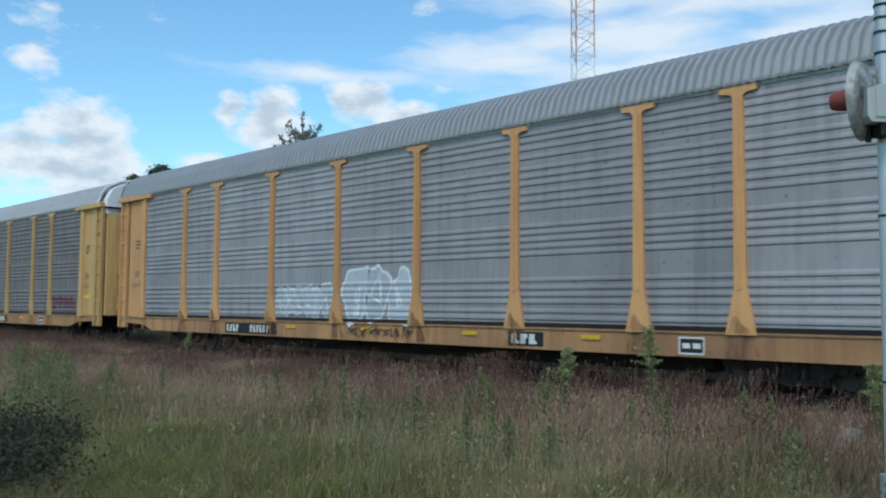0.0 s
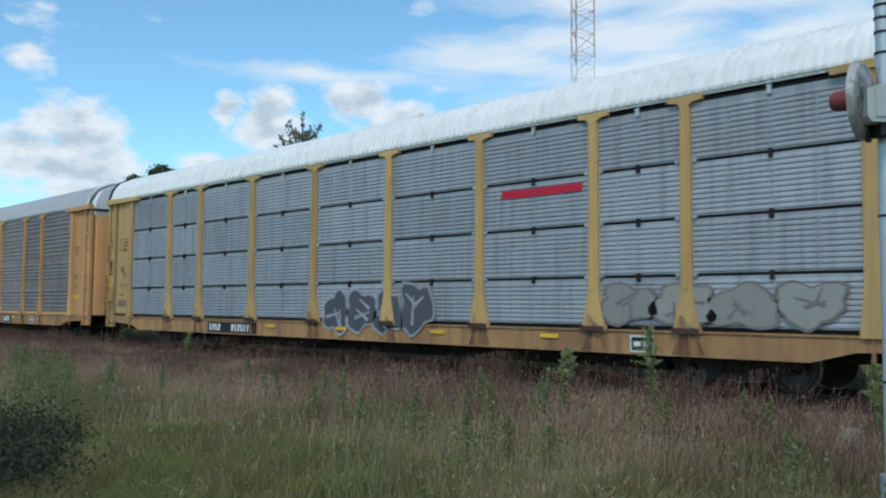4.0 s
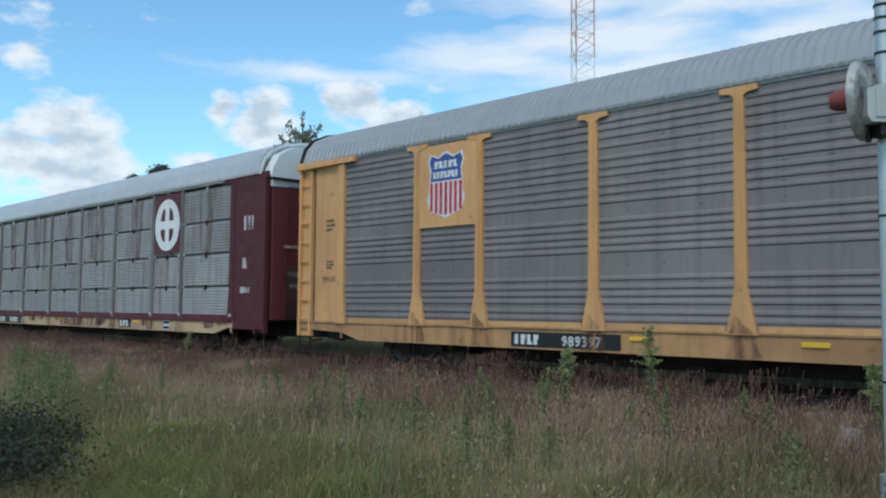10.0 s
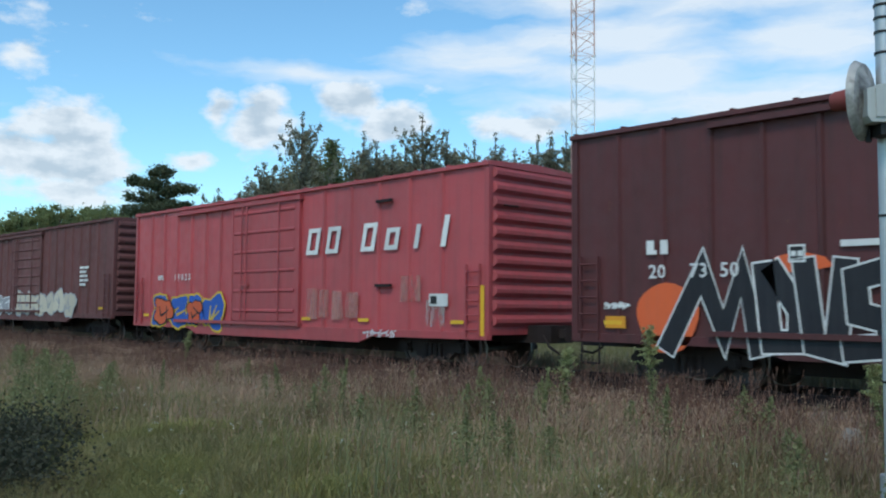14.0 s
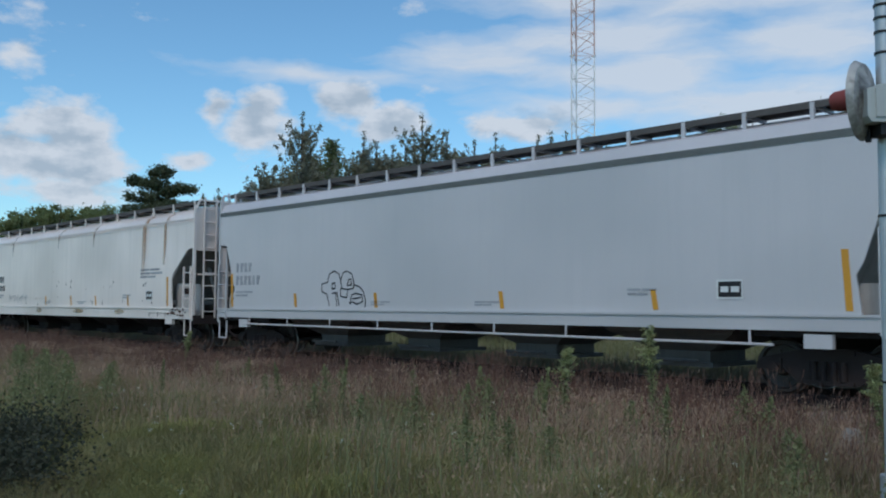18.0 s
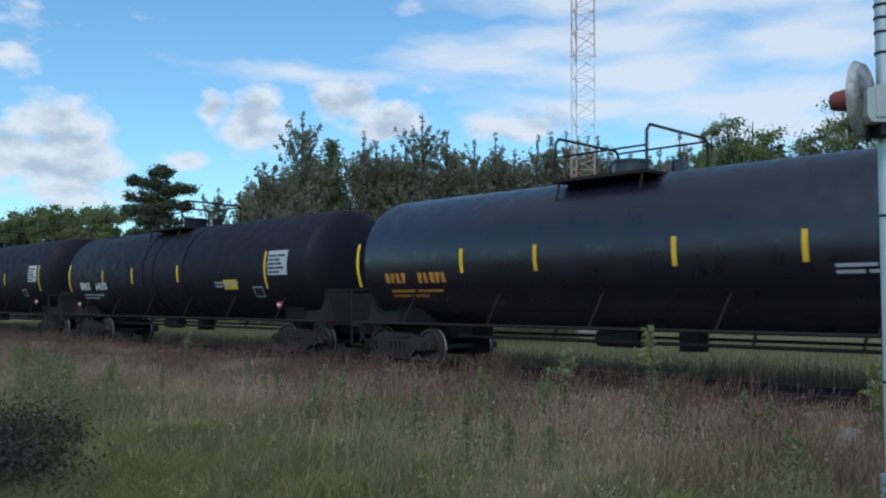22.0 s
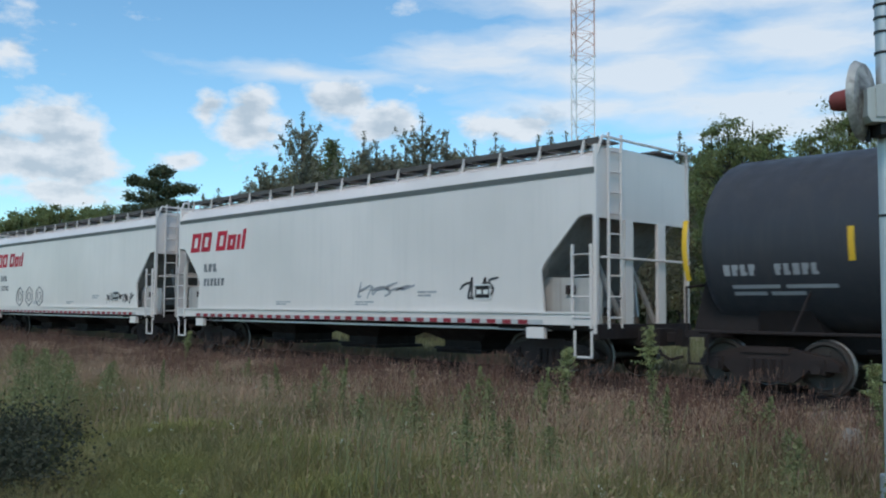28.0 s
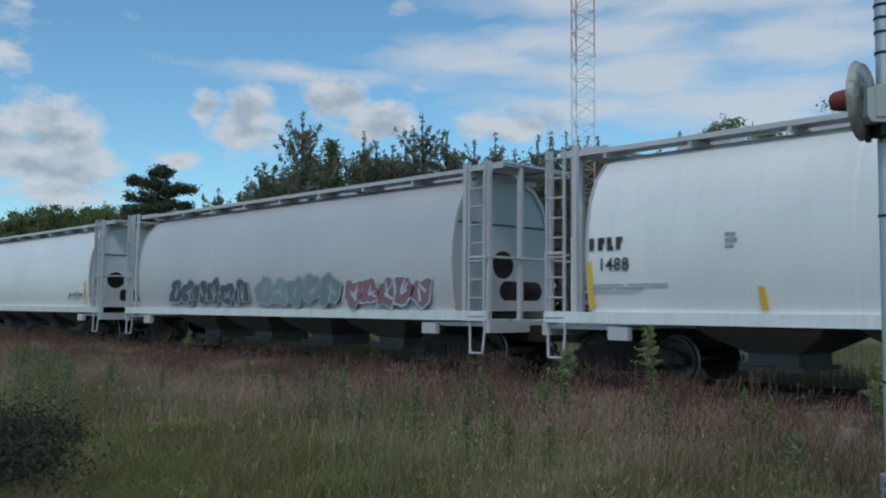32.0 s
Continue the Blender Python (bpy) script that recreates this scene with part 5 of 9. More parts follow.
def ribbed(width, z0, z1, ribs, depth, flat=0.0):
    """A sheet with ribs along it; ribs: heights of rib middles, each 7 cm high."""
    prof = [(0, z0)]
    k = 0.055 if depth > 0.02 else 0.040
    for z in ribs:
        prof += [(0, z - k), (-depth, z - 0.5 * k), (-depth * 0.85, z + 0.2 * k), (0, z + k)]
    prof += [(0, z1)]
    g = Geo()
    g.loft([[(x, y, z) for y, z in prof] for x in (-width / 2, width / 2)], False, False)
    g.loft([[(x, y + 0.012, z) for y, z in ((0, z0), (0, z1))] for x in (-width / 2, width / 2)], False, False)
    # bolts in upright rows
    for i in range(1, 4):
        x = -width / 2 + width * i / 4
        for a, b in zip(ribs, ribs[1:]):
            if b - a > 0.155 or depth < 0.02:
                z = (a + b) / 2
                g.box(x - 0.020, x + 0.020, -0.022, 0.0, z - 0.020, z + 0.020)
    return g


NEW_RIBS = (1.18, 1.32, 1.50, 1.64, 1.78, 1.94, 2.46, 2.60, 2.74, 2.88, 3.02, 3.38, 3.54, 3.70, 3.88, 4.03, 4.19, 4.42, 4.60, 4.76, 4.90)
OLD_ROWS = (1.06, 1.97, 2.96, 3.94, 4.98)


def post_geo():
    pts = [(-0.27, 0.96), (0.27, 0.96), (0.11, 1.72), (0.09, 4.90), (0.16, 4.96), (0.34, 4.98), (0.34, 5.07), (-0.34, 5.07), (-0.34, 4.98), (-0.16, 4.96), (-0.09, 4.90), (-0.11, 1.72)]
    g = Geo().plate(pts, -0.075, 0.02)
    g.box(-0.035, 0.035, -0.10, -0.07, 1.70, 4.9)
    return g


def small_post_geo():
    pts = [(-0.20, 0.96), (0.20, 0.96), (0.19, 1.02), (0.09, 1.34), (0.085, 4.86), (0.15, 4.93), (0.30, 4.97), (0.30, 5.06), (-0.30, 5.06), (-0.30, 4.97), (-0.15, 4.93), (-0.085, 4.86), (-0.09, 1.34), (-0.19, 1.02)]
    return Geo().plate(pts, -0.075, 0.02).box(-0.03, 0.03, -0.095, -0.07, 1.36, 4.84)


def straight_post_geo():
    g = Geo().box(-0.065, 0.065, -0.060, 0.02, 0.96, 5.05)
    for z in OLD_ROWS[1:-1]:
        g.plate([(-0.11, z - 0.10), (0.11, z - 0.10), (0.11, z + 0.10), (-0.11, z + 0.10)], -0.068, -0.02)
    return g


def end_post_geo():
    return Geo().plate([(-0.2, 0.96), (0.2, 0.96), (0.12, 1.8), (0.12, 5.0), (-0.12, 5.0), (-0.12, 1.8)], -0.08, 0.02)


def roof_geo(deep=0.032, half=14.05, front=14.08):
    prof = [(-1.60, 5.10), (-1.61, 5.16), (-1.50, 5.48), (-1.28, 5.74), (-0.85, 5.95), (-0.4, 6.05), (0, 6.08), (0.4, 6.05), (0.85, 5.95), (1.28, 5.74), (1.50, 5.48), (1.61, 5.16), (1.60, 5.10)]
    rings, x, k = [], -half, 0
    pitch = 0.175
    while x < front:
        for dx, up in ((0.0, 0), (0.07, 0), (0.095, 1), (0.15, 1)):
            s = 1.0 + deep * up
            rings.append([(min(x + dx, front), y * s, 5.1 + (z - 5.1) * s + 0.9 * deep * up * (z > 5.2)) for y, z in prof])
        x += pitch
    g = Geo().loft(rings, False, False)
    inner = [(y * 0.985, z - 0.05) for y, z in prof]
    g.loft([[(x, y, z) for y, z in inner] for x in (-half, front)], False, False)
    for x in (-half, front):
        g.loft([[(x, y, z) for y, z in prof], [(x, y, z) for y, z in inner]], False, False)
    g.box(-half, front, -1.50, -1.40, 5.02, 5.14).box(-half, front, 1.40, 1.50, 5.02, 5.14)
    return g


def roof_edge_geo():
    outer = [(-1.66, 5.08), (-1.67, 5.18), (-1.56, 5.53), (-1.33, 5.80), (-0.88, 6.02), (-0.4, 6.12), (0, 6.15), (0.4, 6.12), (0.88, 6.02), (1.33, 5.80), (1.56, 5.53), (1.67, 5.18), (1.66, 5.08)]
    inner = [(y * 0.96, 5.08 + (z - 5.08) * 0.95) for y, z in outer]
    return Geo().loft([[(x, y, z) for y, z in ring] for x, ring in ((-0.03, inner), (-0.03, outer), (0.03, outer), (0.03, inner))], False, False)


def gable_geo(s):
    prof = [(-1.46, 4.74), (-1.46, 5.24), (-1.26, 5.66), (-0.8, 5.90), (0, 6.02), (0.8, 5.90), (1.26, 5.66), (1.46, 5.24), (1.46, 4.74)]
    e = END[s]
    return Geo().loft([[(s * (e - 0.62), y, z) for y, z in prof], [(s * (e - 0.04), y, z) for y, z in prof], [(s * (e + 0.12 - 0.08 * (abs(y) / 1.46) ** 4), y * 0.985, z) for y, z in prof]])


def end_door_geo(s):
    e = END[s]
    ring = [(-0.62, -1.47), (-0.12, -1.46), (0.02, -1.38), (0.09, -1.15), (0.11, -0.6), (0.11, -0.03), (-0.05, -0.03), (-0.05, 0.03), (0.11, 0.03), (0.11, 0.6), (0.09, 1.15), (0.02, 1.38), (-0.12, 1.46), (-0.62, 1.47)]
    g = Geo().loft([[(s * (e + x), y, z) for x, y in ring] for z in (1.0, 4.74)])
    for y in (-1.0, 0.95):
        g.box(*sorted((s * (e + 0.09), s * (e + 0.125))), y - 0.02, y + 0.02, 1.05, 4.4)
    for z in (2.05, 3.05):
        g.box(*sorted((s * (e + 0.09), s * (e + 0.125))), -1.1, -0.15, z - 0.02, z + 0.02)
    g.box(*sorted((s * (e + 0.09), s * (e + 0.135))), -1.0, -0.6, 1.2, 1.9)
    return g


END = {1: 14.36, -1: 14.18}     # where the corner posts stop, at the front and at the rear
STOP = {1: 12.60, -1: 12.32}    # where the ribbed side stops


def autorack(spec):
    """spec: label, panel, trim, roof, old (four rows of panels in a bay), sill, door_bottom."""
    trim, zinc = spec["trim"], spec["panel"]
    rows = spec.get("rows", OLD_ROWS)
    car = thing("autorack_car", spec["label"], "railcar", "freight cars of the train")
    sill = Geo()
    low = [(-14.1, 1.0), (-14.1, 0.80), (-12.3, 0.74), (-11.6, 0.56), (11.6, 0.56), (12.3, 0.74), (14.3, 0.80), (14.3, 1.0)]
    sill.plate(low, SILL - 0.02, SILL + 0.10)
    sill.box(-14.1, 14.3, SILL - 0.05, SILL + 0.1, 0.965, 1.0)
    for x in BAY:
        sill.box(x - 0.02, x + 0.02, SILL - 0.045, SILL, 0.60, 0.965)
    part("side_sill", shared("side_sill", lambda: sill), spec["sill"], car)
    far = Geo().plate(low, -SILL - 0.10, -SILL + 0.02)
    part("side_sill", shared("far_sill", lambda: far), spec["sill"], car)
    # the last two boxes are added: dark blocks standing for shade below the sill
    under = Geo().box(-14.1, 14.3, SILL + 0.1, -SILL - 0.1, 0.93, 1.0).box(-14.6, 14.6, -0.35, 0.35, 0.5, 0.93).box(-8.2, 8.2, -0.33, 0.33, 0.22, 0.5).box(-7.4, 7.4, 1.30, 1.42, 0.30, 0.93)
    for i in range(-6, 7):
        under.box(i * 2 - 0.06, i * 2 + 0.06, SILL + 0.1, -SILL - 0.1, 0.70, 0.93)
    under.rod((-3.0, -0.9, 0.62), (-1.6, -0.9, 0.62), 0.22, 12).box(1.0, 2.0, -1.1, -0.7, 0.45, 0.85)
    part("underframe", shared("rack_underframe", lambda: under), IRON, car, "black centre sill, deck beams and added dark blocks below")
    roof = part("roof", shared("rack_roof %.3f" % spec.get("roof_deep", 0.022), lambda: roof_geo(spec.get("roof_deep", 0.022))), spec["roof"], car, spec.get("roof_label", "ribbed galvanised arched roof"))
    for x in (-14.06, 14.09):
        part("roof_edge", shared("roof_edge", roof_edge_geo), IRON if x < 0 else GABLE, roof, "dark rubber lip round the roof end" if x < 0 else "white lip round the roof end", at=(x, 0, 0))
    wall = Geo().box(-12.3, 12.58, -SILL - 0.05, -SILL, 1.0, 5.06)
    part("far_wall", shared("rack_far_wall", lambda: wall), zinc, car)
    # near side: a sheet or a stack of sheets in each bay
    for i, (a, b) in enumerate(zip(BAY, BAY[1:])):
        w = b - a
        if spec.get("old"):
            for j, (z0, z1) in enumerate(zip(rows, rows[1:])):
                ribs = [z0 + 0.07 + 0.088 * k for k in range(int((z1 - z0 - 0.1) / 0.088))]
                me = shared("panel old %.2f %.2f" % (z0, w), lambda: ribbed(w - 0.06, z0 + 0.016, z1 - 0.036, ribs, 0.014))
                part("panel", me, zinc, car, at=((a + b) / 2, SILL, 0))
            for z in rows[1:]:
                latch = shared("latch", lambda: Geo().box(-0.035, 0.035, -0.045, 0.0, -0.09, 0.06))
                part("latch", latch, CLIP if z > 4.5 else IRON, car, at=((a + b) / 2, SILL - 0.012, z - 0.02))
            part("panel_backing", shared("backing %.2f" % w, lambda: Geo().box(-w / 2, w / 2, 0.05, 0.07, 1.0, 5.06)), IRON, car, at=((a + b) / 2, SILL, 0))
        else:
            me = shared("panel new %.2f" % w, lambda: ribbed(w, 1.02, 5.06, NEW_RIBS, 0.023))
            part("panel", me, zinc, car, at=((a + b) / 2, SILL, 0))
            if not spec.get("kick"):
                part("floor_gap", shared("floor_gap %.2f" % w, lambda: Geo().box(-w / 2, w / 2, -0.03, 0.0, 1.0, 1.085)), IRON, car, "dark slot along the foot of the side", at=((a + b) / 2, SILL, 0))
            else:
                part("kick_plate", shared("kick %.2f" % w, lambda: Geo().box(-w / 2 + 0.3, w / 2 - 0.3, -0.05, 0.0, 1.0, 1.10)), trim, car, at=((a + b) / 2, SILL, 0))
    for x in BAY[1:-1]:
        p = part("post", shared("straight_post", straight_post_geo) if spec.get("straight") else shared("small_post", small_post_geo) if spec.get("small_foot") else shared("post", post_geo), spec.get("post", trim), car, at=(x, SILL, 0))
        part("rust_stain", shared("sill_rust", lambda: Geo().plate([(-0.30, 0.58), (0.34, 0.60), (0.26, 0.80), (0.15, 0.96), (-0.14, 0.96), (-0.24, 0.74)], -0.058, -0.055)), FOOT_RUST, p)
        if not spec.get("straight") and not spec.get("small_foot"):
            part("rust_stain", shared("foot_rust", lambda: Geo().plate([(-0.22, 0.98), (0.24, 0.98), (0.17, 1.06), (0.05, 1.13), (-0.06, 1.28), (-0.13, 1.24), (-0.17, 1.08)], -0.106, -0.103)), FOOT_RUST, p)
        if spec.get("old") and not spec.get("straight") and not spec.get("small_foot"):
            part("foot_band", shared("foot_band", lambda: Geo().plate(rect(-0.27, 0.27, 0.955, 1.05), -0.112, -0.105)), FOOT_GRIME, p, "rusty band under the post's foot")
        if spec.get("old") and not spec.get("small_foot"):
            for z in rows[1:-1]:
                for d in (-0.17, 0.17):
                    part("panel_clip", shared("panel_clip", lambda: Geo().box(-0.035, 0.035, -0.05, 0.0, -0.03, 0.03)), CLIP, p, at=(d, -0.01, z))
    for s in (-1, 1):
        e, p = END[s], STOP[s]
        part("end_post", shared("end_post", end_post_geo), trim, car, at=(s * p, SILL, 0))
        panel = Geo().box(*sorted((s * (p + 0.1), s * (e - 0.66))), SILL + 0.02, SILL + 0.06, 0.95, 5.0)
        part("end_panel", shared("end_panel %d" % s, lambda: panel), trim, car)
        slot = Geo().box(*sorted((s * (e - 0.66), s * (e - 0.56))), SILL + 0.05, SILL + 0.07, 0.7, 5.0)
        part("door_gap", shared("door_gap %d" % s, lambda: slot), IRON, car, "dark slot beside the ladder")
        foot = 0.62
        corner = Geo().loft([[(s * (e + a), SILL + b, z) for a, b in ((-0.57, -0.05), (-0.47, -0.05), (-0.47, 0.03), (-0.09, 0.03), (-0.09, -0.05), (0, -0.05), (0, 0.06), (-0.57, 0.06))] for z in (foot, 5.02)])
        post = part("corner_post", shared("corner_post %d" % s, lambda: corner), trim, car)
        for i in range(8):
            part("rung", shared("rung", lambda: Geo().rod((-0.25, 0, 0), (0.25, 0, 0), 0.020, 6)), trim, post, at=(s * (e - 0.28), SILL - 0.03, 1.05 + 0.5 * i))
        head = Geo().plate([(s * (p - 0.55), 4.97), (s * (e + 0.05), 4.97), (s * (e + 0.05), 5.15), (s * (p - 0.55), 5.09)], SILL - (0.066 if spec.get("straight") else 0.13), SILL + 0.02)
        part("header", shared("header %d %d" % (s, bool(spec.get("straight"))), lambda: head), trim, car)
        part("end_door", shared("end_door %d" % s, lambda: end_door_geo(s), 30), trim, car, "rounded end doors, sooty at the foot")
        part("door_seam", shared("door_seam %d" % s, lambda: Geo().box(*sorted((s * (e - 0.04), s * (e + 0.13))), -0.028, 0.028, 1.0, 5.98)), IRON, car, "dark gap between the door leaves")
        part("soot_stain", shared("end_soot %d" % s, lambda: Geo().box(*sorted((s * (e + 0.140), s * (e + 0.143))), -1.05, 1.3, 1.02, 2.5)), SOOT, car, "soot blown over the doors")
        gable = part("end_gable", shared("gable %d" % s, lambda: gable_geo(s), 30), GABLE, car, "white painted gable above the end doors")
        part("drip_rail", shared("drip_rail %d" % s, lambda: Geo().box(*sorted((s * (e - 0.30), s * (e + 0.150))), -1.475, 1.475, 4.925, 4.985)), IRON, gable, "dark rail across the gable")
        print_g = Geo()
        for k in range(7):
            print_g.box(*sorted((s * (e + 0.125), s * (e + 0.128))), -0.95 + 0.11 * k, -0.88 + 0.11 * k, 4.70, 4.78)
        part("stencil", shared("gable_print %d" % s, lambda: print_g), MARK_BLACK, gable)
        step = Geo().path([(s * (e - 0.5), SILL, 0.66), (s * (e - 0.5), SILL, 0.36), (s * (e - 0.06), SILL, 0.36), (s * (e - 0.06), SILL, 0.66)], 0.02, 5)
        part("step", shared("rack_step %d" % s, lambda: step), IRON, car)
        if spec.get("old") and not spec.get("straight"):
            a, b = sorted((s * (p + 0.1), s * (e - 0.66)))
            w = b - a
            frame_g = Geo()
            for r in (rect(a + 0.16 * w, a + 0.74 * w, 3.28, 3.30), rect(a + 0.16 * w, a + 0.74 * w, 3.68, 3.70), rect(a + 0.16 * w, a + 0.16 * w + 0.02, 3.28, 3.70), rect(a + 0.74 * w - 0.02, a + 0.74 * w, 3.28, 3.70)):
                frame_g.plate(r, SILL + 0.014, SILL + 0.018)
            part("card_frame", frame_g, FOOT_GRIME, car, "rusty outline of a card holder")
            decal("emblem", [(a + 0.42 * w + 0.17 * math.cos(k * 0.393), 2.62 + 0.11 * math.sin(k * 0.393)) for k in range(16)], FADED_PRINT, car, SILL + 0.017, "small worn grey oval emblem")
            small_print(car, a + 0.18 * w, 1.70, 0.6 * w, 0.10, 1, FADED_PRINT, SILL + 0.017)
            decal("placard", rect(a + 0.16 * w, a + 0.78 * w, 1.32, 1.56), FADED_PRINT, car, SILL + 0.017, "faded brown placard")
            decal("foot_grime", rect(a - 0.1, b + 0.02, 0.96, 1.10), FOOT_GRIME, car, SILL + 0.013, "dark grime along the foot of the end panel")
            for x0, x1, y, z0, z1 in ((-0.46, -0.10, 0.024, 0.70, 1.60), (-0.46, -0.10, 0.024, 2.45, 2.95), (-0.46, -0.10, 0.024, 3.5, 3.7), (-0.565, -0.475, -0.055, 1.3, 2.0), (-0.085, -0.005, -0.055, 0.9, 2.3), (-0.085, -0.005, -0.055, 2.9, 3.6)):
                rs = shared("ladder_rust %d %.2f %.2f" % (s, x0, z0), lambda: Geo().plate(rect(*sorted((s * (e + x0), s * (e + x1))), z0, z1), SILL + y - 0.002, SILL + y))
                part("rust_stain", rs, LADDER_RUST, post)
        if spec.get("door_print"):
            x = s * (p + 0.5) - 0.2
            small_print(car, x - 0.02, 3.30, 0.42, 0.35, 3, FADED_PRINT, SILL + 0.010)
            small_print(car, x, 2.35, 0.36, 0.22, 3, FADED_PRINT, SILL + 0.010)
            scrawl(car, x - 0.2, x + 0.4, 1.95, 2.2, 2, FADED_PRINT, SILL + 0.010, 5 + s, "faint tag", 0.014)
            if s > 0:
                decal("placard", rect(x - 0.06, x + 0.48, 1.62, 1.76), MARK_YELLOW, car, SILL + 0.010)
    gear(car, 15.05, 10.06, 14.0)
    # sill plates with the reporting marks
    x = spec.get("mark_x", -6.9)
    decal("mark_plate", rect(x, x + 2.7, 0.60, 0.90), BLACK, car, SILL - 0.024)
    marks(car, x + 0.10, 0.65, 0.20, 4, MARK_WHITE, SILL - 0.029, name="reporting_mark")
    if spec.get("number"):
        numerals(car, spec["number"], x + 1.32, 0.65, 0.20, MARK_WHITE, SILL - 0.029, space=1.15)
    else:
        marks(car, x + 1.35, 0.65, 0.20, 6, MARK_WHITE, SILL - 0.029, name="car_number")
    if spec.get("fleet_mark"):
        x = spec["fleet_mark"]
        decal("mark_plate", rect(x - 0.08, x + 0.85, 0.62, 0.90), BLACK, car, SILL - 0.024)
        marks(car, x, 0.66, 0.20, 3, MARK_WHITE, SILL - 0.029, aspect=1.0, gap=0.2, name="fleet_mark")
    data_board(car, 8.3, 0.60, 0.5, 0.30, SILL - 0.026)
    for x in (-3.7, -0.5, 3.0, 6.2):
        decal("reflector", rect(x, x + 0.45, 0.80, 0.88), MARK_YELLOW, car, SILL - 0.052)
    return car


def logo_board(car, trim, x0, x1, z0=3.16, z1=5.0):
    return part("logo_board", Geo().box(x0, x1, SILL - 0.062, SILL, z0, z1), trim, car, "flat painted logo board")


def pennant_logo(car, trim, faded=False):
    """A waving flag in green and red with three white letters' bars."""
    logo_board(car, trim, -9.5, -7.55)
    y = SILL - 0.064
    x0, x1, z0, z1 = -9.12, -7.80, 3.62, 4.60
    green, red = (MARK_GREEN, MARK_RED) if not faded else (MARK_GREEN, spray("pale_pink", (0.70, 0.36, 0.36)))
    w = 0.06
    top = [(x0 + (x1 - x0) * i / 10 + 0.12 * (1 - i / 10), z1 + w * math.sin(i * 0.6)) for i in range(11)]
    low = [(x0 + (x1 - x0) * i / 10 - 0.04, z0 + w * math.sin(i * 0.6)) for i in range(11)]
    decal("flag_green", [top[0]] + low[:11], green, car, y)
    decal("flag_red", top + [low[10]], red, car, y)
    marks(car, x0 + 0.28, 3.98, 0.30, 3, MARK_WHITE, y - 0.004, slant=0.06, aspect=0.9, gap=0.1, name="logo_bar")


def shield_logo(car, trim, faded=False):
    """A shield: a blue head over red and white pales."""
    logo_board(car, trim, -9.5, -7.55)
    y = SILL - 0.064
    c = -8.52
    out = [(c - 0.50, 4.80), (c - 0.25, 4.72), (c, 4.84), (c + 0.25, 4.72), (c + 0.50, 4.80), (c + 0.58, 4.62), (c + 0.50, 4.45), (c + 0.54, 3.95), (c + 0.60, 3.75), (c + 0.50, 3.52), (c + 0.22, 3.42), (c, 3.34), (c - 0.22, 3.42), (c - 0.50, 3.52), (c - 0.60, 3.75), (c - 0.54, 3.95), (c - 0.50, 4.45), (c - 0.58, 4.62)]
    decal("shield", out, MARK_WHITE, car, y)
    blue = [(c - 0.46, 4.76), (c - 0.24, 4.68), (c, 4.79), (c + 0.24, 4.68), (c + 0.46, 4.76), (c + 0.53, 4.62), (c + 0.46, 4.45), (c + 0.49, 4.18), (c - 0.49, 4.18), (c - 0.46, 4.45), (c - 0.53, 4.62)]
    decal("shield_head", blue, MARK_BLUE, car, y - 0.004)
    marks(car, c - 0.36, 4.46, 0.16, 5, MARK_WHITE, y - 0.008, aspect=0.82, gap=0.14, name="logo_bar")
    marks(car, c - 0.40, 4.24, 0.15, 7, MARK_WHITE, y - 0.008, aspect=0.68, gap=0.14, name="logo_bar")
    for i in range(7):
        x = c - 0.50 + i * 0.154
        d = 0.10 * (abs(i - 3) / 3) ** 2
        decal("shield_pale", rect(x, x + 0.086, 3.42 + d, 4.15), TAN if faded else MARK_RED, car, y - 0.004)


def wordmark(car, x, z, material=MARK_ORANGE, n=3, h=0.52):
    """A short word over a rule, as blocks."""
    y = FACE - 0.004
    marks(car, x, z, h, n, material, y, fill=0.86, gap=0.2, aspect=1.0, name="logo_bar")
    decal("logo_rule", rect(x - 0.05, x + n * h * 1.2, z - 0.2, z - 0.11), material, car, y)


def roundel_logo(car, x, z, r):
    """A white disc with four dark quarters round its cross, on a maroon board."""
    y = SILL - 0.064
    part("logo_board", Geo().box(7.66, 9.38, SILL - 0.062, SILL, 3.05, 4.98), MAROON, car, "maroon logo board")
    disc = decal("logo_disc", arc(x, z, r, r, 0, 6.2, 47), MARK_WHITE, car, y, "round white emblem")
    for sx in (-1, 1):
        for sz in (-1, 1):
            q = [(x + sx * 0.17 * r, z + sz * 0.16 * r)] + [(x + sx * (0.17 + 0.36 * math.cos(a)) * r, z + sz * (0.16 + 0.50 * math.sin(a)) * r) for a in (0.0, 0.4, 0.8, 1.2, 1.57)]
            part("quarter", Geo().plate(q[::sx * sz], y - 0.007, y - 0.004), MAROON, disc)
    for i in range(26):
        a = 2 * math.pi * i / 26 + 0.1
        cx, cz = x + 0.85 * r * math.cos(a), z + 0.85 * r * math.sin(a)
        part("letter_bar", Geo().plate([(cx + 0.028 * math.cos(a + k), cz + 0.028 * math.sin(a + k)) for k in (0.5, 2.0, 3.6, 5.2)], y - 0.007, y - 0.004), MARK_GREY, disc)


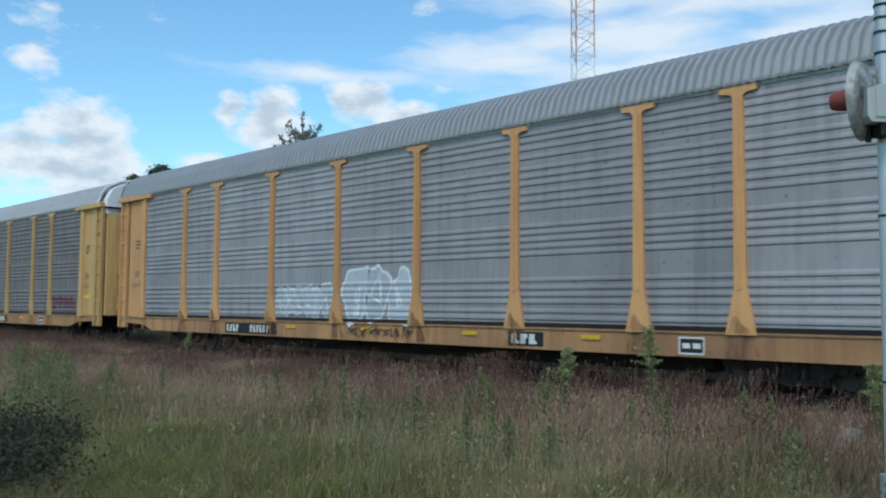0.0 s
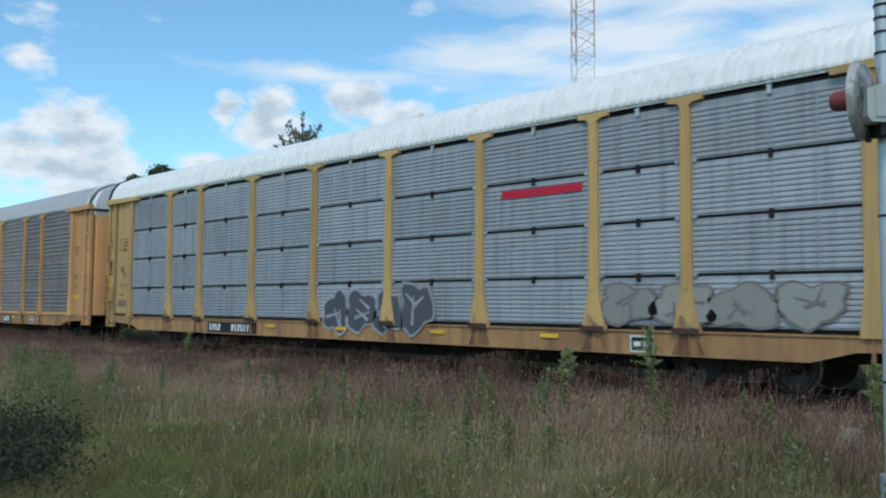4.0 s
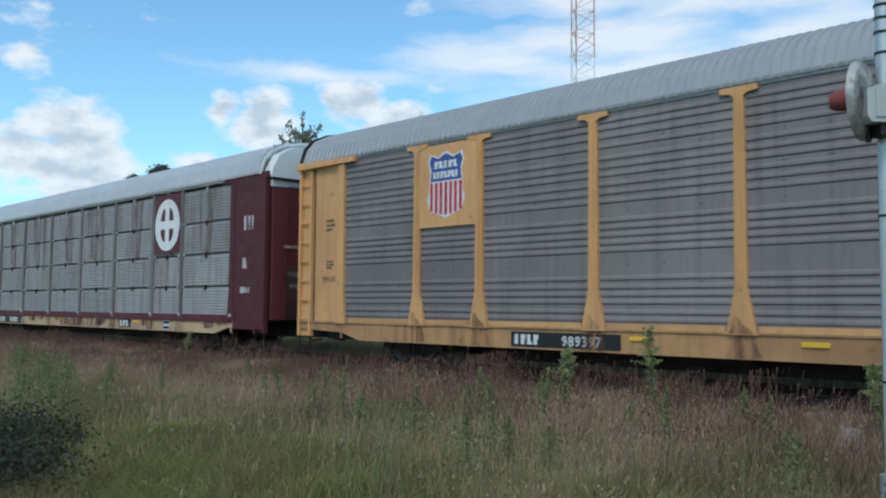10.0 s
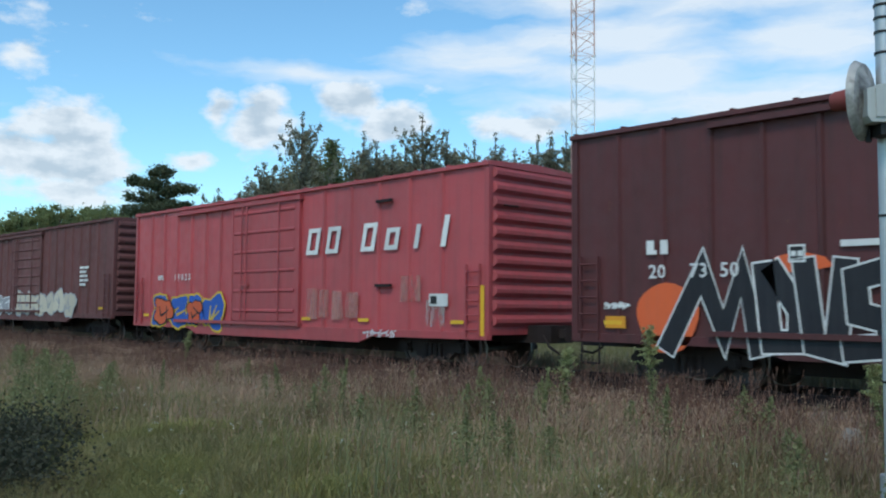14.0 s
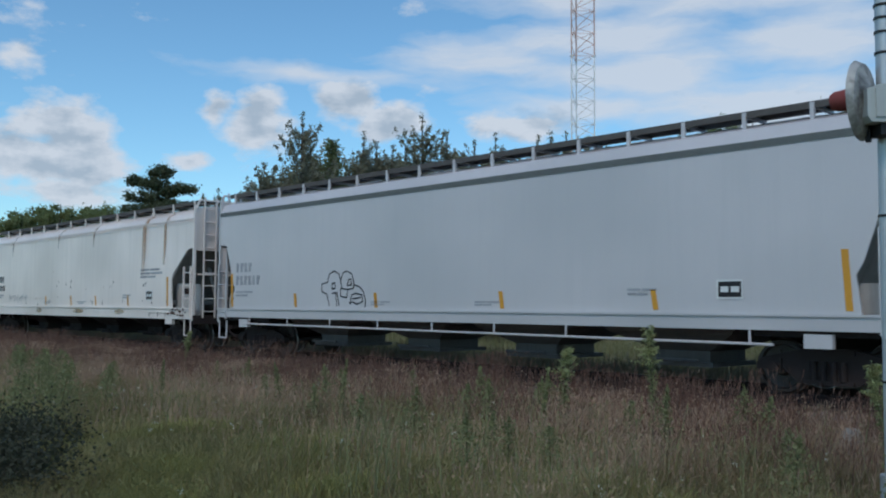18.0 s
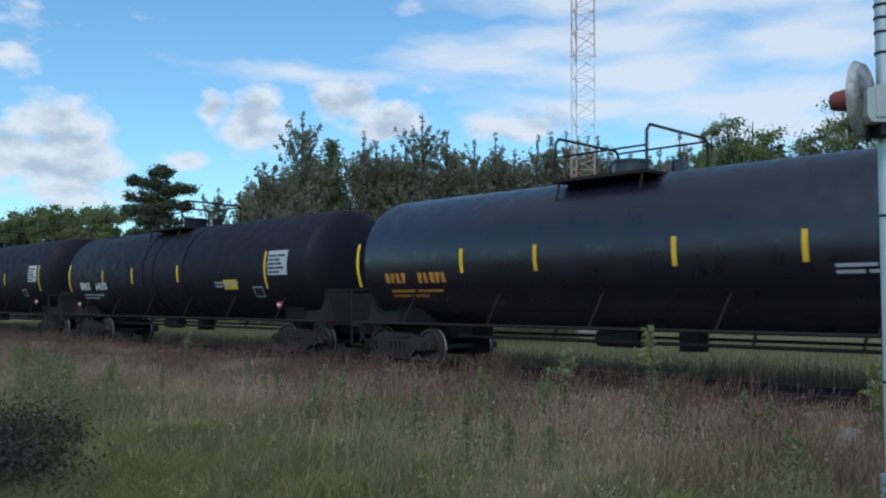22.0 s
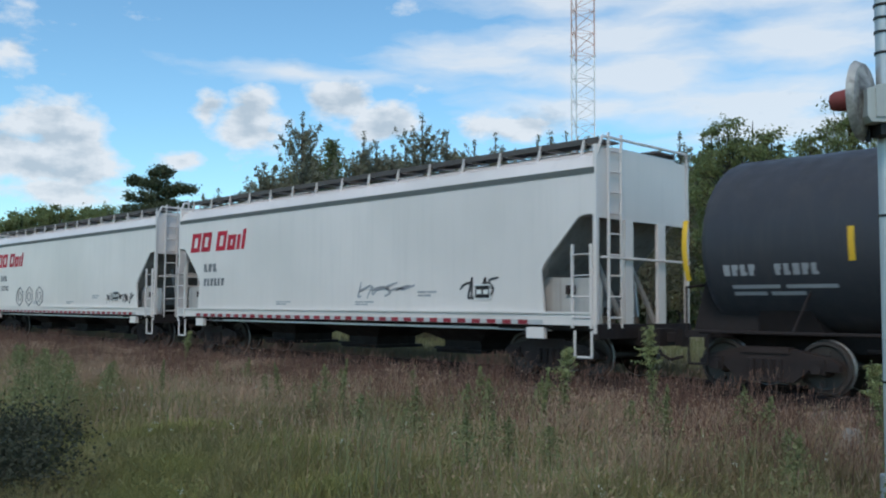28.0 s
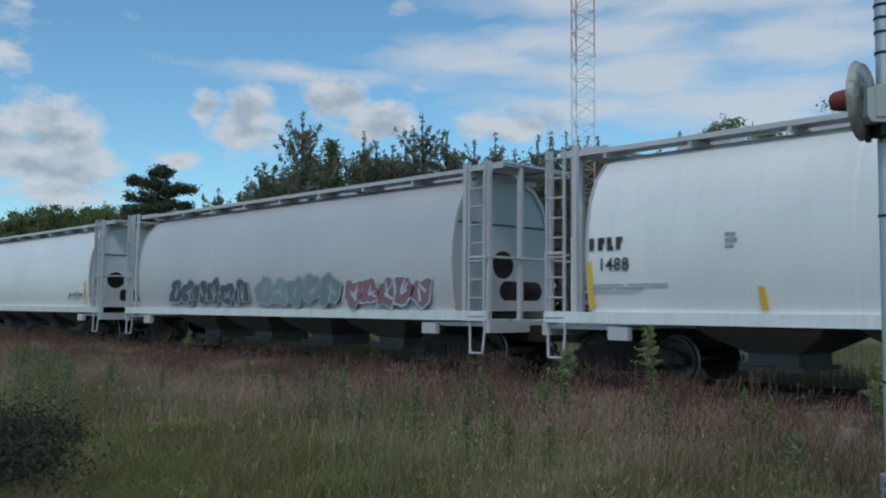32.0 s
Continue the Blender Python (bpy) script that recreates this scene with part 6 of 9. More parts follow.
# -- boxcars --
def boxcar(spec):
    half, body, h, base = spec["half"], spec["body"], spec["top"], spec["base"]
    col = spec["paint"]
    car = thing("boxcar", spec["label"], "railcar", "freight cars of the train")
    part("body_side", Geo().box(-body, body, SILL + 0.03, SILL + 0.07, base, h), col, car)
    part("body_side", Geo().box(-body, body, -SILL - 0.07, -SILL - 0.03, base, h), col, car)
    part("floor", Geo().box(-body, body, SILL + 0.08, -SILL - 0.08, base + 0.2, base + 0.3), IRON, car)
    d0, d1 = spec["door"]
    for x in spec["ribs"]:
        rib = Geo().loft([[(x - 0.06, SILL + 0.03, z), (x - 0.03, SILL - 0.025, z), (x + 0.03, SILL - 0.025, z), (x + 0.06, SILL + 0.03, z)] for z in (base + 0.05, h - 0.1)])
        part("rib", rib, col, car)
    # door: frame, ribbed leaf, lock rods and handle
    door = Geo().box(d0, d1, SILL - 0.045, SILL + 0.02, base + 0.18, h - 0.2)
    leaf = part("door", door, col, car, "sliding plug door with pressed ribs")
    for i in range(spec.get("door_ribs", 9)):
        z = base + 0.45 + (h - base - 0.9) * i / (spec.get("door_ribs", 9) - 1)
        part("door_rib", Geo().loft([[(x, SILL - 0.045, z - 0.05), (x, SILL - 0.075, z - 0.02), (x, SILL - 0.075, z + 0.02), (x, SILL - 0.045, z + 0.05)] for x in (d0 + 0.1, d1 - 0.1)]), col, leaf)
    for x in (d0 + 0.55, d0 + 0.8, d1 - 0.8):
        part("lock_rod", Geo().rod((x, SILL - 0.1, base + 0.2), (x, SILL - 0.1, h - 0.25), 0.02, 6), col, leaf)
    part("handle", Geo().box(d0 + 0.45, d0 + 0.95, SILL - 0.12, SILL - 0.08, base + 1.15, base + 1.20), col, leaf)
    rail = Geo().box(d0 - 3.4, d1 + 0.2, SILL - 0.11, SILL + 0.02, h - 0.24, h - 0.14).box(d0 - 3.4, d1 + 0.2, SILL - 0.12, SILL + 0.02, base + 0.06, base + 0.15)
    part("door_track", rail, col, car)
    for x in (d0 - 0.12, d1 + 0.01):
        part("door_post", Geo().box(x, x + 0.11, SILL - 0.06, SILL + 0.03, base, h - 0.1), col, car)
    sill = Geo().plate([(-body, base + 0.05), (-body, base - 0.1), (-4.5, base - 0.12), (-4.0, base - 0.28), (4.0, base - 0.28), (4.5, base - 0.12), (body, base - 0.1), (body, base + 0.05)], SILL - 0.03, SILL + 0.06)
    part("side_sill", sill, col, car)
    prof = [(-1.60, h - 0.06), (-1.60, h + 0.02), (0, h + 0.10), (1.60, h + 0.02), (1.60, h - 0.06)]
    roof = part("roof", Geo().ext(prof, -body - 0.03, body + 0.03), spec.get("roof", col), car, "low peaked steel roof with seams")
    for i in range(int(2 * body / 1.1) + 1):
        x = -body + 0.05 + i * 1.1
        part("roof_seam", Geo().ext([(-1.6, h + 0.021), (-1.6, h + 0.05), (0, h + 0.13), (1.6, h + 0.05), (1.6, h + 0.021), (0, h + 0.101)], x, x + 0.08), spec.get("roof", col), roof)
    for s in (-1, 1):
        end = Geo().box(*sorted((s * (body - 0.06), s * body)), -1.5, 1.5, base, h)
        n = 11
        wall = part("end_wall", end, col, car, "end wall with deep horizontal corrugations")
        for i in range(n):
            z = base + 0.3 + (h - base - 0.5) * i / (n - 1)
            part("corrugation", Geo().loft([[(s * body, y, z - 0.13), (s * (body + 0.075), y * 0.97, z - 0.04), (s * (body + 0.075), y * 0.97, z + 0.04), (s * body, y, z + 0.13)] for y in (-1.42, 1.42)]), col, wall)
        part("corner_post", Geo().box(*sorted((s * (body - 0.12), s * (body + 0.02))), SILL - 0.01, SILL + 0.08, base - 0.1, h), col, car)
        x = s * (body - 0.42)
        part("ladder", ladder_geo(x - 0.2, x + 0.2, SILL - 0.05, base - 0.05, base + 1.5, 5), col, car)
        part("step", Geo().path([(x - 0.2, SILL, base - 0.05), (x - 0.2, SILL, base - 0.5), (x + 0.2, SILL, base - 0.5), (x + 0.2, SILL, base - 0.05)], 0.022, 5), IRON, car)
        part("brake_wheel" if s < 0 else "grab_iron", Geo().rod((s * (body + 0.1), -0.5, h - 1.3), (s * (body + 0.14), -0.5, h - 1.3), 0.28, 16) if s < 0 else Geo().path([(s * (body + 0.1), -1.2, h - 0.9), (s * (body + 0.14), -0.8, h - 0.9)], 0.02, 5), IRON, car)
    under = Geo().box(-half + 0.4, half - 0.4, -0.35, 0.35, 0.62, base + 0.2)
    for i in range(-3, 4):
        under.box(i * 2 - 0.06, i * 2 + 0.06, -1.4, 1.4, base - 0.1, base + 0.2)
    # low boxes added as dark blocks for the shade under the floor
    under.box(-4.6, 4.6, -0.32, 0.32, 0.26, 0.62).box(-3.9, 3.9, 1.28, 1.40, 0.36, base)
    under.rod((-1.5, -0.7, 0.62), (0.2, -0.7, 0.62), 0.2, 12).box(1.2, 1.9, -1.0, -0.6, 0.5, 0.9)
    part("underframe", under, IRON, car)
    gear(car, half, body - 2.2, body)
    for x in (-body + 0.75, -body + 4.4, 1.6, 4.0, body - 1.1):
        decal("reflector", rect(x, x + 0.4, base + 0.22, base + 0.30), MARK_YELLOW, car, SILL - 0.03)
    return car


# -- covered hoppers --
WALKWAY = paint("walkway_grating", (0.085, 0.078, 0.075), (0.16, 0.14, 0.125), 0.7, amount=0.8, streak=0.3)


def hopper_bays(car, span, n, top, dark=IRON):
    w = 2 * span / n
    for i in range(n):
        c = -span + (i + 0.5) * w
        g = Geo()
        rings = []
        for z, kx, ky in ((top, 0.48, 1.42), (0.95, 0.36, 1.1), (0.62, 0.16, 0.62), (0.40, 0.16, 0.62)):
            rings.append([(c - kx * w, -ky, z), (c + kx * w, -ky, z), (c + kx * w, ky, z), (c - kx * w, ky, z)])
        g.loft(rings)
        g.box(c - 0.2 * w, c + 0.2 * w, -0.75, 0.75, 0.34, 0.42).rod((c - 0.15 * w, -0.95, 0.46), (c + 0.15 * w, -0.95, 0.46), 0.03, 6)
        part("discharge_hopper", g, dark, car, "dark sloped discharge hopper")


def running_board(car, half, z, colour, brackets, col, lean=0.0):
    for s in (-1, 1):
        g = Geo().ext([(s * 0.62, z), (s * 1.27, z), (s * 1.27, z - 0.06), (s * 1.32, z - 0.06), (s * 1.32, z + 0.05), (s * 1.27, z + 0.05), (s * 1.27, z + 0.035), (s * 0.62, z + 0.035)], -half, half)
        part("running_board", g, colour, car, "dark grating walkway along the roof")
    for i in range(brackets):
        x = -half + 0.3 + (2 * half - 0.6) * i / (brackets - 1)
        foot = 0.022 if lean else 0.035
        b = shared("bracket %.2f %.2f" % (z, lean), lambda: Geo().loft([[(-foot + d, -1.34, q), (foot + d, -1.34, q), (foot + d, -1.29, q), (-foot + d, -1.29, q)] for d, q in ((-lean, z - 0.34), (0, z + 0.03))]).box(-0.03, 0.03, -1.32, -0.6, z - 0.05, z))
        part("bracket", b, col, car, at=(x, 0, 0))


def hatch_row(car, half, z, n, col):
    for i in range(n):
        x = -half + 2 * half * (i + 0.5) / n
        part("roof_hatch", shared("hatch %.2f" % z, lambda: Geo().box(-0.55, 0.55, -0.32, 0.32, z, z + 0.14).box(-0.5, 0.5, -0.28, 0.28, z + 0.14, z + 0.18)), col, car, at=(x, 0, 0))


def hopper(spec):
    """A covered hopper with flat or posted sides and cut-away ends."""
    half, body = spec["half"], spec["body"]
    base, eave, top = spec.get("base", 1.30), spec.get("eave", 4.05), spec.get("top", 4.52)
    col = spec["paint"]
    car = thing("covered_hopper", spec["label"], "railcar", "freight cars of the train")
    cx, cz = spec.get("cut_x", 1.35), spec.get("cut_z", 2.0)
    side = [(-body, 3.17), (-body + 0.25, 3.17), (-body + 0.42, 3.12), (-body + cx - 0.12, cz + 0.20), (-body + cx, cz), (-body + cx - 0.10, base - 0.1), (body - cx + 0.10, base - 0.1), (body - cx, cz), (body - cx + 0.12, cz + 0.20), (body - 0.42, 3.12), (body - 0.25, 3.17), (body, 3.17), (body, eave), (-body, eave)]
    if spec.get("posts"):
        cx, cz = 1.55, 2.35
        side = [(-body, 3.45), (-body + 1.55, 2.35), (-body + 1.55, base - 0.25), (body - 1.55, base - 0.25), (body - 1.55, 2.35), (body, 3.45), (body, eave), (-body, eave)]
    part("side_sheet", Geo().plate(side, SILL, SILL + 0.04), col, car)
    part("side_sheet", Geo().plate(side, -SILL - 0.04, -SILL), col, car)
    lift = 0.05 if spec.get("posts") else 0.24
    shoulder = [(SILL, eave), (SILL - 0.01, eave + 0.02), (SILL + 0.10, eave + lift), (SILL + 0.32, top - 0.08), (-1.0, top), (1.0, top), (-SILL - 0.32, top - 0.08), (-SILL - 0.10, eave + lift), (-SILL + 0.01, eave + 0.02), (-SILL, eave), (-SILL - 0.05, eave - 0.05), (SILL + 0.05, eave - 0.05)]
    part("roof", Geo().ext(shoulder, -body, body), spec.get("roof", col), car, "rounded roof edge above the side")
    if spec.get("stripe"):
        part("eave_stripe", Geo().box(-body + 0.02, body - 0.02, SILL - 0.012, SILL, eave - 0.105, eave + 0.01), spec["stripe"], car, "dark stripe below the roof edge")
    for z in spec.get("seams", ()):
        part("seam", Geo().box(-body, body, SILL - 0.018, SILL, z - 0.018, z + 0.018), col, car)
    for x in spec.get("posts", ()):
        rib = shared("hopper_rib %.2f" % eave, lambda: Geo().loft([[(-0.10, SILL, z), (-0.045, SILL - 0.10, z), (0.045, SILL - 0.10, z), (0.10, SILL, z)] for z in (base - 0.25, eave - 0.02)]))
        part("side_post", rib, spec.get("post_paint", col), car, at=(x, 0, 0))
    if not spec.get("posts"):
        sill = Geo().box(-body + 0.05, body - 0.05, SILL - 0.05, SILL + 0.1, spec.get("sill", 0.95), base)
        sill.box(-body + 0.05, body - 0.05, SILL - 0.08, SILL - 0.04, base - 0.03, base + 0.01)
        part("side_sill", sill, col, car, spec.get("sill_label", ""))
    else:
        part("side_sill", Geo().box(-body, body, SILL - 0.02, SILL + 0.08, base - 0.34, base - 0.22), col, car)
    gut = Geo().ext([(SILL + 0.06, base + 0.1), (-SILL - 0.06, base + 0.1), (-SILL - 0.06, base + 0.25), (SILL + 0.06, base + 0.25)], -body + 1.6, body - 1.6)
    # SHADE_GREY holds the shade below the body in its colour
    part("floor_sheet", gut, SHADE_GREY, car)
    for s in (-1, 1):
        bulk = Geo().box(*sorted((s * (body - 0.05), s * (body + 0.006))), SILL + 0.03, -SILL - 0.03, 3.1, top - 0.06)
        part("end_bulkhead", bulk, col, car)
        deep = 3.15 if spec.get("posts") else cx + (cz - 1.2) * (cx - 0.42) / (3.12 - cz)
        knee, high = (0.08, 3.40) if spec.get("posts") else (0.42, 3.14)
        slope = Geo().loft([[(s * (body - 0.06), y, high + 0.08), (s * (body - 0.06), y, high + 0.02), (s * (body - knee), y, high), (s * (body - deep), y, 1.22), (s * (body - deep), y, 1.30), (s * (body - knee), y, high + 0.08)] for y in (SILL + 0.045, -SILL - 0.045)])
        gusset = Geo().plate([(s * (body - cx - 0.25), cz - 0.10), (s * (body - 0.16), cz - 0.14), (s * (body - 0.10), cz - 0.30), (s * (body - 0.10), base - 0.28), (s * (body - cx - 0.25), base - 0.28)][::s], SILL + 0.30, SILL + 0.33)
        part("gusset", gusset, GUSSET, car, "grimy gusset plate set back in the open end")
        part("valve_box", Geo().box(*sorted((s * (body - cx + 0.42), s * (body - cx + 0.62))), SILL + 0.24, SILL + 0.30, cz - 0.45, cz - 0.27), IRON, car)
        # by default the shade of the open end is in the sheet's colour
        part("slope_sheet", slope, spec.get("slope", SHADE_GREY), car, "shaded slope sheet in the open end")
        deck = Geo().box(*sorted((s * (body - 2.6), s * (body + 0.05))), -1.45, 1.45, 0.95, 1.05)
        deck.box(*sorted((s * (body - 0.12), s * (body + 0.06))), -1.55, 1.55, 0.80, 1.08)
        part("end_platform", deck, IRON, car)
        frame_col = spec.get("frame", col)
        for y in (SILL + 0.03, -SILL - 0.03):
            part("end_post", Geo().box(*sorted((s * (body - 0.06), s * (body + 0.02))), y - 0.04, y + 0.04, 0.9, top), frame_col, car)
        for y in (-0.55, 0.55):
            part("centre_post", Geo().box(*sorted((s * (body - 0.04), s * (body + 0.03))), y - 0.13, y + 0.13, 1.0, 3.12), frame_col, car)
        # struts take the same shade-darkened grey
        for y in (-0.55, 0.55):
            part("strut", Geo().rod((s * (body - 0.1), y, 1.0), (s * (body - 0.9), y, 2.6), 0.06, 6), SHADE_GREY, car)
        x = s * (body - 0.30)
        part("ladder", ladder_geo(x - 0.22, x + 0.22, SILL - 0.05, 1.0, 2.6, 4, 0.014), frame_col, car)
        lad = Geo()
        for y in (-1.25, -0.85):
            lad.box(*sorted((s * (body + 0.05), s * (body + 0.09))), y - 0.02, y + 0.02, 1.0, top + 0.25)
        for i in range(9):
            lad.rod((s * (body + 0.07), -1.25, 1.2 + 0.4 * i), (s * (body + 0.07), -0.85, 1.2 + 0.4 * i), 0.018, 5)
        part("end_ladder", lad, frame_col, car)
        hand = Geo().path([(s * (body + 0.06), -1.45, 2.35), (s * (body + 0.10), 1.45, 2.35)], 0.025, 6)
        part("handrail", hand, frame_col, car)
        hand = Geo()
        hand.path([(s * body, -1.52, 4.3), (s * (body + 0.06), -1.42, top + 0.16), (s * (body + 0.06), 1.42, top + 0.16), (s * body, 1.52, 4.3)], 0.03, 6)
        part("handrail", hand, frame_col, car)
        part("step", Geo().path([(x - 0.2, SILL, 0.95), (x - 0.2, SILL, 0.45), (x + 0.2, SILL, 0.45), (x + 0.2, SILL, 0.95)], 0.025, 5), frame_col, car)
        part("jacking_pad", Geo().box(*sorted((s * (body - 1.7), s * (body - 1.25))), SILL - 0.04, SILL + 0.06, 0.78, 1.0), frame_col, car)
        if s < 0:
            valve = Geo().rod((s * (body - 0.45), -0.5, 1.5), (s * (body - 0.45), 0.4, 1.5), 0.2, 12).rod((s * (body + 0.12), -0.2, 2.3), (s * (body + 0.16), -0.2, 2.3), 0.28, 16).box(*sorted((s * (body - 0.8), s * (body - 0.5))), -1.1, -0.7, 1.05, 1.5)
            part("brake_gear", valve, spec.get("frame", col), car, "air reservoir, valve and hand brake")
    for s in (-1, 1):
        part("stub_sill", Geo().box(*sorted((s * (body - 2.9), s * (half - 0.4))), -0.33, 0.33, 0.66, 1.0), IRON, car)
    if spec.get("rust_edge"):
        edge = Geo().loft([[(x, SILL + 0.036, eave + 0.13), (x, SILL + 0.09, eave + 0.25), (x, SILL + 0.20, eave + 0.35), (x, SILL + 0.31, top - 0.068), (x, -1.05, top + 0.006)] for x in (-body + 0.1, body - 0.1)], False, False)
        part("rust_stain", edge, spec["rust_edge"], car, "rust washed down the roof edge")
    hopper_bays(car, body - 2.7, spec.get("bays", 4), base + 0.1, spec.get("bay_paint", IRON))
    hb = body - 0.15
    if spec.get("rail_walk"):
        running_board(car, hb, top + 0.13, WALKWAY, spec.get("brackets", 14), frame_col, spec.get("lean", 0.0))
    hatch_row(car, body - 1.0, top, 6, spec.get("roof", col))
    gear(car, half, body - 1.55, body)
    if spec.get("marks"):
        x = -body + spec.get("mark_dx", 1.0)
        h = 0.26
        marks(car, x, 2.35, h, 4, spec["marks"], SILL - 0.006, name="reporting_mark")
        if spec.get("number"):
            numerals(car, spec["number"], x - 0.05, 1.98, h * 0.95, spec["marks"], SILL - 0.006)
        else:
            marks(car, x, 1.98, h, 6, spec["marks"], SILL - 0.006, name="car_number")
        small_print(car, x, 1.65, 1.0, 0.2, 2, MARK_GREY, SILL - 0.006)
    for x in spec.get("reflectors", ()):
        tall = abs(x) > body - 2.2
        decal("reflector", [(x - 0.05, 1.36), (x + 0.06, 1.36), (x + 0.0, 2.3 if tall else 1.72), (x - 0.11, 2.3 if tall else 1.72)], MARK_AMBER, car, SILL - 0.103 if spec.get("posts") else SILL - 0.006, "yellow reflective strip")
    data_board(car, body - 3.2, 1.55, 0.48, 0.32, SILL - 0.008)
    small_print(car, body - 5.0, 1.62, 0.7, 0.16, 2, MARK_GREY, SILL - 0.006)
    for x in (-2.6, 0.9):
        small_print(car, x, 1.42, 0.8, 0.12, 2, MARK_GREY, SILL - 0.006)
    return car


def slanted_bar(car, x, z, w, h, t, y, material, open_middle=True, slant=0.22):
    """A slanted upright shape, hollow or solid."""
    g = Geo()
    if not open_middle:
        g.plate(rect(x, x + w, z, z + h, slant * h), y - 0.003, y)
    else:
        g.plate(rect(x, x + t, z, z + h, slant * h), y - 0.003, y)
        g.plate(rect(x + w - t, x + w, z, z + h, slant * h), y - 0.003, y)
        for a, b in ((z, z + t * 0.8), (z + h - t * 0.8, z + h)):
            g.plate([(x + t + slant * (a - z), a), (x + w - t + slant * (a - z), a), (x + w - t + slant * (b - z), b), (x + t + slant * (b - z), b)], y - 0.003, y)
    return part("logo_bar", g, material, car, "plain slanted bar")


def rail_wordmark(car, x, z, h, material=MARK_RED, y=SILL - 0.007, k=0.95):
    """Two tall hollow bars, a gap, one tall, one low and two narrow ones."""
    w = h * k
    for at, wide, tall, hollow in ((0, 1, 1, True), (1.16, 1, 1, True), (2.78, 1, 1, True), (3.94, 0.82, 0.76, True), (4.92, 0.30, 0.76, False), (5.40, 0.30, 1, False)):
        slanted_bar(car, x + at * w, z, wide * w, h * tall, 0.31 * w, y, material, hollow)


def round_hopper(spec):
    """A covered hopper with a rounded shell and open framed ends."""
    half, body, shell = spec["half"], spec["body"], spec["shell"]
    col = spec["paint"]
    car = thing("cylindrical_hopper", spec["label"], "railcar", "freight cars of the train")
    sec = [(-1.50, 1.30), (-1.58, 1.75), (-1.62, 2.3), (-1.60, 2.85), (-1.50, 3.4), (-1.30, 3.85), (-1.0, 4.18), (-0.6, 4.36), (-0.3, 4.42)]
    prof = sec + [(-y, z) for y, z in sec[::-1]]
    g = Geo()
    g.ext(prof, -shell, shell)
    part("shell", g, col, car, "smooth bowed side shell", smooth=40)
    seam = Geo()
    for x in (-shell / 3, shell / 3):
        big = [(y * 1.004, z + 0.004) for y, z in sec]
        seam.loft([[(x + d, y, z) for y, z in big] for d in (-0.03, 0.03)], False, False)
    part("weld_seam", seam, col, car)
    part("side_sill", Geo().box(-body, body, -1.60, -1.48, 1.10, 1.31).box(-body, body, 1.48, 1.60, 1.10, 1.31), WHITE, car)
    frame_col = spec.get("frame", CAR_STEEL)
    for s in (-1, 1):
        part("running_board", Geo().ext([(s * 0.47, 4.45), (s * 1.06, 4.45), (s * 1.06, 4.40), (s * 1.12, 4.40), (s * 1.12, 4.49), (s * 0.47, 4.49)], -body, body), frame_col, car, "galvanised grating walkway on the roof")
    for i in range(9):
        x = -shell + 2 * shell * i / 8
        part("bracket", Geo().box(x - 0.03, x + 0.03, -1.1, 1.1, 4.30, 4.445).rod((x, -1.1, 4.40), (x + 0.3, -0.4, 4.58), 0.02, 5), frame_col, car)
    hatch_row(car, shell - 0.5, 4.42, 6, frame_col)
    for s in (-1, 1):
        rim = Geo().loft([[(s * (shell + d), y * k, 1.3 + (z - 1.3) * k) for y, z in prof] for d, k in ((0.0, 1.008), (0.05, 1.008), (0.05, 0.97), (0.0, 0.97))], True, False)
        part("end_rim", rim, frame_col, car)
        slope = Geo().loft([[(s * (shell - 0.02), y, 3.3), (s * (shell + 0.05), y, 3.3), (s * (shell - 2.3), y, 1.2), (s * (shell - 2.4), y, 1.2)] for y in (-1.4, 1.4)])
        # sheet coloured as dark as the shade behind the rim
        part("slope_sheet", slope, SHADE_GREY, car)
        plat = Geo().box(*sorted((s * (shell - 0.6), s * (body + 0.04))), -1.5, 1.5, 0.98, 1.06).box(*sorted((s * (body - 0.08), s * (body + 0.08))), -1.55, 1.55, 0.85, 1.1)
        part("end_platform", plat, frame_col, car)
        for y in (-1.46, -0.5, 0.5, 1.46):
            part("end_post", Geo().box(*sorted((s * (body - 0.10), s * (body + 0.0))), y - 0.045, y + 0.045, 1.05, 4.5), frame_col, car)
        part("corner_post", Geo().box(*sorted((s * (shell + 0.32), s * (shell + 0.42))), -1.56, -1.48, 1.05, 4.5), frame_col, car)
        x = s * (body - 0.28)
        part("ladder", ladder_geo(x - 0.22, x + 0.22, -1.58, 1.0, 4.5, 9), frame_col, car)
        part("handrail", Geo().path([(s * body, -1.5, 2.45), (s * body, 1.5, 2.45)], 0.03, 6), frame_col, car)
        part("handrail", Geo().path([(s * (body - 0.5), -1.56, 2.45), (s * body, -1.56, 2.45)], 0.03, 6), frame_col, car)
        part("end_walkway", Geo().box(*sorted((s * shell, s * (body + 0.02))), -1.1, 1.1, 4.50, 4.54), frame_col, car)
        part("step", Geo().path([(x - 0.22, -1.55, 1.0), (x - 0.16, -1.6, 0.42), (x + 0.2, -1.6, 0.42), (x + 0.22, -1.55, 1.0)], 0.025, 5), frame_col, car)
        part("jacking_pad", Geo().box(*sorted((s * (shell - 0.9), s * (shell - 0.45))), -1.62, -1.5, 0.80, 1.04), frame_col, car)
        if s > 0:
            br = Geo().rod((s * (body - 0.35), -0.6, 1.75), (s * (body - 0.35), 0.3, 1.75), 0.22, 12).rod((s * (body - 0.1), -0.95, 2.3), (s * (body - 0.14), -0.95, 2.3), 0.3, 16)
            part("brake_gear", br, IRON, car)
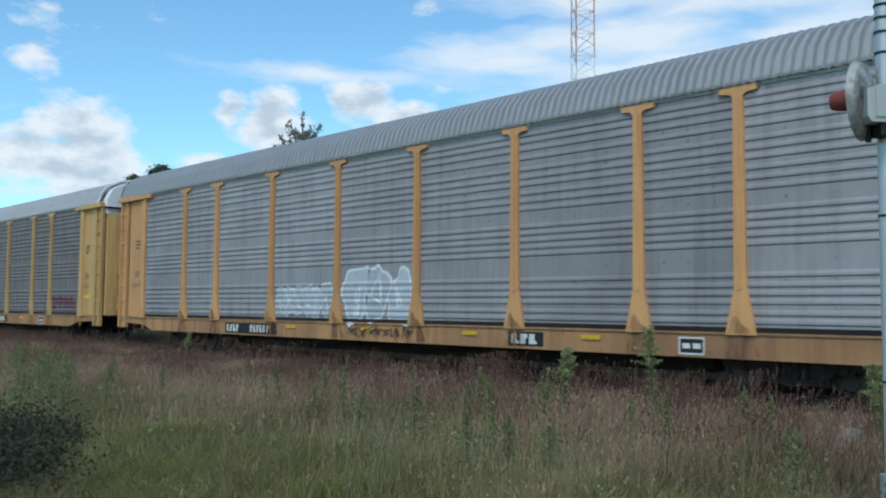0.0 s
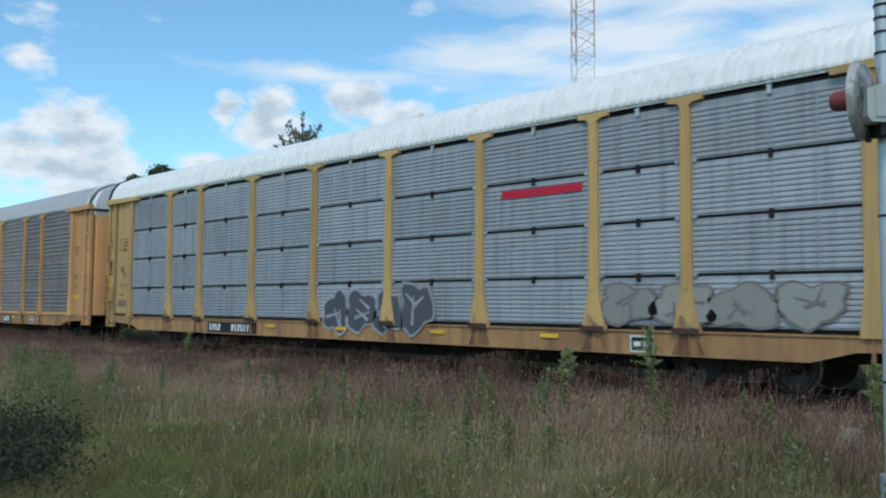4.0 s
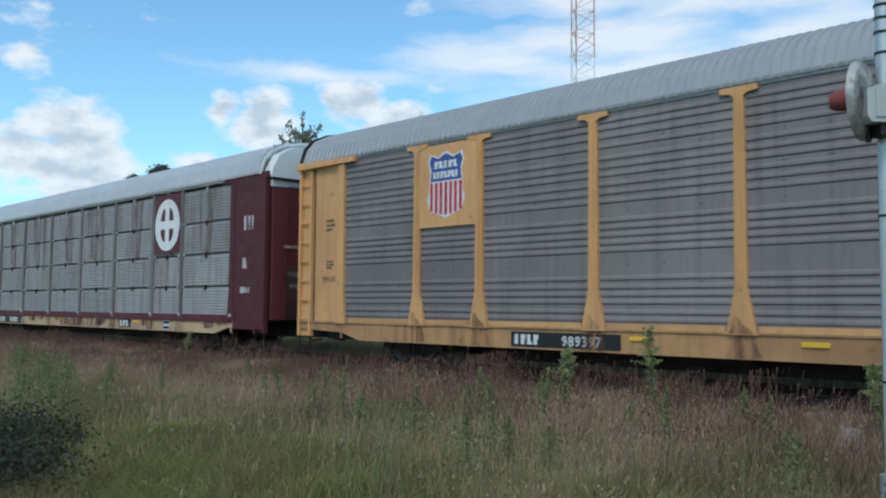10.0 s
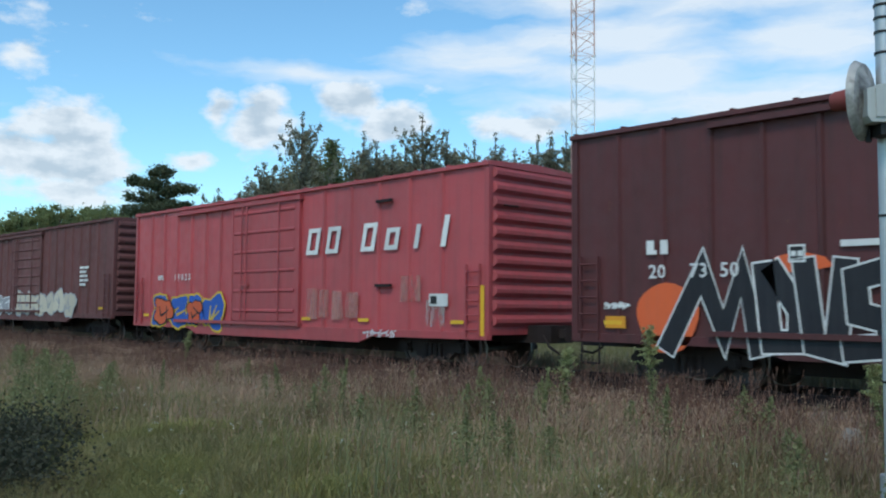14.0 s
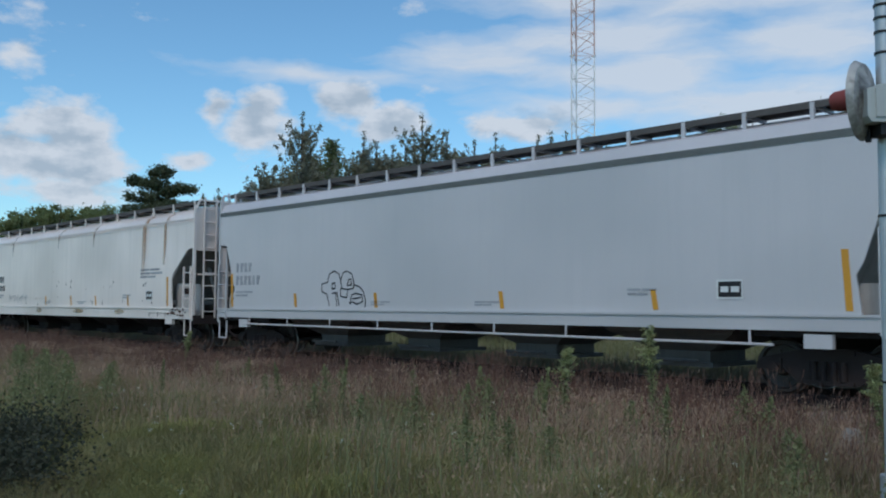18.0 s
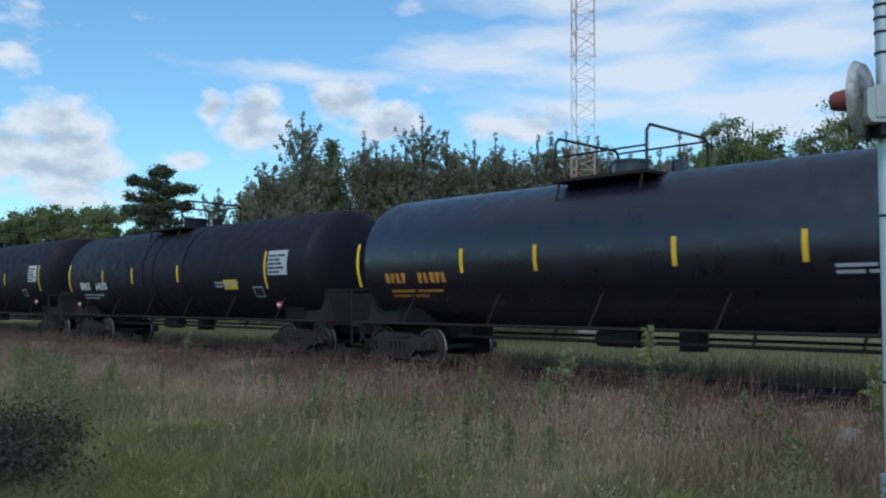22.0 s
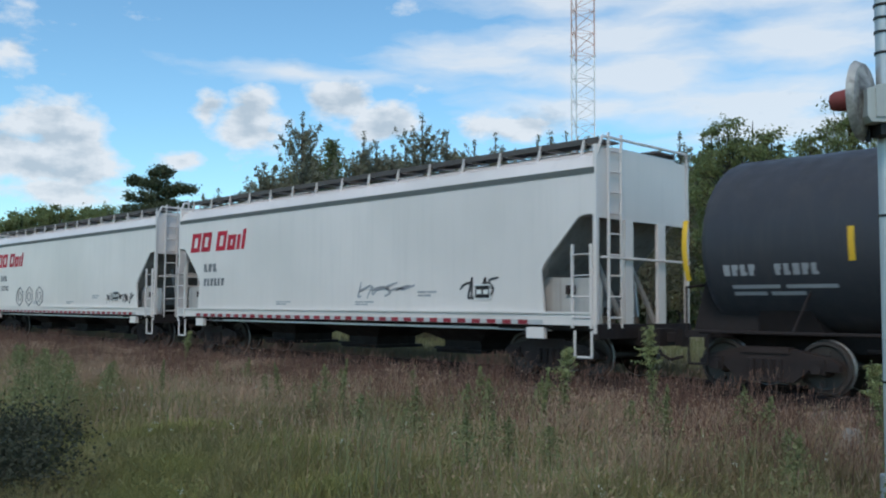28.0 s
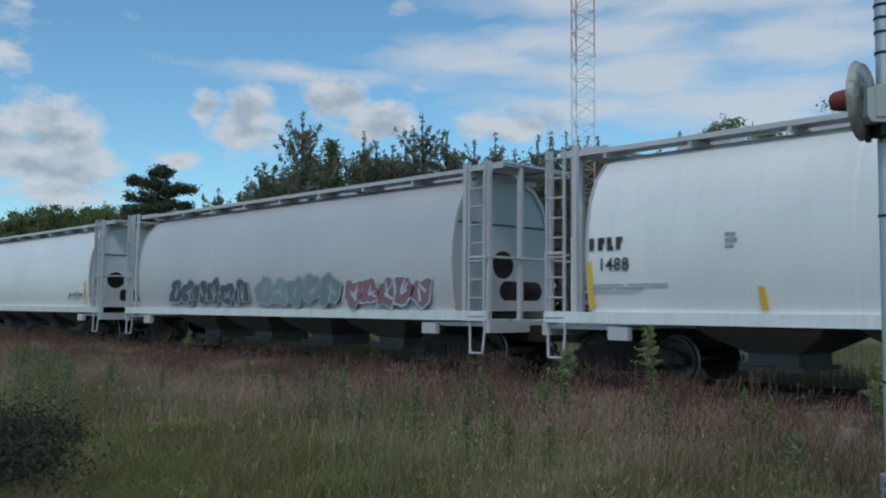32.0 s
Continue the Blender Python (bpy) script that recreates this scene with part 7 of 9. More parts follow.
    for s in (-1, 1):
        part("stub_sill", Geo().box(*sorted((s * (shell - 2.0), s * (half - 0.4))), -0.33, 0.33, 0.66, 1.0), IRON, car)
    # bays get the car's grey with the underside shade mixed in
    hopper_bays(car, shell - 1.7, spec.get("bays", 4), 1.35, BAY_SHADE)
    gear(car, half, body - 1.55, body)
    y = -1.59
    for x in spec.get("reflectors", ()):
        tall = abs(x) > shell - 1.0
        decal("reflector", [(x - 0.05, 1.36), (x + 0.06, 1.36), (x - 0.02, 2.25 if tall else 1.75), (x - 0.13, 2.25 if tall else 1.75)], MARK_YELLOW, car, -1.625, "yellow reflective strip")
    if spec.get("marks"):
        x = -shell + 0.05
        marks(car, x, 2.45, 0.24, 4, MARK_BLACK, -1.635, name="reporting_mark")
        numerals(car, spec["marks"], x + 0.2, 2.08, 0.24, MARK_BLACK, -1.635)
        small_print(car, x, 1.72, 1.9, 0.14, 2, MARK_GREY, -1.62)
        small_print(car, x + 2.8, 2.4, 0.25, 0.3, 3, MARK_GREY, -1.635)
        small_print(car, shell - 2.4, 2.0, 0.9, 0.5, 5, MARK_GREY, -1.635)
        data_board(car, shell - 2.0, 1.62, 0.5, 0.3, -1.62)
    return car


# -- tank cars --
def tank_strip(g, x0, x1, r, cz, a0, a1, n=6):
    """A strip painted on the shell; angles in degrees up from the level of the axis."""
    rings = []
    for x in (x0, x1):
        rings.append([(x, -r * math.cos(radians(a0 + (a1 - a0) * i / n)), cz + r * math.sin(radians(a0 + (a1 - a0) * i / n))) for i in range(n + 1)])
    return g.loft(rings, False, False)


def on_tank(car, name, x0, x1, z0, z1, r, cz, material, label="", lift=0.006):
    """A plate bent to the shell between two heights."""
    a0, a1 = (math.degrees(math.asin(max(-1, min(1, (z - cz) / r)))) for z in (z0, z1))
    return part(name, tank_strip(Geo(), x0, x1, r + lift, cz, a0, a1), material, car, label)


def tank_words(car, x, z, h, n, r, cz, material, name="reporting_mark", gap=0.35, aspect=0.62):
    g = Geo()
    w = h * aspect
    a0, a1 = (math.degrees(math.asin((q - cz) / r)) for q in (z, z + h))
    for i in range(n):
        tank_strip(g, x + i * w * (1 + gap), x + i * w * (1 + gap) + w * 0.75, r + 0.007, cz, a0, a1, 3)
        k = (i * 7 + n) % 5
        am = (a0 + a1) / 2
        tank_strip(g, x + i * w * (1 + gap) + w * 0.75, x + i * w * (1 + gap) + w, r + 0.007, cz, am if k < 2 else a0, a1 if k < 2 else (a0 + 0.3 * (a1 - a0) if k < 4 else a1), 3)
    return part(name, g, material, car)


def tank_print(car, x, z, w, h, rows, r, cz, material):
    g = Geo()
    for i in range(rows):
        z0, z1 = z + i * h / rows, z + (i + 0.55) * h / rows
        a0, a1 = (math.degrees(math.asin((q - cz) / r)) for q in (z0, z1))
        cut = 0.62 + 0.38 * ((i * 37) % 10) / 10
        tank_strip(g, x, x + w * cut * 0.47, r + 0.007, cz, a0, a1, 1)
        tank_strip(g, x + w * cut * 0.53, x + w * cut, r + 0.007, cz, a0, a1, 1)
    return part("stencil", g, material, car)


def diamond(car, x, z, s, r, cz):
    y = -math.sqrt(max(r * r - (z - cz) ** 2, 0.01)) - 0.05
    d = decal("hazard_placard", [(x - s, z), (x, z - s), (x + s, z), (x, z + s)], MARK_WHITE, car, y, "red and white diamond placard on a bracket")
    part("placard_field", Geo().plate([(x - s * 0.9, z + s * 0.1), (x, z + s), (x + s * 0.9, z + s * 0.1)], y - 0.007, y - 0.004).plate([(x - s * 0.7, z - s * 0.3), (x, z - s), (x + s * 0.7, z - s * 0.3)], y - 0.007, y - 0.004), MARK_RED, d)
    part("bracket", Geo().box(x - 0.02, x + 0.02, y + 0.003, y + 0.25, z - 0.02, z + 0.02), IRON, d)


def tank_car(spec):
    half, tank, r, cz = spec["half"], spec["tank"], spec["r"] + 0.035, spec["cz"] - 0.045
    col = spec["paint"]
    car = thing("tank_car", spec["label"], "railcar", "freight cars of the train")
    head = 0.50
    prof = [(-tank - head * math.sin(a), r * math.cos(a)) for a in [math.pi / 2 * (1 - i / 8) for i in range(8)]] + [(-tank, r), (tank, r)] + [(tank + head * math.sin(a), r * math.cos(a)) for a in [math.pi / 2 * (i + 1) / 8 for i in range(8)]]
    prof[0] = (prof[0][0], 0.01)
    prof[-1] = (prof[-1][0], 0.01)
    if spec.get("two_tone"):
        top = Geo()
        top.lathe(prof, 0, cz, 24, radians(-108), radians(108))
        part("shell", top, col, car, "white upper shell", smooth=50)
        bot = Geo()
        bot.lathe(prof, 0, cz, 20, radians(108), radians(252))
        part("shell_underside", bot, TANK_BLACK, car, "black lower shell", smooth=50)
    else:
        part("shell", Geo().lathe(prof, 0, cz, 44), col, car, smooth=50)
    for x in spec.get("bands", ()):
        part("shell_band", Geo().lathe([(x - 0.05, r), (x - 0.05, r + 0.02), (x + 0.05, r + 0.02), (x + 0.05, r)], 0, cz, 40), col, car, smooth=30)
    for s in (-1, 1):
        part("saddle", Geo().loft([[(s * (tank - 1.4), -1.25, cz - 0.75), (s * (tank - 0.8), -1.25, cz - 0.75), (s * (tank - 0.8), 1.25, cz - 0.75), (s * (tank - 1.4), 1.25, cz - 0.75)], [(s * (tank - 1.7), -0.9, 0.95), (s * (tank - 0.5), -0.9, 0.95), (s * (tank - 0.5), 0.9, 0.95), (s * (tank - 1.7), 0.9, 0.95)]]), IRON, car)
        stub = Geo().box(*sorted((s * (tank - 2.4), s * (half - 0.4))), -0.33, 0.33, 0.66, 1.02).box(*sorted((s * (half - 1.0), s * (half - 0.5))), -1.5, 1.5, 0.90, 1.02)
        part("stub_sill", stub, IRON, car)
        # dark plates added to close the bright gap below the head
        part("end_cradle", Geo().loft([[(s * (tank - 0.6), -1.0, z), (s * (tank + w), -1.0, z), (s * (tank + w), 1.0, z), (s * (tank - 0.6), 1.0, z)] for w, z in ((0.62, 1.02), (0.40, cz - 0.62))]), IRON, car, "dark plates added to fill the gap under the tank head")
        rail = Geo().path([(s * (half - 0.55), -1.5, 1.0), (s * (half - 0.55), -1.5, 1.75), (s * (half - 0.55), -0.5, 1.85), (s * (half - 0.55), 0.5, 1.85), (s * (half - 0.55), 1.5, 1.75), (s * (half - 0.55), 1.5, 1.0)], 0.022, 6)
        rail.path([(s * (half - 0.95), -1.52, 0.95), (s * (half - 0.95), -1.52, 0.45), (s * (half - 0.6), -1.52, 0.45), (s * (half - 0.6), -1.52, 0.95)], 0.022, 5)
        part("end_railing", rail, spec.get("rail", IRON), car)
    side = Geo().path([(-half + 0.8, -1.5, 1.0), (half - 0.8, -1.5, 1.0)], 0.03, 6)
    for i in range(6):
        x = -tank + 2 * tank * (i + 0.5) / 6
        side.rod((x, -1.5, 1.0), (x + 0.25, -1.30, cz - 0.75), 0.022, 5)
    part("side_handrail", side, IRON, car)
    pipe = Geo().path([(-tank + 2.2, -0.55, 0.72), (tank - 2.2, -0.55, 0.72)], 0.035, 6).path([(-tank + 2.5, 0.3, 0.80), (tank - 2.5, 0.3, 0.80)], 0.03, 6)
    for x in (-3.0, -0.8, 1.5, 3.4):
        pipe.rod((x, -0.55, 0.72), (x, -0.4, cz - r + 0.1), 0.03, 6)
    pipe.rod((0, 0, cz - r - 0.35), (0, 0, cz - r + 0.1), 0.28, 12).rod((-1.9, -0.4, 0.78), (-0.9, -0.4, 0.78), 0.17, 10)
    part("brake_pipe", pipe, IRON, car, "brake rigging and outlet under the shell")
    # dome platform with its railing and ladder
    dx = spec.get("dome", 0.0)
    pl = Geo().box(dx - 1.15, dx + 1.15, -1.1, 1.1, cz + r - 0.12, cz + r - 0.06)
    for x in (dx - 1.0, dx + 1.0):
        pl.rod((x, -1.05, cz + r - 0.1), (x, -1.2, cz + 0.8), 0.025, 5)
    platform = part("dome_platform", pl, IRON, car, "grating platform round the manway")
    top = cz + r
    hr = Geo()
    for a, b in (((-1.1, -1.05), (-1.1, 1.05)), ((1.1, -1.05), (1.1, 1.05))):
        x, y0 = a
        x2, y1 = b
        hr.path([(dx + x, y0, top - 0.1), (dx + x, y0, top + 0.68), (dx + x, y0 + 0.10, top + 0.80), (dx + x2, y1 - 0.10, top + 0.80), (dx + x2, y1, top + 0.68), (dx + x2, y1, top - 0.1)], 0.030, 6)
    hr.path([(dx - 1.1, 1.05, top + 0.75), (dx + 1.1, 1.05, top + 0.75)], 0.022, 6).path([(dx - 1.1, -1.05, top + 0.4), (dx + 1.1, -1.05, top + 0.4)], 0.02, 6)
    part("railing", hr, spec.get("rail", IRON), platform)
    dome = Geo().rod((dx, 0, top - 0.1), (dx, 0, top + 0.28), 0.38, 18).rod((dx, 0, top + 0.28), (dx, 0, top + 0.33), 0.42, 18).rod((dx + 0.9, 0.3, top - 0.1), (dx + 0.9, 0.3, top + 0.3), 0.14, 10)
    part("manway", dome, spec.get("dome_paint", col), car)
    if spec.get("top_walk"):
        tw = Geo().box(-tank, tank, -0.75, -0.35, top + 0.02, top + 0.06)
        rh = spec["top_walk"]
        tw.path([(-tank, -0.78, top + rh), (tank - 0.2, -0.78, top + rh), (tank + 0.05, -0.78, top + rh * 0.9), (tank + 0.1, -0.78, top + rh * 0.4)], 0.026, 6)
        n = 8
        for i in range(n + 1):
            x = -tank + (2 * tank - 0.3) * i / n
            tw.rod((x, -0.78, top - 0.05), (x, -0.78, top + rh), 0.026, 6)
        part("top_walkway", tw, spec.get("walk_paint", IRON), car, "roof walkway with a tube handrail")
    for i, x in enumerate(spec.get("reflectors", ())):
        tall = i in (0, len(spec["reflectors"]) - 1)
        d = spec.get("strip_dz", 0.0)
        on_tank(car, "reflector", x - 0.05, x + 0.05, cz + d - (0.62 if tall else 0.36), cz + d + (0.42 if tall else 0.16), r, cz, MARK_YELLOW, "yellow reflective strip")
    mk = spec.get("marks", MARK_WHITE)
    mx, mz = spec.get("mark_x", -tank + 1.2), cz - 0.55 + spec.get("mark_dz", 0.0)
    ndx = spec.get("number_dx", 1.35)
    mh = spec.get("mark_h", 0.27)
    tank_words(car, mx, mz, mh, 4, r, cz, mk, gap=0.35 * ndx / 1.35)
    if spec.get("number"):
        z = mz
        a = math.asin((z + 0.15 - cz) / r)
        ob = numerals(car, spec["number"], mx + ndx, z, mh, mk, -r * math.cos(a) - 0.012)
        ob.location.y = -math.sqrt(r * r - (z - cz) ** 2) - 0.016
        ob.rotation_euler.x = radians(90) - a
    else:
        tank_words(car, mx + ndx * mh / 0.27, mz, mh, 5, r, cz, mk, "car_number")
    tank_print(car, mx + 0.1, mz - 0.32, 2.0, 0.22, 2, r, cz, MARK_GREY if mk is MARK_WHITE else mk)
    px = spec.get("panel_x", tank - 1.25)
    on_tank(car, "data_panel", px, px + 0.95, cz - 0.25, cz + 0.42, r, cz, MARK_GREY if spec.get("plain_panel") else PANEL_GREY, "pale stencilled data panel")
    tank_print(car, px + 0.05, cz - 0.2, 0.85, 0.56, 5, r + 0.004, cz, MARK_BLACK)
    tank_print(car, spec.get("print_x", tank - 4.6), cz - 0.55 + spec.get("print_dz", 0.0), 2.0 if spec.get("print_x") else 1.5, 0.2, 2, r, cz, MARK_GREY)
    on_tank(car, "test_panel", px - 0.9, px - 0.4, cz - 0.85, cz - 0.55, r, cz, MARK_GREY)
    on_tank(car, "test_panel_field", px - 0.86, px - 0.44, cz - 0.81, cz - 0.59, r, cz, BLACK, lift=0.010)
    if spec.get("yellow_plate"):
        on_tank(car, "placard", spec["yellow_plate"], spec["yellow_plate"] + 0.75, cz - 0.62 + spec.get("plate_dz", 0.0), cz - 0.34 + spec.get("plate_dz", 0.0), r, cz, MARK_YELLOW, "yellow warning plate")
    if spec.get("hazard", True):
        diamond(car, px + 0.1, cz - 1.05, 0.17, r, cz)
        diamond(car, -tank + 0.3, cz - 1.05, 0.17, r, cz)
    gear(car, half, half - spec.get("truck_in", 1.75), tank)
    return car
# ---- the train, from its front to its rear ----
TRAIN = []              # each car with the place of its middle at the start


def add_car(car, x):
    TRAIN.append((car, x))
    car.location = (x, MID, 0)
    return car


def rack_x(k):
    return -15.42 - 28.60 * k


GREYED = spray("grey", (0.46, 0.49, 0.53))
OUTLINE = spray("black", (0.02, 0.02, 0.025))
PALE = spray("pale", (0.72, 0.74, 0.75))
RUST_BROWN = stain("rust_smear", (0.17, 0.10, 0.065), 0.40, 0.86, 0.62, 4.5)
RK = dict(trim=YELLOW, panel=ZINC, roof=ROOF_ZINC, sill=SILL_YELLOW)
Y = FACE - 0.004

c = add_car(autorack(dict(RK, label="yellow and galvanised car carrier with grey graffiti", roof_deep=0.045, panel=paint("zinc_panel_dull", (0.345, 0.33, 0.335), (0.15, 0.125, 0.12), 0.5, 0.1, amount=0.75, streak=0.55, gloss=0.5, smudge=0.6), fleet_mark=4.4, door_print=True)), rack_x(0))
graffiti(c, -4.3, -1.75, 1.08, 1.95, 6, GREYED, PALE, Y, 3, "grey bubble letters sprayed on the side", ribs=True, cut=PALE)
graffiti(c, -1.2, 1.35, 0.98, 2.35, 3, GREYED, PALE, Y, 5, "tall grey and white sprayed letters", ribs=True, cut=PALE)
scrawl(c, -1.0, 1.4, 0.62, 0.95, 6, OUTLINE, SILL - 0.056, 8, "black sprayed drips on the sill")

c = add_car(autorack(dict(RK, label="grimy brown-grey car carrier with orange block letters", panel=ZINC_BROWN, trim=paint("rack_cream", (0.62, 0.39, 0.155), (0.26, 0.14, 0.08), 0.5, spot=0.2), number="922282", mark_x=-6.9, fleet_mark=3.6, door_print=True)), rack_x(1))
wordmark(c, -6.75, 3.46)
graffiti(c, 9.75, 11.9, 1.2, 1.75, 4, spray("dull_red", (0.16, 0.05, 0.06)), ZINC_BROWN, Y, 12, "faded dull red tag", ribs=True)

c = add_car(autorack(dict(RK, label="bluish galvanised car carrier with bright graffiti along its foot", panel=ZINC_BLUE, fleet_mark=2.4, roof_deep=0.06, roof=paint("zinc_roof_clean", (0.52, 0.53, 0.54), (0.3, 0.3, 0.3), 0.45, 0.35, amount=0.5, streak=0.2), door_print=True)), rack_x(2))
wordmark(c, -7.1, 3.46, paint("rust_orange_lettering", (0.50, 0.17, 0.04), (0.20, 0.09, 0.05), 0.6, amount=0.6, streak=0.5, bump=0), h=0.56)
SPRAYED = (
    (-12.0, -8.9, 1.02, 1.95, 4, (0.05, 0.28, 0.15), (0.10, 0.22, 0.17), (0.03, 0.14, 0.09), 21, "washed-out green"),
    (-7.9, -4.7, 0.93, 2.0, 5, (0.33, 0.23, 0.04), (0.75, 0.73, 0.66), (0.22, 0.15, 0.04), 22, "mustard yellow white-edged"),
    (-4.5, -0.9, 0.80, 2.02, 5, (0.42, 0.08, 0.08), (0.38, 0.13, 0.13), (0.16, 0.26, 0.52), 23, "dull red, blue-streaked"),
    (-0.6, 1.5, 0.72, 1.70, 4, (0.38, 0.58, 0.72), (0.06, 0.09, 0.20), (0.20, 0.36, 0.52), 24, "pale blue dark-edged"),
    (2.0, 5.9, 0.80, 2.05, 5, (0.06, 0.22, 0.52), (0.12, 0.26, 0.52), (0.38, 0.07, 0.10), 25, "blue, red-streaked"),
    (6.1, 8.6, 1.0, 2.05, 5, (0.07, 0.40, 0.12), (0.02, 0.04, 0.03), (0.03, 0.10, 0.05), 26, "bright green black-edged"),
    (8.9, 12.1, 1.02, 1.9, 6, (0.10, 0.14, 0.20), (0.16, 0.19, 0.24), (0.03, 0.04, 0.06), 27, "dark blue-grey"))
for x0, x1, z0, z1, n, f, e, k, sd, lb in SPRAYED:
    graffiti(c, x0, x1, z0, z1, n, spray("fill_%d" % sd, f), spray("edge_%d" % sd, e), Y, sd, lb + " sprayed letters", ribs=True, cut=spray("cut_%d" % sd, k))

c = add_car(autorack(dict(RK, label="car carrier with stacked pale grey panels and white roof", panel=paint("zinc_panel_pale", (0.38, 0.39, 0.41), (0.18, 0.17, 0.17), 0.55, 0.3, amount=0.6, streak=0.6), old=True, roof=WHITE, roof_label="white painted arched roof", trim=paint("rack_buff", (0.60, 0.38, 0.15), (0.22, 0.15, 0.08), 0.55, spot=0.3), door_print=True)), rack_x(3))
part("logo_stripe", Geo().plate(rect(5.1, 7.2, 3.62, 3.78, 0.05), SILL - 0.03, SILL - 0.027), MARK_RED, c, "faded red stripe")
graffiti(c, -1.0, 3.0, 0.75, 1.85, 4, spray("charcoal", (0.09, 0.09, 0.11)), spray("ash", (0.34, 0.34, 0.36)), Y, 31, "charcoal sprayed letters")
graffiti(c, 7.7, 12.2, 1.1, 1.8, 4, spray("drab", (0.30, 0.29, 0.26)), ZINC, Y, 33, "faded drab tag")

c = add_car(autorack(dict(RK, label="orange-yellow and grey car carrier with a red and green flag board", kick=True, mark_x=-6.95, fleet_mark=5.2, door_print=True)), rack_x(4))
pennant_logo(c, YELLOW)
scrawl(c, -12.0, -9.9, 1.15, 1.95, 6, PALE, Y, 41, "white scrawled tag")

OLD = dict(RK, trim=PALE_YELLOW, panel=ZINC_DARK, old=True, roof=ROOF_ZINC)
DARK_RUNS = stain("dark_runs", (0.055, 0.042, 0.037), 0.44, 0.86, 0.55, 5.0)


PALE_WASH = stain("pale_wash", (0.34, 0.31, 0.31), 0.42, 0.80, 0.42, 2.2)


def sill_rust(car, rng):
    """Dark rust that breaks through the paint of the sill."""
    for i in range(34):
        x, w = rng.uniform(-13.6, 13.4), rng.uniform(0.25, 0.8)
        if not (-8.2 - w < x < -4.3 or 4.0 - w < x < 6.2 or 8.0 - w < x < 10.1):
            z = rng.uniform(0.60, 0.80) if abs(x) < 11 else 0.80
            decal("rust_stain", [(x, z), (x + 0.4 * w, z - 0.02), (x + w, z + 0.03), (x + 0.95 * w, 0.95), (x + 0.5 * w, 0.99), (x + 0.05 * w, 0.96)], LADDER_RUST, car, SILL - 0.054 - 0.0002 * i)


def soot_runs(car, seed):
    """Dark runs that hang below the roof edge and the panel joints, and washed pale bands between them."""
    rng = random.Random(seed)
    for a, b in zip(BAY, BAY[1:]):
        m, w = (a + b) / 2, b - a
        for x, k in ((m - 0.27 * w, 0.15), (m + 0.24 * w, 0.18)):
            decal("washed_band", rect(x - k * w, x + k * w, 1.9, 4.96), PALE_WASH, car, SILL - 0.0165)
        decal("soot_run", rect(m - 0.10 * w, m + 0.08 * w, 1.2, 4.96), DARK_RUNS, car, SILL - 0.0205)
    sill_rust(car, rng)
    for i in range(26):
        x, w = rng.uniform(-12.0, 12.3), rng.uniform(0.14, 0.42)
        z1 = rng.choice((4.97, 4.97, 3.95, 2.95))
        z0 = z1 - rng.uniform(0.9, 2.4)
        if min(abs(x - b) for b in BAY) > w + 0.2:
            decal("soot_run", [(x - w * 0.6, z0), (x + w * 0.5, z0 + 0.1), (x + w * 0.8, z0 + 0.5), (x + w, z1), (x - w, z1), (x - w * 0.85, z0 + 0.4)], DARK_RUNS, car, SILL - 0.0185)


c = add_car(autorack(dict(OLD, label="pale yellow car carrier with sooty stacked panels and a shield board", number="982413", mark_x=-7.2, trim=CREAM_YELLOW, small_foot=True, rows=(1.06, 1.85, 2.95, 3.95, 4.98), roof_deep=0.045, fleet_mark=9.0, roof=paint("zinc_roof_pale", (0.55, 0.56, 0.56), (0.3, 0.3, 0.3), 0.5, 0.3, amount=0.5, streak=0.2))), rack_x(5))
shield_logo(c, CREAM_YELLOW)
soot_runs(c, 51)

c = add_car(autorack(dict(OLD, sill=SILL_WORN, label="dark sooty car carrier with yellow posts and a faded shield board", panel=paint("zinc_panel_black", (0.215, 0.18, 0.162), (0.055, 0.043, 0.036), 0.6, 0.05, amount=0.8, streak=0.55, gloss=0.5, smudge=0.6), mark_x=-7.6, fleet_mark=4.6)), rack_x(6))
shield_logo(c, PALE_YELLOW)
soot_runs(c, 52)

c = add_car(autorack(dict(RK, label="grey ribbed car carrier with orange-yellow posts and a shield board", kick=True, mark_x=-6.6, number="989397", fleet_mark=4.6, door_print=True)), rack_x(7))
shield_logo(c, YELLOW, False)

c = add_car(autorack(dict(RK, label="maroon car carrier with rust-streaked pale panels and a round white emblem", trim=MAROON, post=ZINC_BROWN, panel=ZINC_RUST, old=True, straight=True, sill=SILL_WORN, roof_deep=0.055, roof=paint("zinc_roof_bright", (0.60, 0.61, 0.62), (0.34, 0.33, 0.32), 0.45, 0.3, amount=0.5, streak=0.2), mark_x=-7.4, fleet_mark=5.1)), rack_x(8))
roundel_logo(c, 8.52, 3.98, 0.84)
sill_rust(c, random.Random(83))
for x0, x1 in ((12.72, 14.34), (-14.16, -12.44)):
    part("end_panel", Geo().box(x0, x1, SILL - 0.064, SILL - 0.054, 0.72, 4.965), MAROON, c, "plain maroon panel over the end")
for x0, x1, z0, z1 in ((13.25, 13.75, 3.55, 3.95), (13.2, 13.42, 2.45, 2.75), (13.1, 13.6, 1.75, 1.92)):
    decal("paint_patch", rect(x0, x1, z0, z1), stain("chalk_wash", (0.62, 0.55, 0.54), 0.38, 0.62, 0.85, 4.0), c, SILL - 0.067, "chalky stencil patch")
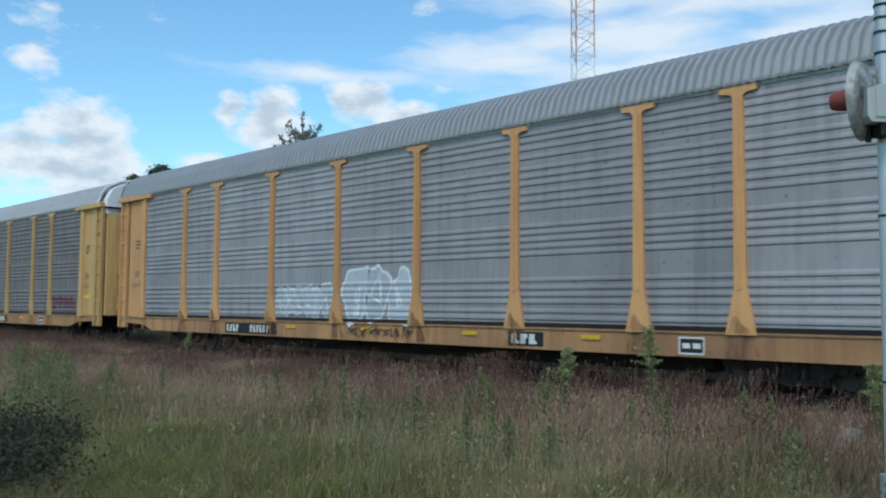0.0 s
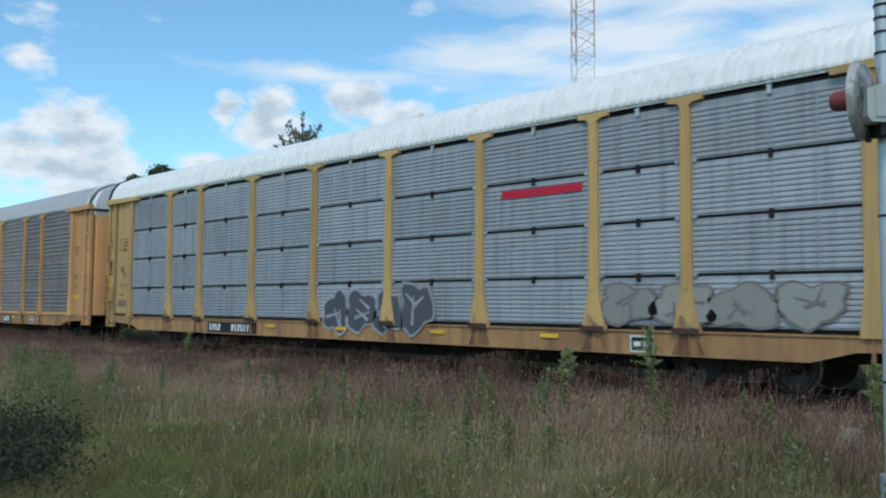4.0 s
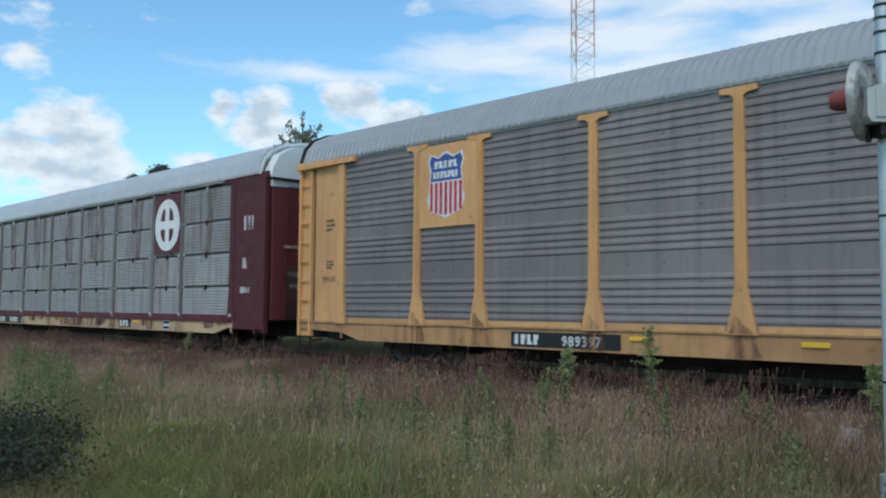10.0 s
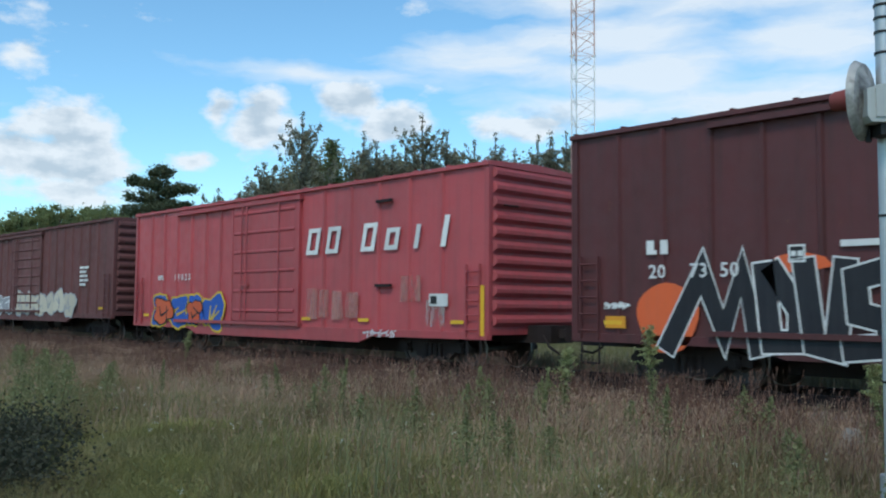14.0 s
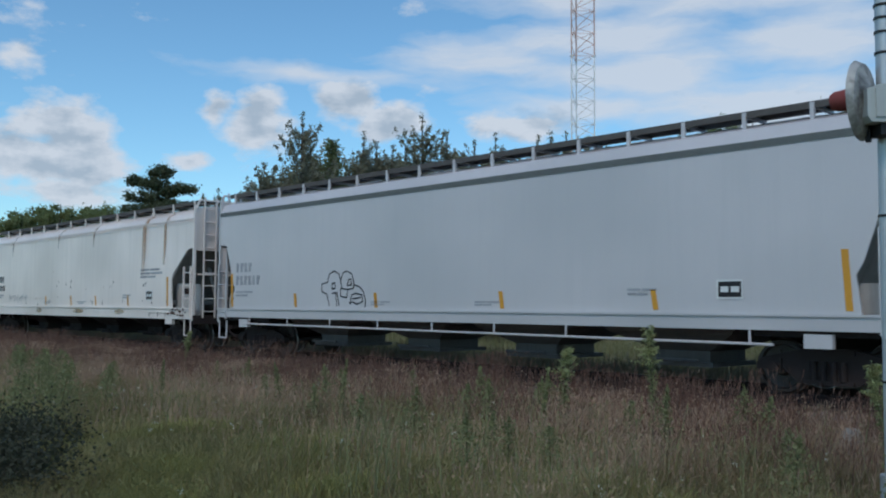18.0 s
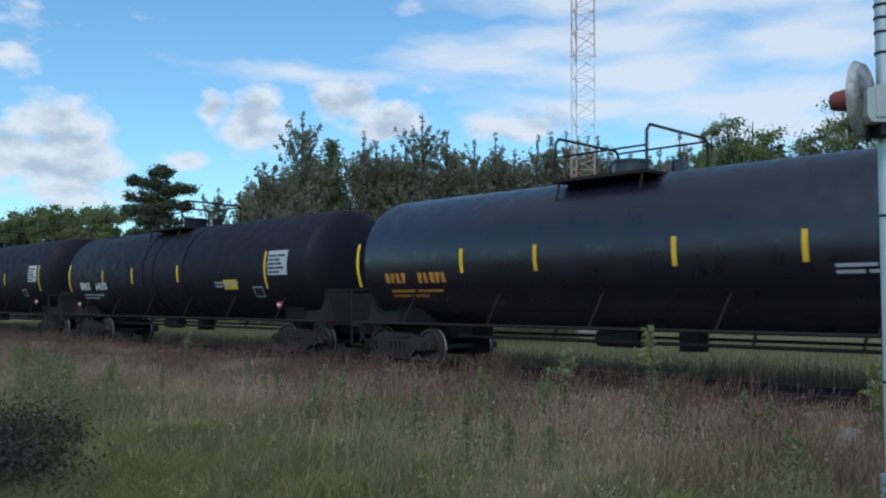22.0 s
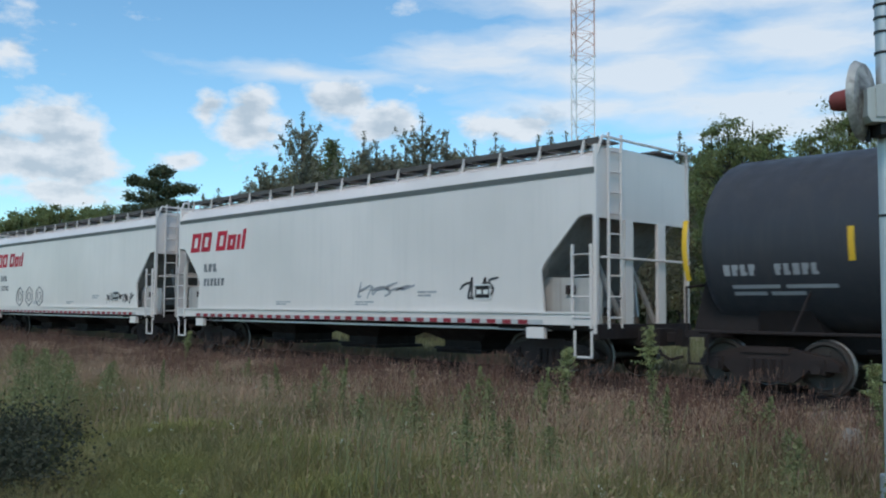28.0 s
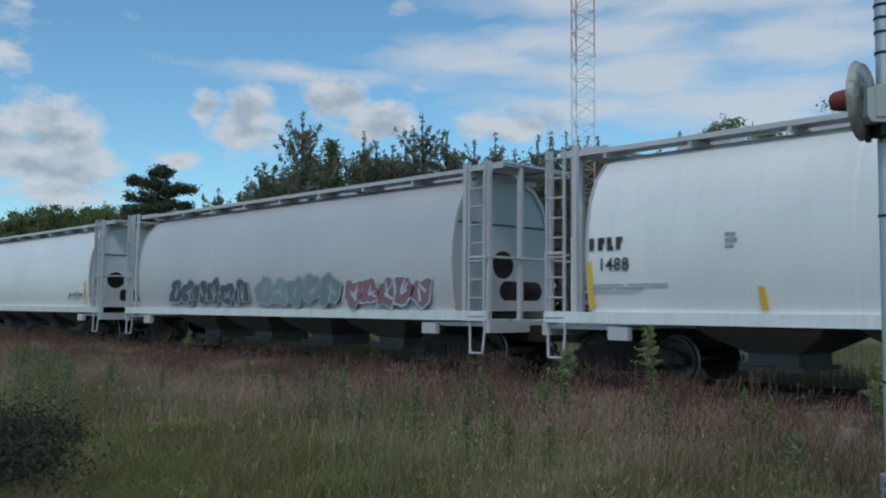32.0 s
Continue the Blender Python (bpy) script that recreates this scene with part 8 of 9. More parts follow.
for y0, y1, z0, z1 in ((-1.1, -0.3, 3.0, 3.1), (-1.0, -0.2, 2.2, 2.35), (-0.9, -0.1, 1.45, 2.0)):
    part("paint_patch", Geo().box(14.36 + 0.128, 14.36 + 0.131, y0, y1, z0, z1), stain("chalk_wash", (0.62, 0.55, 0.54), 0.38, 0.62, 0.85, 4.0), c, "chalky smear on the end door")
part("base_rail", Geo().box(-12.3, 12.6, SILL - 0.06, SILL, 0.90, 1.12), MAROON, c)
for x in BAY:
    part("foot_tab", shared("foot_tab", lambda: Geo().box(-0.06, 0.06, -0.10, -0.06, 1.06, 1.15)), CLIP, c, at=(x, SILL, 0))
for x in (-10.6, -8.5, -5.9, -3.1, -2.3, 0.3, 2.6, 3.4, 6.2, 8.6, 11.0):
    w = 0.42 + 0.22 * math.sin(x * 3.1)
    decal("rust_streak", [(x - w * 0.6, 3.0 + 0.4 * math.sin(x)), (x + w * 0.5, 2.9), (x + w, 4.97), (x - w, 4.97)], RUST_BROWN, c, SILL - 0.0165, "brown rust smear down the panel")

c = add_car(autorack(dict(RK, label="orange-yellow car carrier with faded flag board and blue paint patch", kick=True, number="995906", mark_x=-6.95, fleet_mark=5.4, door_print=True)), rack_x(9))
pennant_logo(c, YELLOW, True)
decal("paint_patch", [(-12.2, 0.62), (-9.95, 0.62), (-10.0, 1.22), (-10.5, 1.36), (-11.0, 1.24), (-11.6, 1.45), (-12.2, 1.40)], stain("blue_wash", (0.07, 0.13, 0.26), 0.34, 0.70, 0.72, 2.4), c, Y, "blue paint rolled over the foot of the side")

# boxcars
c = add_car(boxcar(dict(label="dark brown boxcar with black and orange graffiti", half=9.45, body=8.25, top=4.68, base=0.86, paint=BOX_BROWN, door=(-1.9, 1.75), ribs=[-7.2, -6.25, -5.3, -4.35, -3.4, -2.45, 2.6, 3.5, 4.4, 5.3, 6.2, 7.1], door_ribs=7)), -296.19)
y = SILL - 0.03
blob = Geo().plate([(-6.15 + 0.62 * (1 + 0.08 * math.sin(3 * a)) * math.cos(a), 1.22 + 0.62 * math.sin(a)) for a in [k * 0.2618 for k in range(24)]], y, y + 0.003)
art = part("graffiti", blob, spray("orange", (0.72, 0.13, 0.04)), c, "orange ground with big black letters edged in white")
letters = (((-6.10, 0.80), (-5.45, 2.0), (-5.05, 0.98), (-4.72, 1.98), (-4.45, 0.80)), ((-4.33, 1.96), (-4.22, 0.86), (-3.78, 0.88), (-3.76, 1.35), (-4.15, 1.95)), ((-3.66, 2.0), (-3.52, 0.85), (-3.20, 0.78), (-3.04, 1.98)), ((-2.40, 1.98), (-2.88, 1.85), (-2.84, 1.32), (-2.42, 1.22), (-2.40, 0.86), (-2.92, 0.80)))
for k, line in enumerate(letters):
    part("letter_edge", brush(Geo(), line, 0.205, y - 0.005 - 0.004 * k), MARK_WHITE, art)
    part("letter", brush(Geo(), line, 0.172, y - 0.007 - 0.004 * k), OUTLINE, art)
part("graffiti_patch", Geo().plate([(-4.3, 2.0), (-3.7, 1.95), (-3.2, 2.05), (-3.35, 2.2), (-3.75, 2.3), (-4.15, 2.22)], y, y + 0.003), spray("orange", (0.72, 0.13, 0.04)), art)
marks(c, -6.56, 2.34, 0.25, 2, MARK_WHITE, y, name="reporting_mark", aspect=0.85)
numerals(c, "20", -6.52, 1.92, 0.25, MARK_WHITE, y)
numerals(c, "73  50", -5.68, 1.92, 0.25, MARK_WHITE, y - 0.026)
decal("rule", rect(-3.1, -2.2, 2.34, 2.44), MARK_WHITE, c, y)
data_board(c, -3.92, 2.12, 0.28, 0.28, y - 0.01)
decal("patch", rect(-7.46, -7.02, 1.02, 1.24), MARK_ORANGE, c, y, "orange patch")
scrawl(c, -7.5, -6.95, 1.36, 1.5, 4, MARK_WHITE, y, 52, "small white scrawl", 0.03)
scrawl(c, 0.0, 0.8, 1.75, 1.95, 3, MARK_WHITE, SILL - 0.08, 53, "white paint smudge on the door", 0.04)
data_board(c, 4.9, 0.95, 0.75, 0.65, y)
small_print(c, 5.9, 1.0, 0.6, 0.5, 3, MARK_GREY, y)
decal("patch", rect(6.7, 7.25, 1.06, 1.28), MARK_ORANGE, c, y, "orange patch")

c = add_car(boxcar(dict(label="faded red boxcar with wide white slanted lettering and graffiti", half=9.40, body=8.35, top=4.46, base=0.80, paint=BOX_RED, door=(-1.9, 1.35), ribs=[-7.2, -6.3, -5.4, -4.5, -3.6, -2.7, 2.5, 3.6, 4.7, 5.8, 6.9], door_ribs=6)), -314.07)
y = SILL - 0.03
for x, w, h, hollow in ((1.75, 0.52, 0.68, True), (2.60, 0.52, 0.68, True), (4.05, 0.52, 0.68, True), (4.95, 0.48, 0.52, True), (6.0, 0.14, 0.55, False), (6.9, 0.16, 0.70, False)):
    slanted_bar(c, x, 2.72, w, h, 0.14, y, MARK_WHITE, hollow)
marks(c, -6.6, 2.2, 0.16, 3, MARK_WHITE, y, name="reporting_mark")
numerals(c, "19025", -5.5, 2.18, 0.2, MARK_WHITE, y, space=1.7)
graffiti(c, -6.9, -2.4, 0.66, 1.75, 4, spray("royal", (0.03, 0.10, 0.42)), spray("gold", (0.62, 0.42, 0.04)), SILL - 0.034, 61, "blue letters with yellow edges")
graffiti(c, -6.8, -5.5, 0.75, 1.55, 1, spray("vermilion", (0.62, 0.11, 0.04)), OUTLINE, SILL - 0.046, 62, "orange sprayed letter")
graffiti(c, -4.5, -3.7, 0.8, 1.6, 1, spray("vermilion", (0.62, 0.11, 0.04)), OUTLINE, SILL - 0.047, 64, "orange sprayed letter")
for k in range(4):
    decal("paint_patch", rect(1.8 + 0.56 * k, 2.3 + 0.56 * k, 1.05 + 0.05 * (k % 2), 1.85 - 0.04 * k), stain("rose_wash", (0.50, 0.24, 0.21), 0.40, 0.66, 0.8, 2.5), c, y + 0.001, "rubbed pale patch")
decal("paint_patch", rect(6.45, 7.05, 0.95, 1.55), stain("grey_wash", (0.50, 0.42, 0.40), 0.42, 0.62, 0.8, 2.5), c, y + 0.001, "rubbed pale patch")
decal("paint_patch", rect(5.55, 6.25, 1.5, 2.1), stain("rose_wash", (0.50, 0.24, 0.21), 0.40, 0.66, 0.8, 2.5), c, y + 0.001, "rubbed pale patch")
decal("notice", rect(6.55, 7.15, 1.40, 1.68), MARK_WHITE, c, y, "white notice plate")
decal("notice_field", rect(6.60, 6.80, 1.45, 1.63), BLACK, c, y - 0.004)
decal("reflector", rect(8.12, 8.26, 0.78, 1.85), MARK_YELLOW, c, y, "tall yellow reflective strip")
for z in (1.85, 3.86):
    part("grab_iron", Geo().box(4.7, 5.25, SILL - 0.10, SILL - 0.02, z, z + 0.07), IRON, c)
scrawl(c, 4.2, 5.4, 0.62, 0.85, 5, PALE, SILL - 0.034, 65, "white scrawl on the sill")

c = add_car(boxcar(dict(label="faded brown boxcar with pale graffiti along its foot", half=8.87, body=8.1, top=4.50, base=1.0, paint=BOX_OLD, door=(-2.2, 1.1), ribs=[-7.0, -6.2, -5.4, -4.6, -3.8, -3.0, 1.9, 2.7, 3.5, 4.3, 5.1, 5.9, 6.7], door_ribs=8)), -331.40)
graffiti(c, -7.6, -2.0, 0.95, 1.85, 6, spray("ash", (0.34, 0.34, 0.36)), PALE, SILL - 0.034, 71, "pale grey sprayed letters")
graffiti(c, -1.5, 4.9, 0.95, 1.95, 6, spray("bone", (0.55, 0.50, 0.40)), spray("ash", (0.34, 0.34, 0.36)), SILL - 0.05, 72, "bone and grey sprayed letters")
small_print(c, 5.2, 2.1, 0.9, 0.8, 5, MARK_WHITE, SILL - 0.03)

# a short tank car, white over black
c = add_car(tank_car(dict(label="short white over black tank car with blue stripes", half=7.93, tank=6.8, r=1.42, cz=2.46, paint=TANK_WHITE, two_tone=True, marks=MARK_BLACK, number="16000", mark_x=-6.25, number_dx=0.98, mark_dz=0.28, hazard=False, rail=WHITE, dome_paint=TANK_WHITE)), -347.65)
for z in (2.60, 2.76):
    on_tank(c, "blue_stripe", -6.75, 6.75, z, z + 0.07, 1.455, 2.415, MARK_BLUE, "blue stripe round the shell")

# covered hoppers
c = add_car(hopper(dict(label="blue-grey covered hopper with a grey patch and cut-away ends", half=10.77, body=9.75, slope=CAR_GREY, paint=CAR_GREY, seams=(4.12, 4.22), rail_walk=True, marks=MARK_BLACK, number="889173", reflectors=(-9.0, -6.7, -3.95, -1.3, 2.0, 5.4, 8.2), eave=4.10)), -365.08)
decal("paint_patch", [(1.38, 1.8), (1.98, 1.8), (2.06, 2.40), (1.96, 2.48), (1.78, 2.46), (1.80, 2.62), (1.62, 2.64), (1.60, 2.74), (1.54, 2.74), (1.53, 2.45), (1.40, 2.32)], spray("slate", (0.20, 0.23, 0.27)), c, SILL - 0.006, "slate grey paint patch")
decal("rust_line", rect(-8.6, 8.6, 1.315, 1.35), stain("sill_rust_line", (0.36, 0.26, 0.19), 0.34, 0.60, 0.75, 1.4), c, SILL - 0.006, "thin brown rust line above the sill")
scrawl(c, -6.6, -5.6, 1.68, 2.0, 2, spray("slate", (0.20, 0.23, 0.27)), SILL - 0.006, 81, "grey sprayed strokes", 0.05)
scrawl(c, 4.8, 8.2, 1.05, 1.22, 9, spray("slate", (0.20, 0.23, 0.27)), SILL - 0.055, 82, "grey scrawl along the sill", 0.018)

c = add_car(hopper(dict(label="pale grey covered hopper with a dark seam and outlined graffiti", half=10.60, body=9.8, paint=CAR_STEEL, stripe=STRIP_GREEN, rail_walk=True, brackets=17, marks=MARK_GREY, bay_paint=BAY_SHADE, reflectors=(-9.0, -5.76, -2.4, 1.7, 5.4, 8.8), cut_x=0.9, cut_z=1.9, eave=4.12, sill=1.05)), -385.36)
tag = Geo()
for k, line in enumerate((((0.20, 0.03), (0.14, 0.34), (0.02, 0.43), (0.02, 0.64), (0.15, 0.68), (0.19, 0.91), (0.30, 1.0), (0.41, 0.91), (0.45, 0.73), (0.48, 0.5)), ((0.26, 0.5), (0.26, 0.64), (0.32, 0.66), (0.33, 0.5), (0.27, 0.49)), ((0.26, 0.36), (0.34, 0.39), (0.37, 0.03)), ((0.42, 0.05), (0.37, 0.40)), ((0.45, 0.73), (0.50, 0.93), (0.59, 0.98), (0.70, 0.89), (0.74, 0.68), (0.74, 0.5), (0.62, 0.47), (0.46, 0.5)), ((0.60, 0.59), (0.63, 0.75), (0.68, 0.75), (0.69, 0.59), (0.61, 0.58)), ((0.45, 0.46), (0.46, 0.28), (0.59, 0.25), (0.61, 0.46)), ((0.75, 0.59), (0.86, 0.55), (0.95, 0.41), (1.0, 0.14), (0.99, 0.0)), ((0.66, 0.09), (0.70, 0.32), (0.78, 0.36), (0.92, 0.32), (0.94, 0.14), (0.81, 0.06), (0.72, 0.14), (0.67, 0.08)), ((0.73, 0.21), (0.89, 0.25)))):
    brush(tag, [(-4.64 + 1.84 * a, 1.38 + 0.9 * b) for a, b in line], 0.018, SILL - 0.006 - 0.0004 * k)
part("graffiti", tag, MARK_BLACK, c, "black cloud-shaped outline tag")
part("brake_lever_rail", Geo().path([(-8.3, SILL - 0.04, 0.88), (7.6, SILL - 0.04, 0.82)], 0.024, 6), CAR_STEEL, c, "thin pale pipe hung below the sill")
for i in range(9):
    x = -8.0 + 1.9 * i
    part("pipe_hanger", Geo().box(x - 0.02, x + 0.02, SILL - 0.045, SILL - 0.03, 0.83, 1.08), CAR_STEEL, c)

c = add_car(hopper(dict(label="dirty white covered hopper with rust streaks from its roof", half=10.4, body=9.75, paint=CAR_CREAM, mark_dx=1.4, seams=(4.0, 4.1), rail_walk=True, marks=MARK_BLACK, number="892025", reflectors=(-8.4, -2.4, 0.2, 2.5, 5.2, 8.1), cut_x=1.45, cut_z=2.2, eave=4.02, frame=CAR_CREAM)), -405.40)
scrawl(c, -6.8, -4.5, 1.42, 1.85, 5, MARK_GREY, SILL - 0.006, 85, "grey outline tag", 0.02)
RUST_LONG = trickle("rust_trickle", (0.44, 0.255, 0.125), 4.3, 2.2)
RUST_SHORT = trickle("short_rust_trickle", (0.36, 0.21, 0.11), 4.25, 1.0)
for x, z0, w, rust in ((6.35, 2.35, 0.20, RUST_LONG), (7.85, 2.7, 0.12, RUST_LONG), (-6.4, 3.4, 0.09, RUST_SHORT), (2.2, 3.5, 0.08, RUST_SHORT), (-1.2, 3.6, 0.06, RUST_SHORT)):
    decal("rust_streak", [(x - w * 0.95, z0), (x - w * 0.1, z0), (x + w * 0.55, z0 + 0.6), (x + w * 0.75, 4.02), (x - w * 0.7, 4.02), (x - w * 0.75, z0 + 0.7)], rust, c, SILL - 0.022, "orange-brown rust streak below a roof hatch")
    head = Geo().loft([[(x - w * 0.7 + 0.02, SILL - 0.016, 4.04), (x + w * 0.75 + 0.02, SILL - 0.016, 4.04)], [(x - w * 0.5 + 0.05, SILL + 0.085, 4.27), (x + w * 0.9 + 0.05, SILL + 0.085, 4.27)], [(x - w * 0.3 + 0.10, SILL + 0.20, 4.36), (x + w * 1.5 + 0.10, SILL + 0.20, 4.36)]], False, False)
    part("rust_streak", head, rust, c, "rust running over the roof edge")
RUST_SCAR = paint("rust_scar", (0.075, 0.040, 0.028), (0.16, 0.08, 0.05), 0.85, amount=0.8, streak=0.4, bump=0)
rng = random.Random(19)
for k in range(26):
    x, z = rng.uniform(-8.5, 8.6), rng.choice((1.45, 1.6, 2.0, 2.2)) + rng.uniform(-0.1, 0.1)
    a, b = rng.uniform(0.012, 0.035), rng.uniform(0.02, 0.09)
    decal("rust_scar", [(x - a, z), (x + a * 0.4, z - b), (x + a, z + 0.2 * b), (x + 0.5 * a, z + b), (x - 0.6 * a, z + 0.8 * b)], RUST_SCAR, c, SILL - 0.006)
for k in range(15):
    x, z = 8.3 + 1.3 * (k % 8) / 8 + rng.uniform(-0.05, 0.05), rng.uniform(1.06, 1.26)
    a, b = rng.uniform(0.04, 0.12), rng.uniform(0.02, 0.06)
    decal("rust_scar", [(x + a * rng.uniform(0.5, 1.3) * math.cos(q * 0.5712), z + b * rng.uniform(0.4, 1.3) * math.sin(q * 0.5712)) for q in range(11)], RUST_SCAR, c, SILL - 0.082 - 0.0032 * (k % 3), "rust scar on the sill")
for x in (6.9, 7.5, 8.05):
    decal("rust_scar", rect(x, x + 0.035, 1.02, 1.16, 0.01), RUST_SCAR, c, SILL - 0.052)
decal("rust_scar", rect(6.9, 8.05, 1.12, 1.135), RUST_SCAR, c, SILL - 0.0555)
for x, a in ((1.0, 0.5), (-3.0, 0.3), (4.6, 0.4)):
    decal("paint_patch", arc(x, 1.15, a, 0.09, 0, 6.0, 14), stain("ochre_wash", (0.45, 0.36, 0.22), 0.36, 0.66, 0.7, 2.5), c, SILL - 0.052, "ochre stain on the sill")
small_print(c, 6.1, 2.30, 1.8, 0.35, 3, MARK_GREY, SILL - 0.006)

# the posts' white is the panel white lifted for the light they catch
c = add_car(hopper(dict(label="white covered hopper with upright ribs along its sides", half=10.7, body=10.2, post_paint=paint("hopper_post_lit_white", (0.72, 0.69, 0.675), (0.52, 0.49, 0.48), 0.4, amount=0.3, streak=0.1, gloss=0.6, bump=0, grain=0.08, vary=0.03), paint=paint("hopper_ribbed_white", (0.60, 0.595, 0.58), (0.44, 0.41, 0.41), 0.32, amount=0.5, streak=0.1, gloss=0.95, bump=0, smudge=0.25, grain=0.08), mark_dx=1.75, posts=[-8.97 + 0.985 * i for i in range(19)], bay_paint=BAY_SHADE, rail_walk=True, brackets=18, marks=MARK_BLACK, number="58442", reflectors=(-8.45, -5.2, -1.65, 1.85, 5.5, 8.55), base=1.32, eave=4.37, top=4.47, bays=4)), -426.40)
decal("placard", rect(0.6, 0.85, 1.12, 1.24), MARK_YELLOW, c, SILL - 0.064)

# tank cars
OCHRE = paint("worn_orange_lettering", (0.52, 0.22, 0.04), (0.2, 0.10, 0.04), 0.6, amount=0.7, streak=0.5, bump=0)
BT = dict(paint=TANK_BLACK, r=1.53, cz=2.53)
add_car(tank_car(dict(BT, label="black tank car with orange lettering and yellow strips", half=9.5, tank=8.3, marks=OCHRE, mark_h=0.2, mark_x=-7.4, reflectors=(-8.4, -4.7, -1.4, 1.4, 5.0, 7.9), dome=-0.1, bands=(-0.8, 0.7), hazard=False, plain_panel=True, panel_x=6.7)), -445.80)
add_car(tank_car(dict(BT, paint=paint("tank_gloss_black", (0.0075, 0.0045, 0.012), (0.015, 0.011, 0.018), 0.33, amount=0.6, streak=0.3, gloss=0.75), label="glossy black tank car with orange lettering and a tall dome railing", half=9.15, tank=8.0, marks=OCHRE, mark_h=0.23, mark_x=-7.3, reflectors=(-8.3, -4.7, -2.6, 0.6, 2.95, 7.4), dome=-1.4, hazard=False, plain_panel=True)), -463.18)
add_car(tank_car(dict(BT, label="black banded tank car with white lettering and yellow strips", half=9.44, tank=7.9, truck_in=2.5, number="64550", mark_x=-6.75, reflectors=(-7.75, -4.68, -2.28, 1.0, 6.1), dome=-0.9, bands=(-1.5, -0.7, 1.3), yellow_plate=3.8, panel_x=6.25)), -480.82)
add_car(tank_car(dict(BT, label="long black tank car with white lettering and a pale data panel", half=10.80, tank=9.7, r=1.6, cz=2.62, number="780613", mark_x=-8.68, mark_dz=-0.2, number_dx=1.2, reflectors=(-9.95, -6.85, -3.9, -0.85, 2.15, 5.3, 9.4), dome=-1.6, yellow_plate=0.2, plate_dz=-0.42, print_x=1.7, print_dz=-0.3, panel_x=8.2)), -500.03)
add_car(tank_car(dict(BT, label="long charcoal tank car with a low roof railing and white lettering", paint=paint("tank_charcoal", (0.030, 0.024, 0.033), (0.06, 0.046, 0.048), 0.5, amount=0.7, streak=0.5), half=11.58, tank=10.4, r=1.68, cz=2.70, number="77146", mark_x=-9.2, mark_dz=-0.3, number_dx=1.25, strip_dz=-0.25, reflectors=(-10.75, -6.85, -4.55, -1.3, 2.0, 5.2, 9.1), dome=-2.2, yellow_plate=2.2, top_walk=0.36, panel_x=7.9)), -521.26)
add_car(tank_car(dict(label="slate grey tank car with a roof walkway and blue tube handrail", paint=TANK_GREY, half=10.76, tank=9.4, r=1.55, cz=2.58, mark_x=-9.0, mark_h=0.2, strip_dz=-0.28, plain_panel=True, reflectors=(-9.2, -6.3, -3.3, -0.75, 2.45, 5.4, 8.8), dome=-0.7, yellow_plate=3.8, top_walk=0.82, panel_x=7.6, walk_paint=paint("rail_blue", (0.06, 0.10, 0.14), (0.04, 0.04, 0.05), 0.5))), -542.45)
c = TRAIN[-1][0]
for x0, x1, z0, z1 in ((7.9, 8.75, 2.84, 3.02), (5.9, 7.3, 2.12, 2.30), (6.6, 7.4, 2.36, 2.52)):
    on_tank(c, "paint_patch", x0, x1, z0, z1, 1.585, 2.535, BLACK, "black painted-out patch")
for x0, x1, z in ((8.0, 8.7, 3.16), (7.9, 8.7, 3.02), (8.15, 8.45, 2.88)):
    on_tank(c, "warning_strip", x0, x1, z, z + 0.09, 1.585, 2.535, MARK_WHITE, "white warning strip")

c = add_car(hopper(dict(label="mint green covered hopper with a round seal and paint patches", half=9.56, body=7.95, paint=CAR_MINT, stripe=STRIP_GREEN, rail_walk=True, brackets=14, cut_x=1.35, cut_z=2.15, bays=3)), -561.73)
decal("seal", [(1.6 + 0.36 * math.cos(i * 0.2618), 3.0 + 0.36 * math.sin(i * 0.2618)) for i in range(24)], STRIP_GREEN, c, SILL - 0.006, "round dark seal")
small_print(c, 2.4, 2.75, 1.6, 0.55, 3, MARK_RED, SILL - 0.006, "red_lettering")
decal("paint_patch", rect(0.2, 2.2, 1.45, 2.05), spray("cream", (0.66, 0.64, 0.52)), c, SILL - 0.006, "cream paint patch")
decal("paint_patch", rect(1.9, 3.2, 1.42, 2.25), spray("moss", (0.24, 0.28, 0.25)), c, SILL - 0.010, "dark paint patch")
small_print(c, 3.9, 1.6, 0.4, 0.2, 2, MARK_BLACK, SILL - 0.006)

add_car(tank_car(dict(label="faded dark grey tank car with yellow strips", paint=paint("tank_faded", (0.045, 0.046, 0.055), (0.075, 0.07, 0.07), 0.5, amount=0.7, streak=0.6), half=9.56, tank=8.55, r=1.53, cz=2.53, marks=MARK_GREY, mark_h=0.18, hazard=False, mark_x=-8.3, reflectors=(-9.0, -6.15, -3.7, -0.35, 2.75, 7.2), dome=-1.2, bands=(-3.4, -2.9), yellow_plate=1.75)), -579.87)

# white hoppers with red lettering
CPH = dict(half=8.5, body=8.1, lean=0.10, sill=1.05, stripe=STRIP_GREEN, rail_walk=True, brackets=15, cut_x=1.35, cut_z=2.10, bays=3, base=1.30, eave=4.05, top=4.5, marks=None, sill_label="white sill with red and white reflective tape")


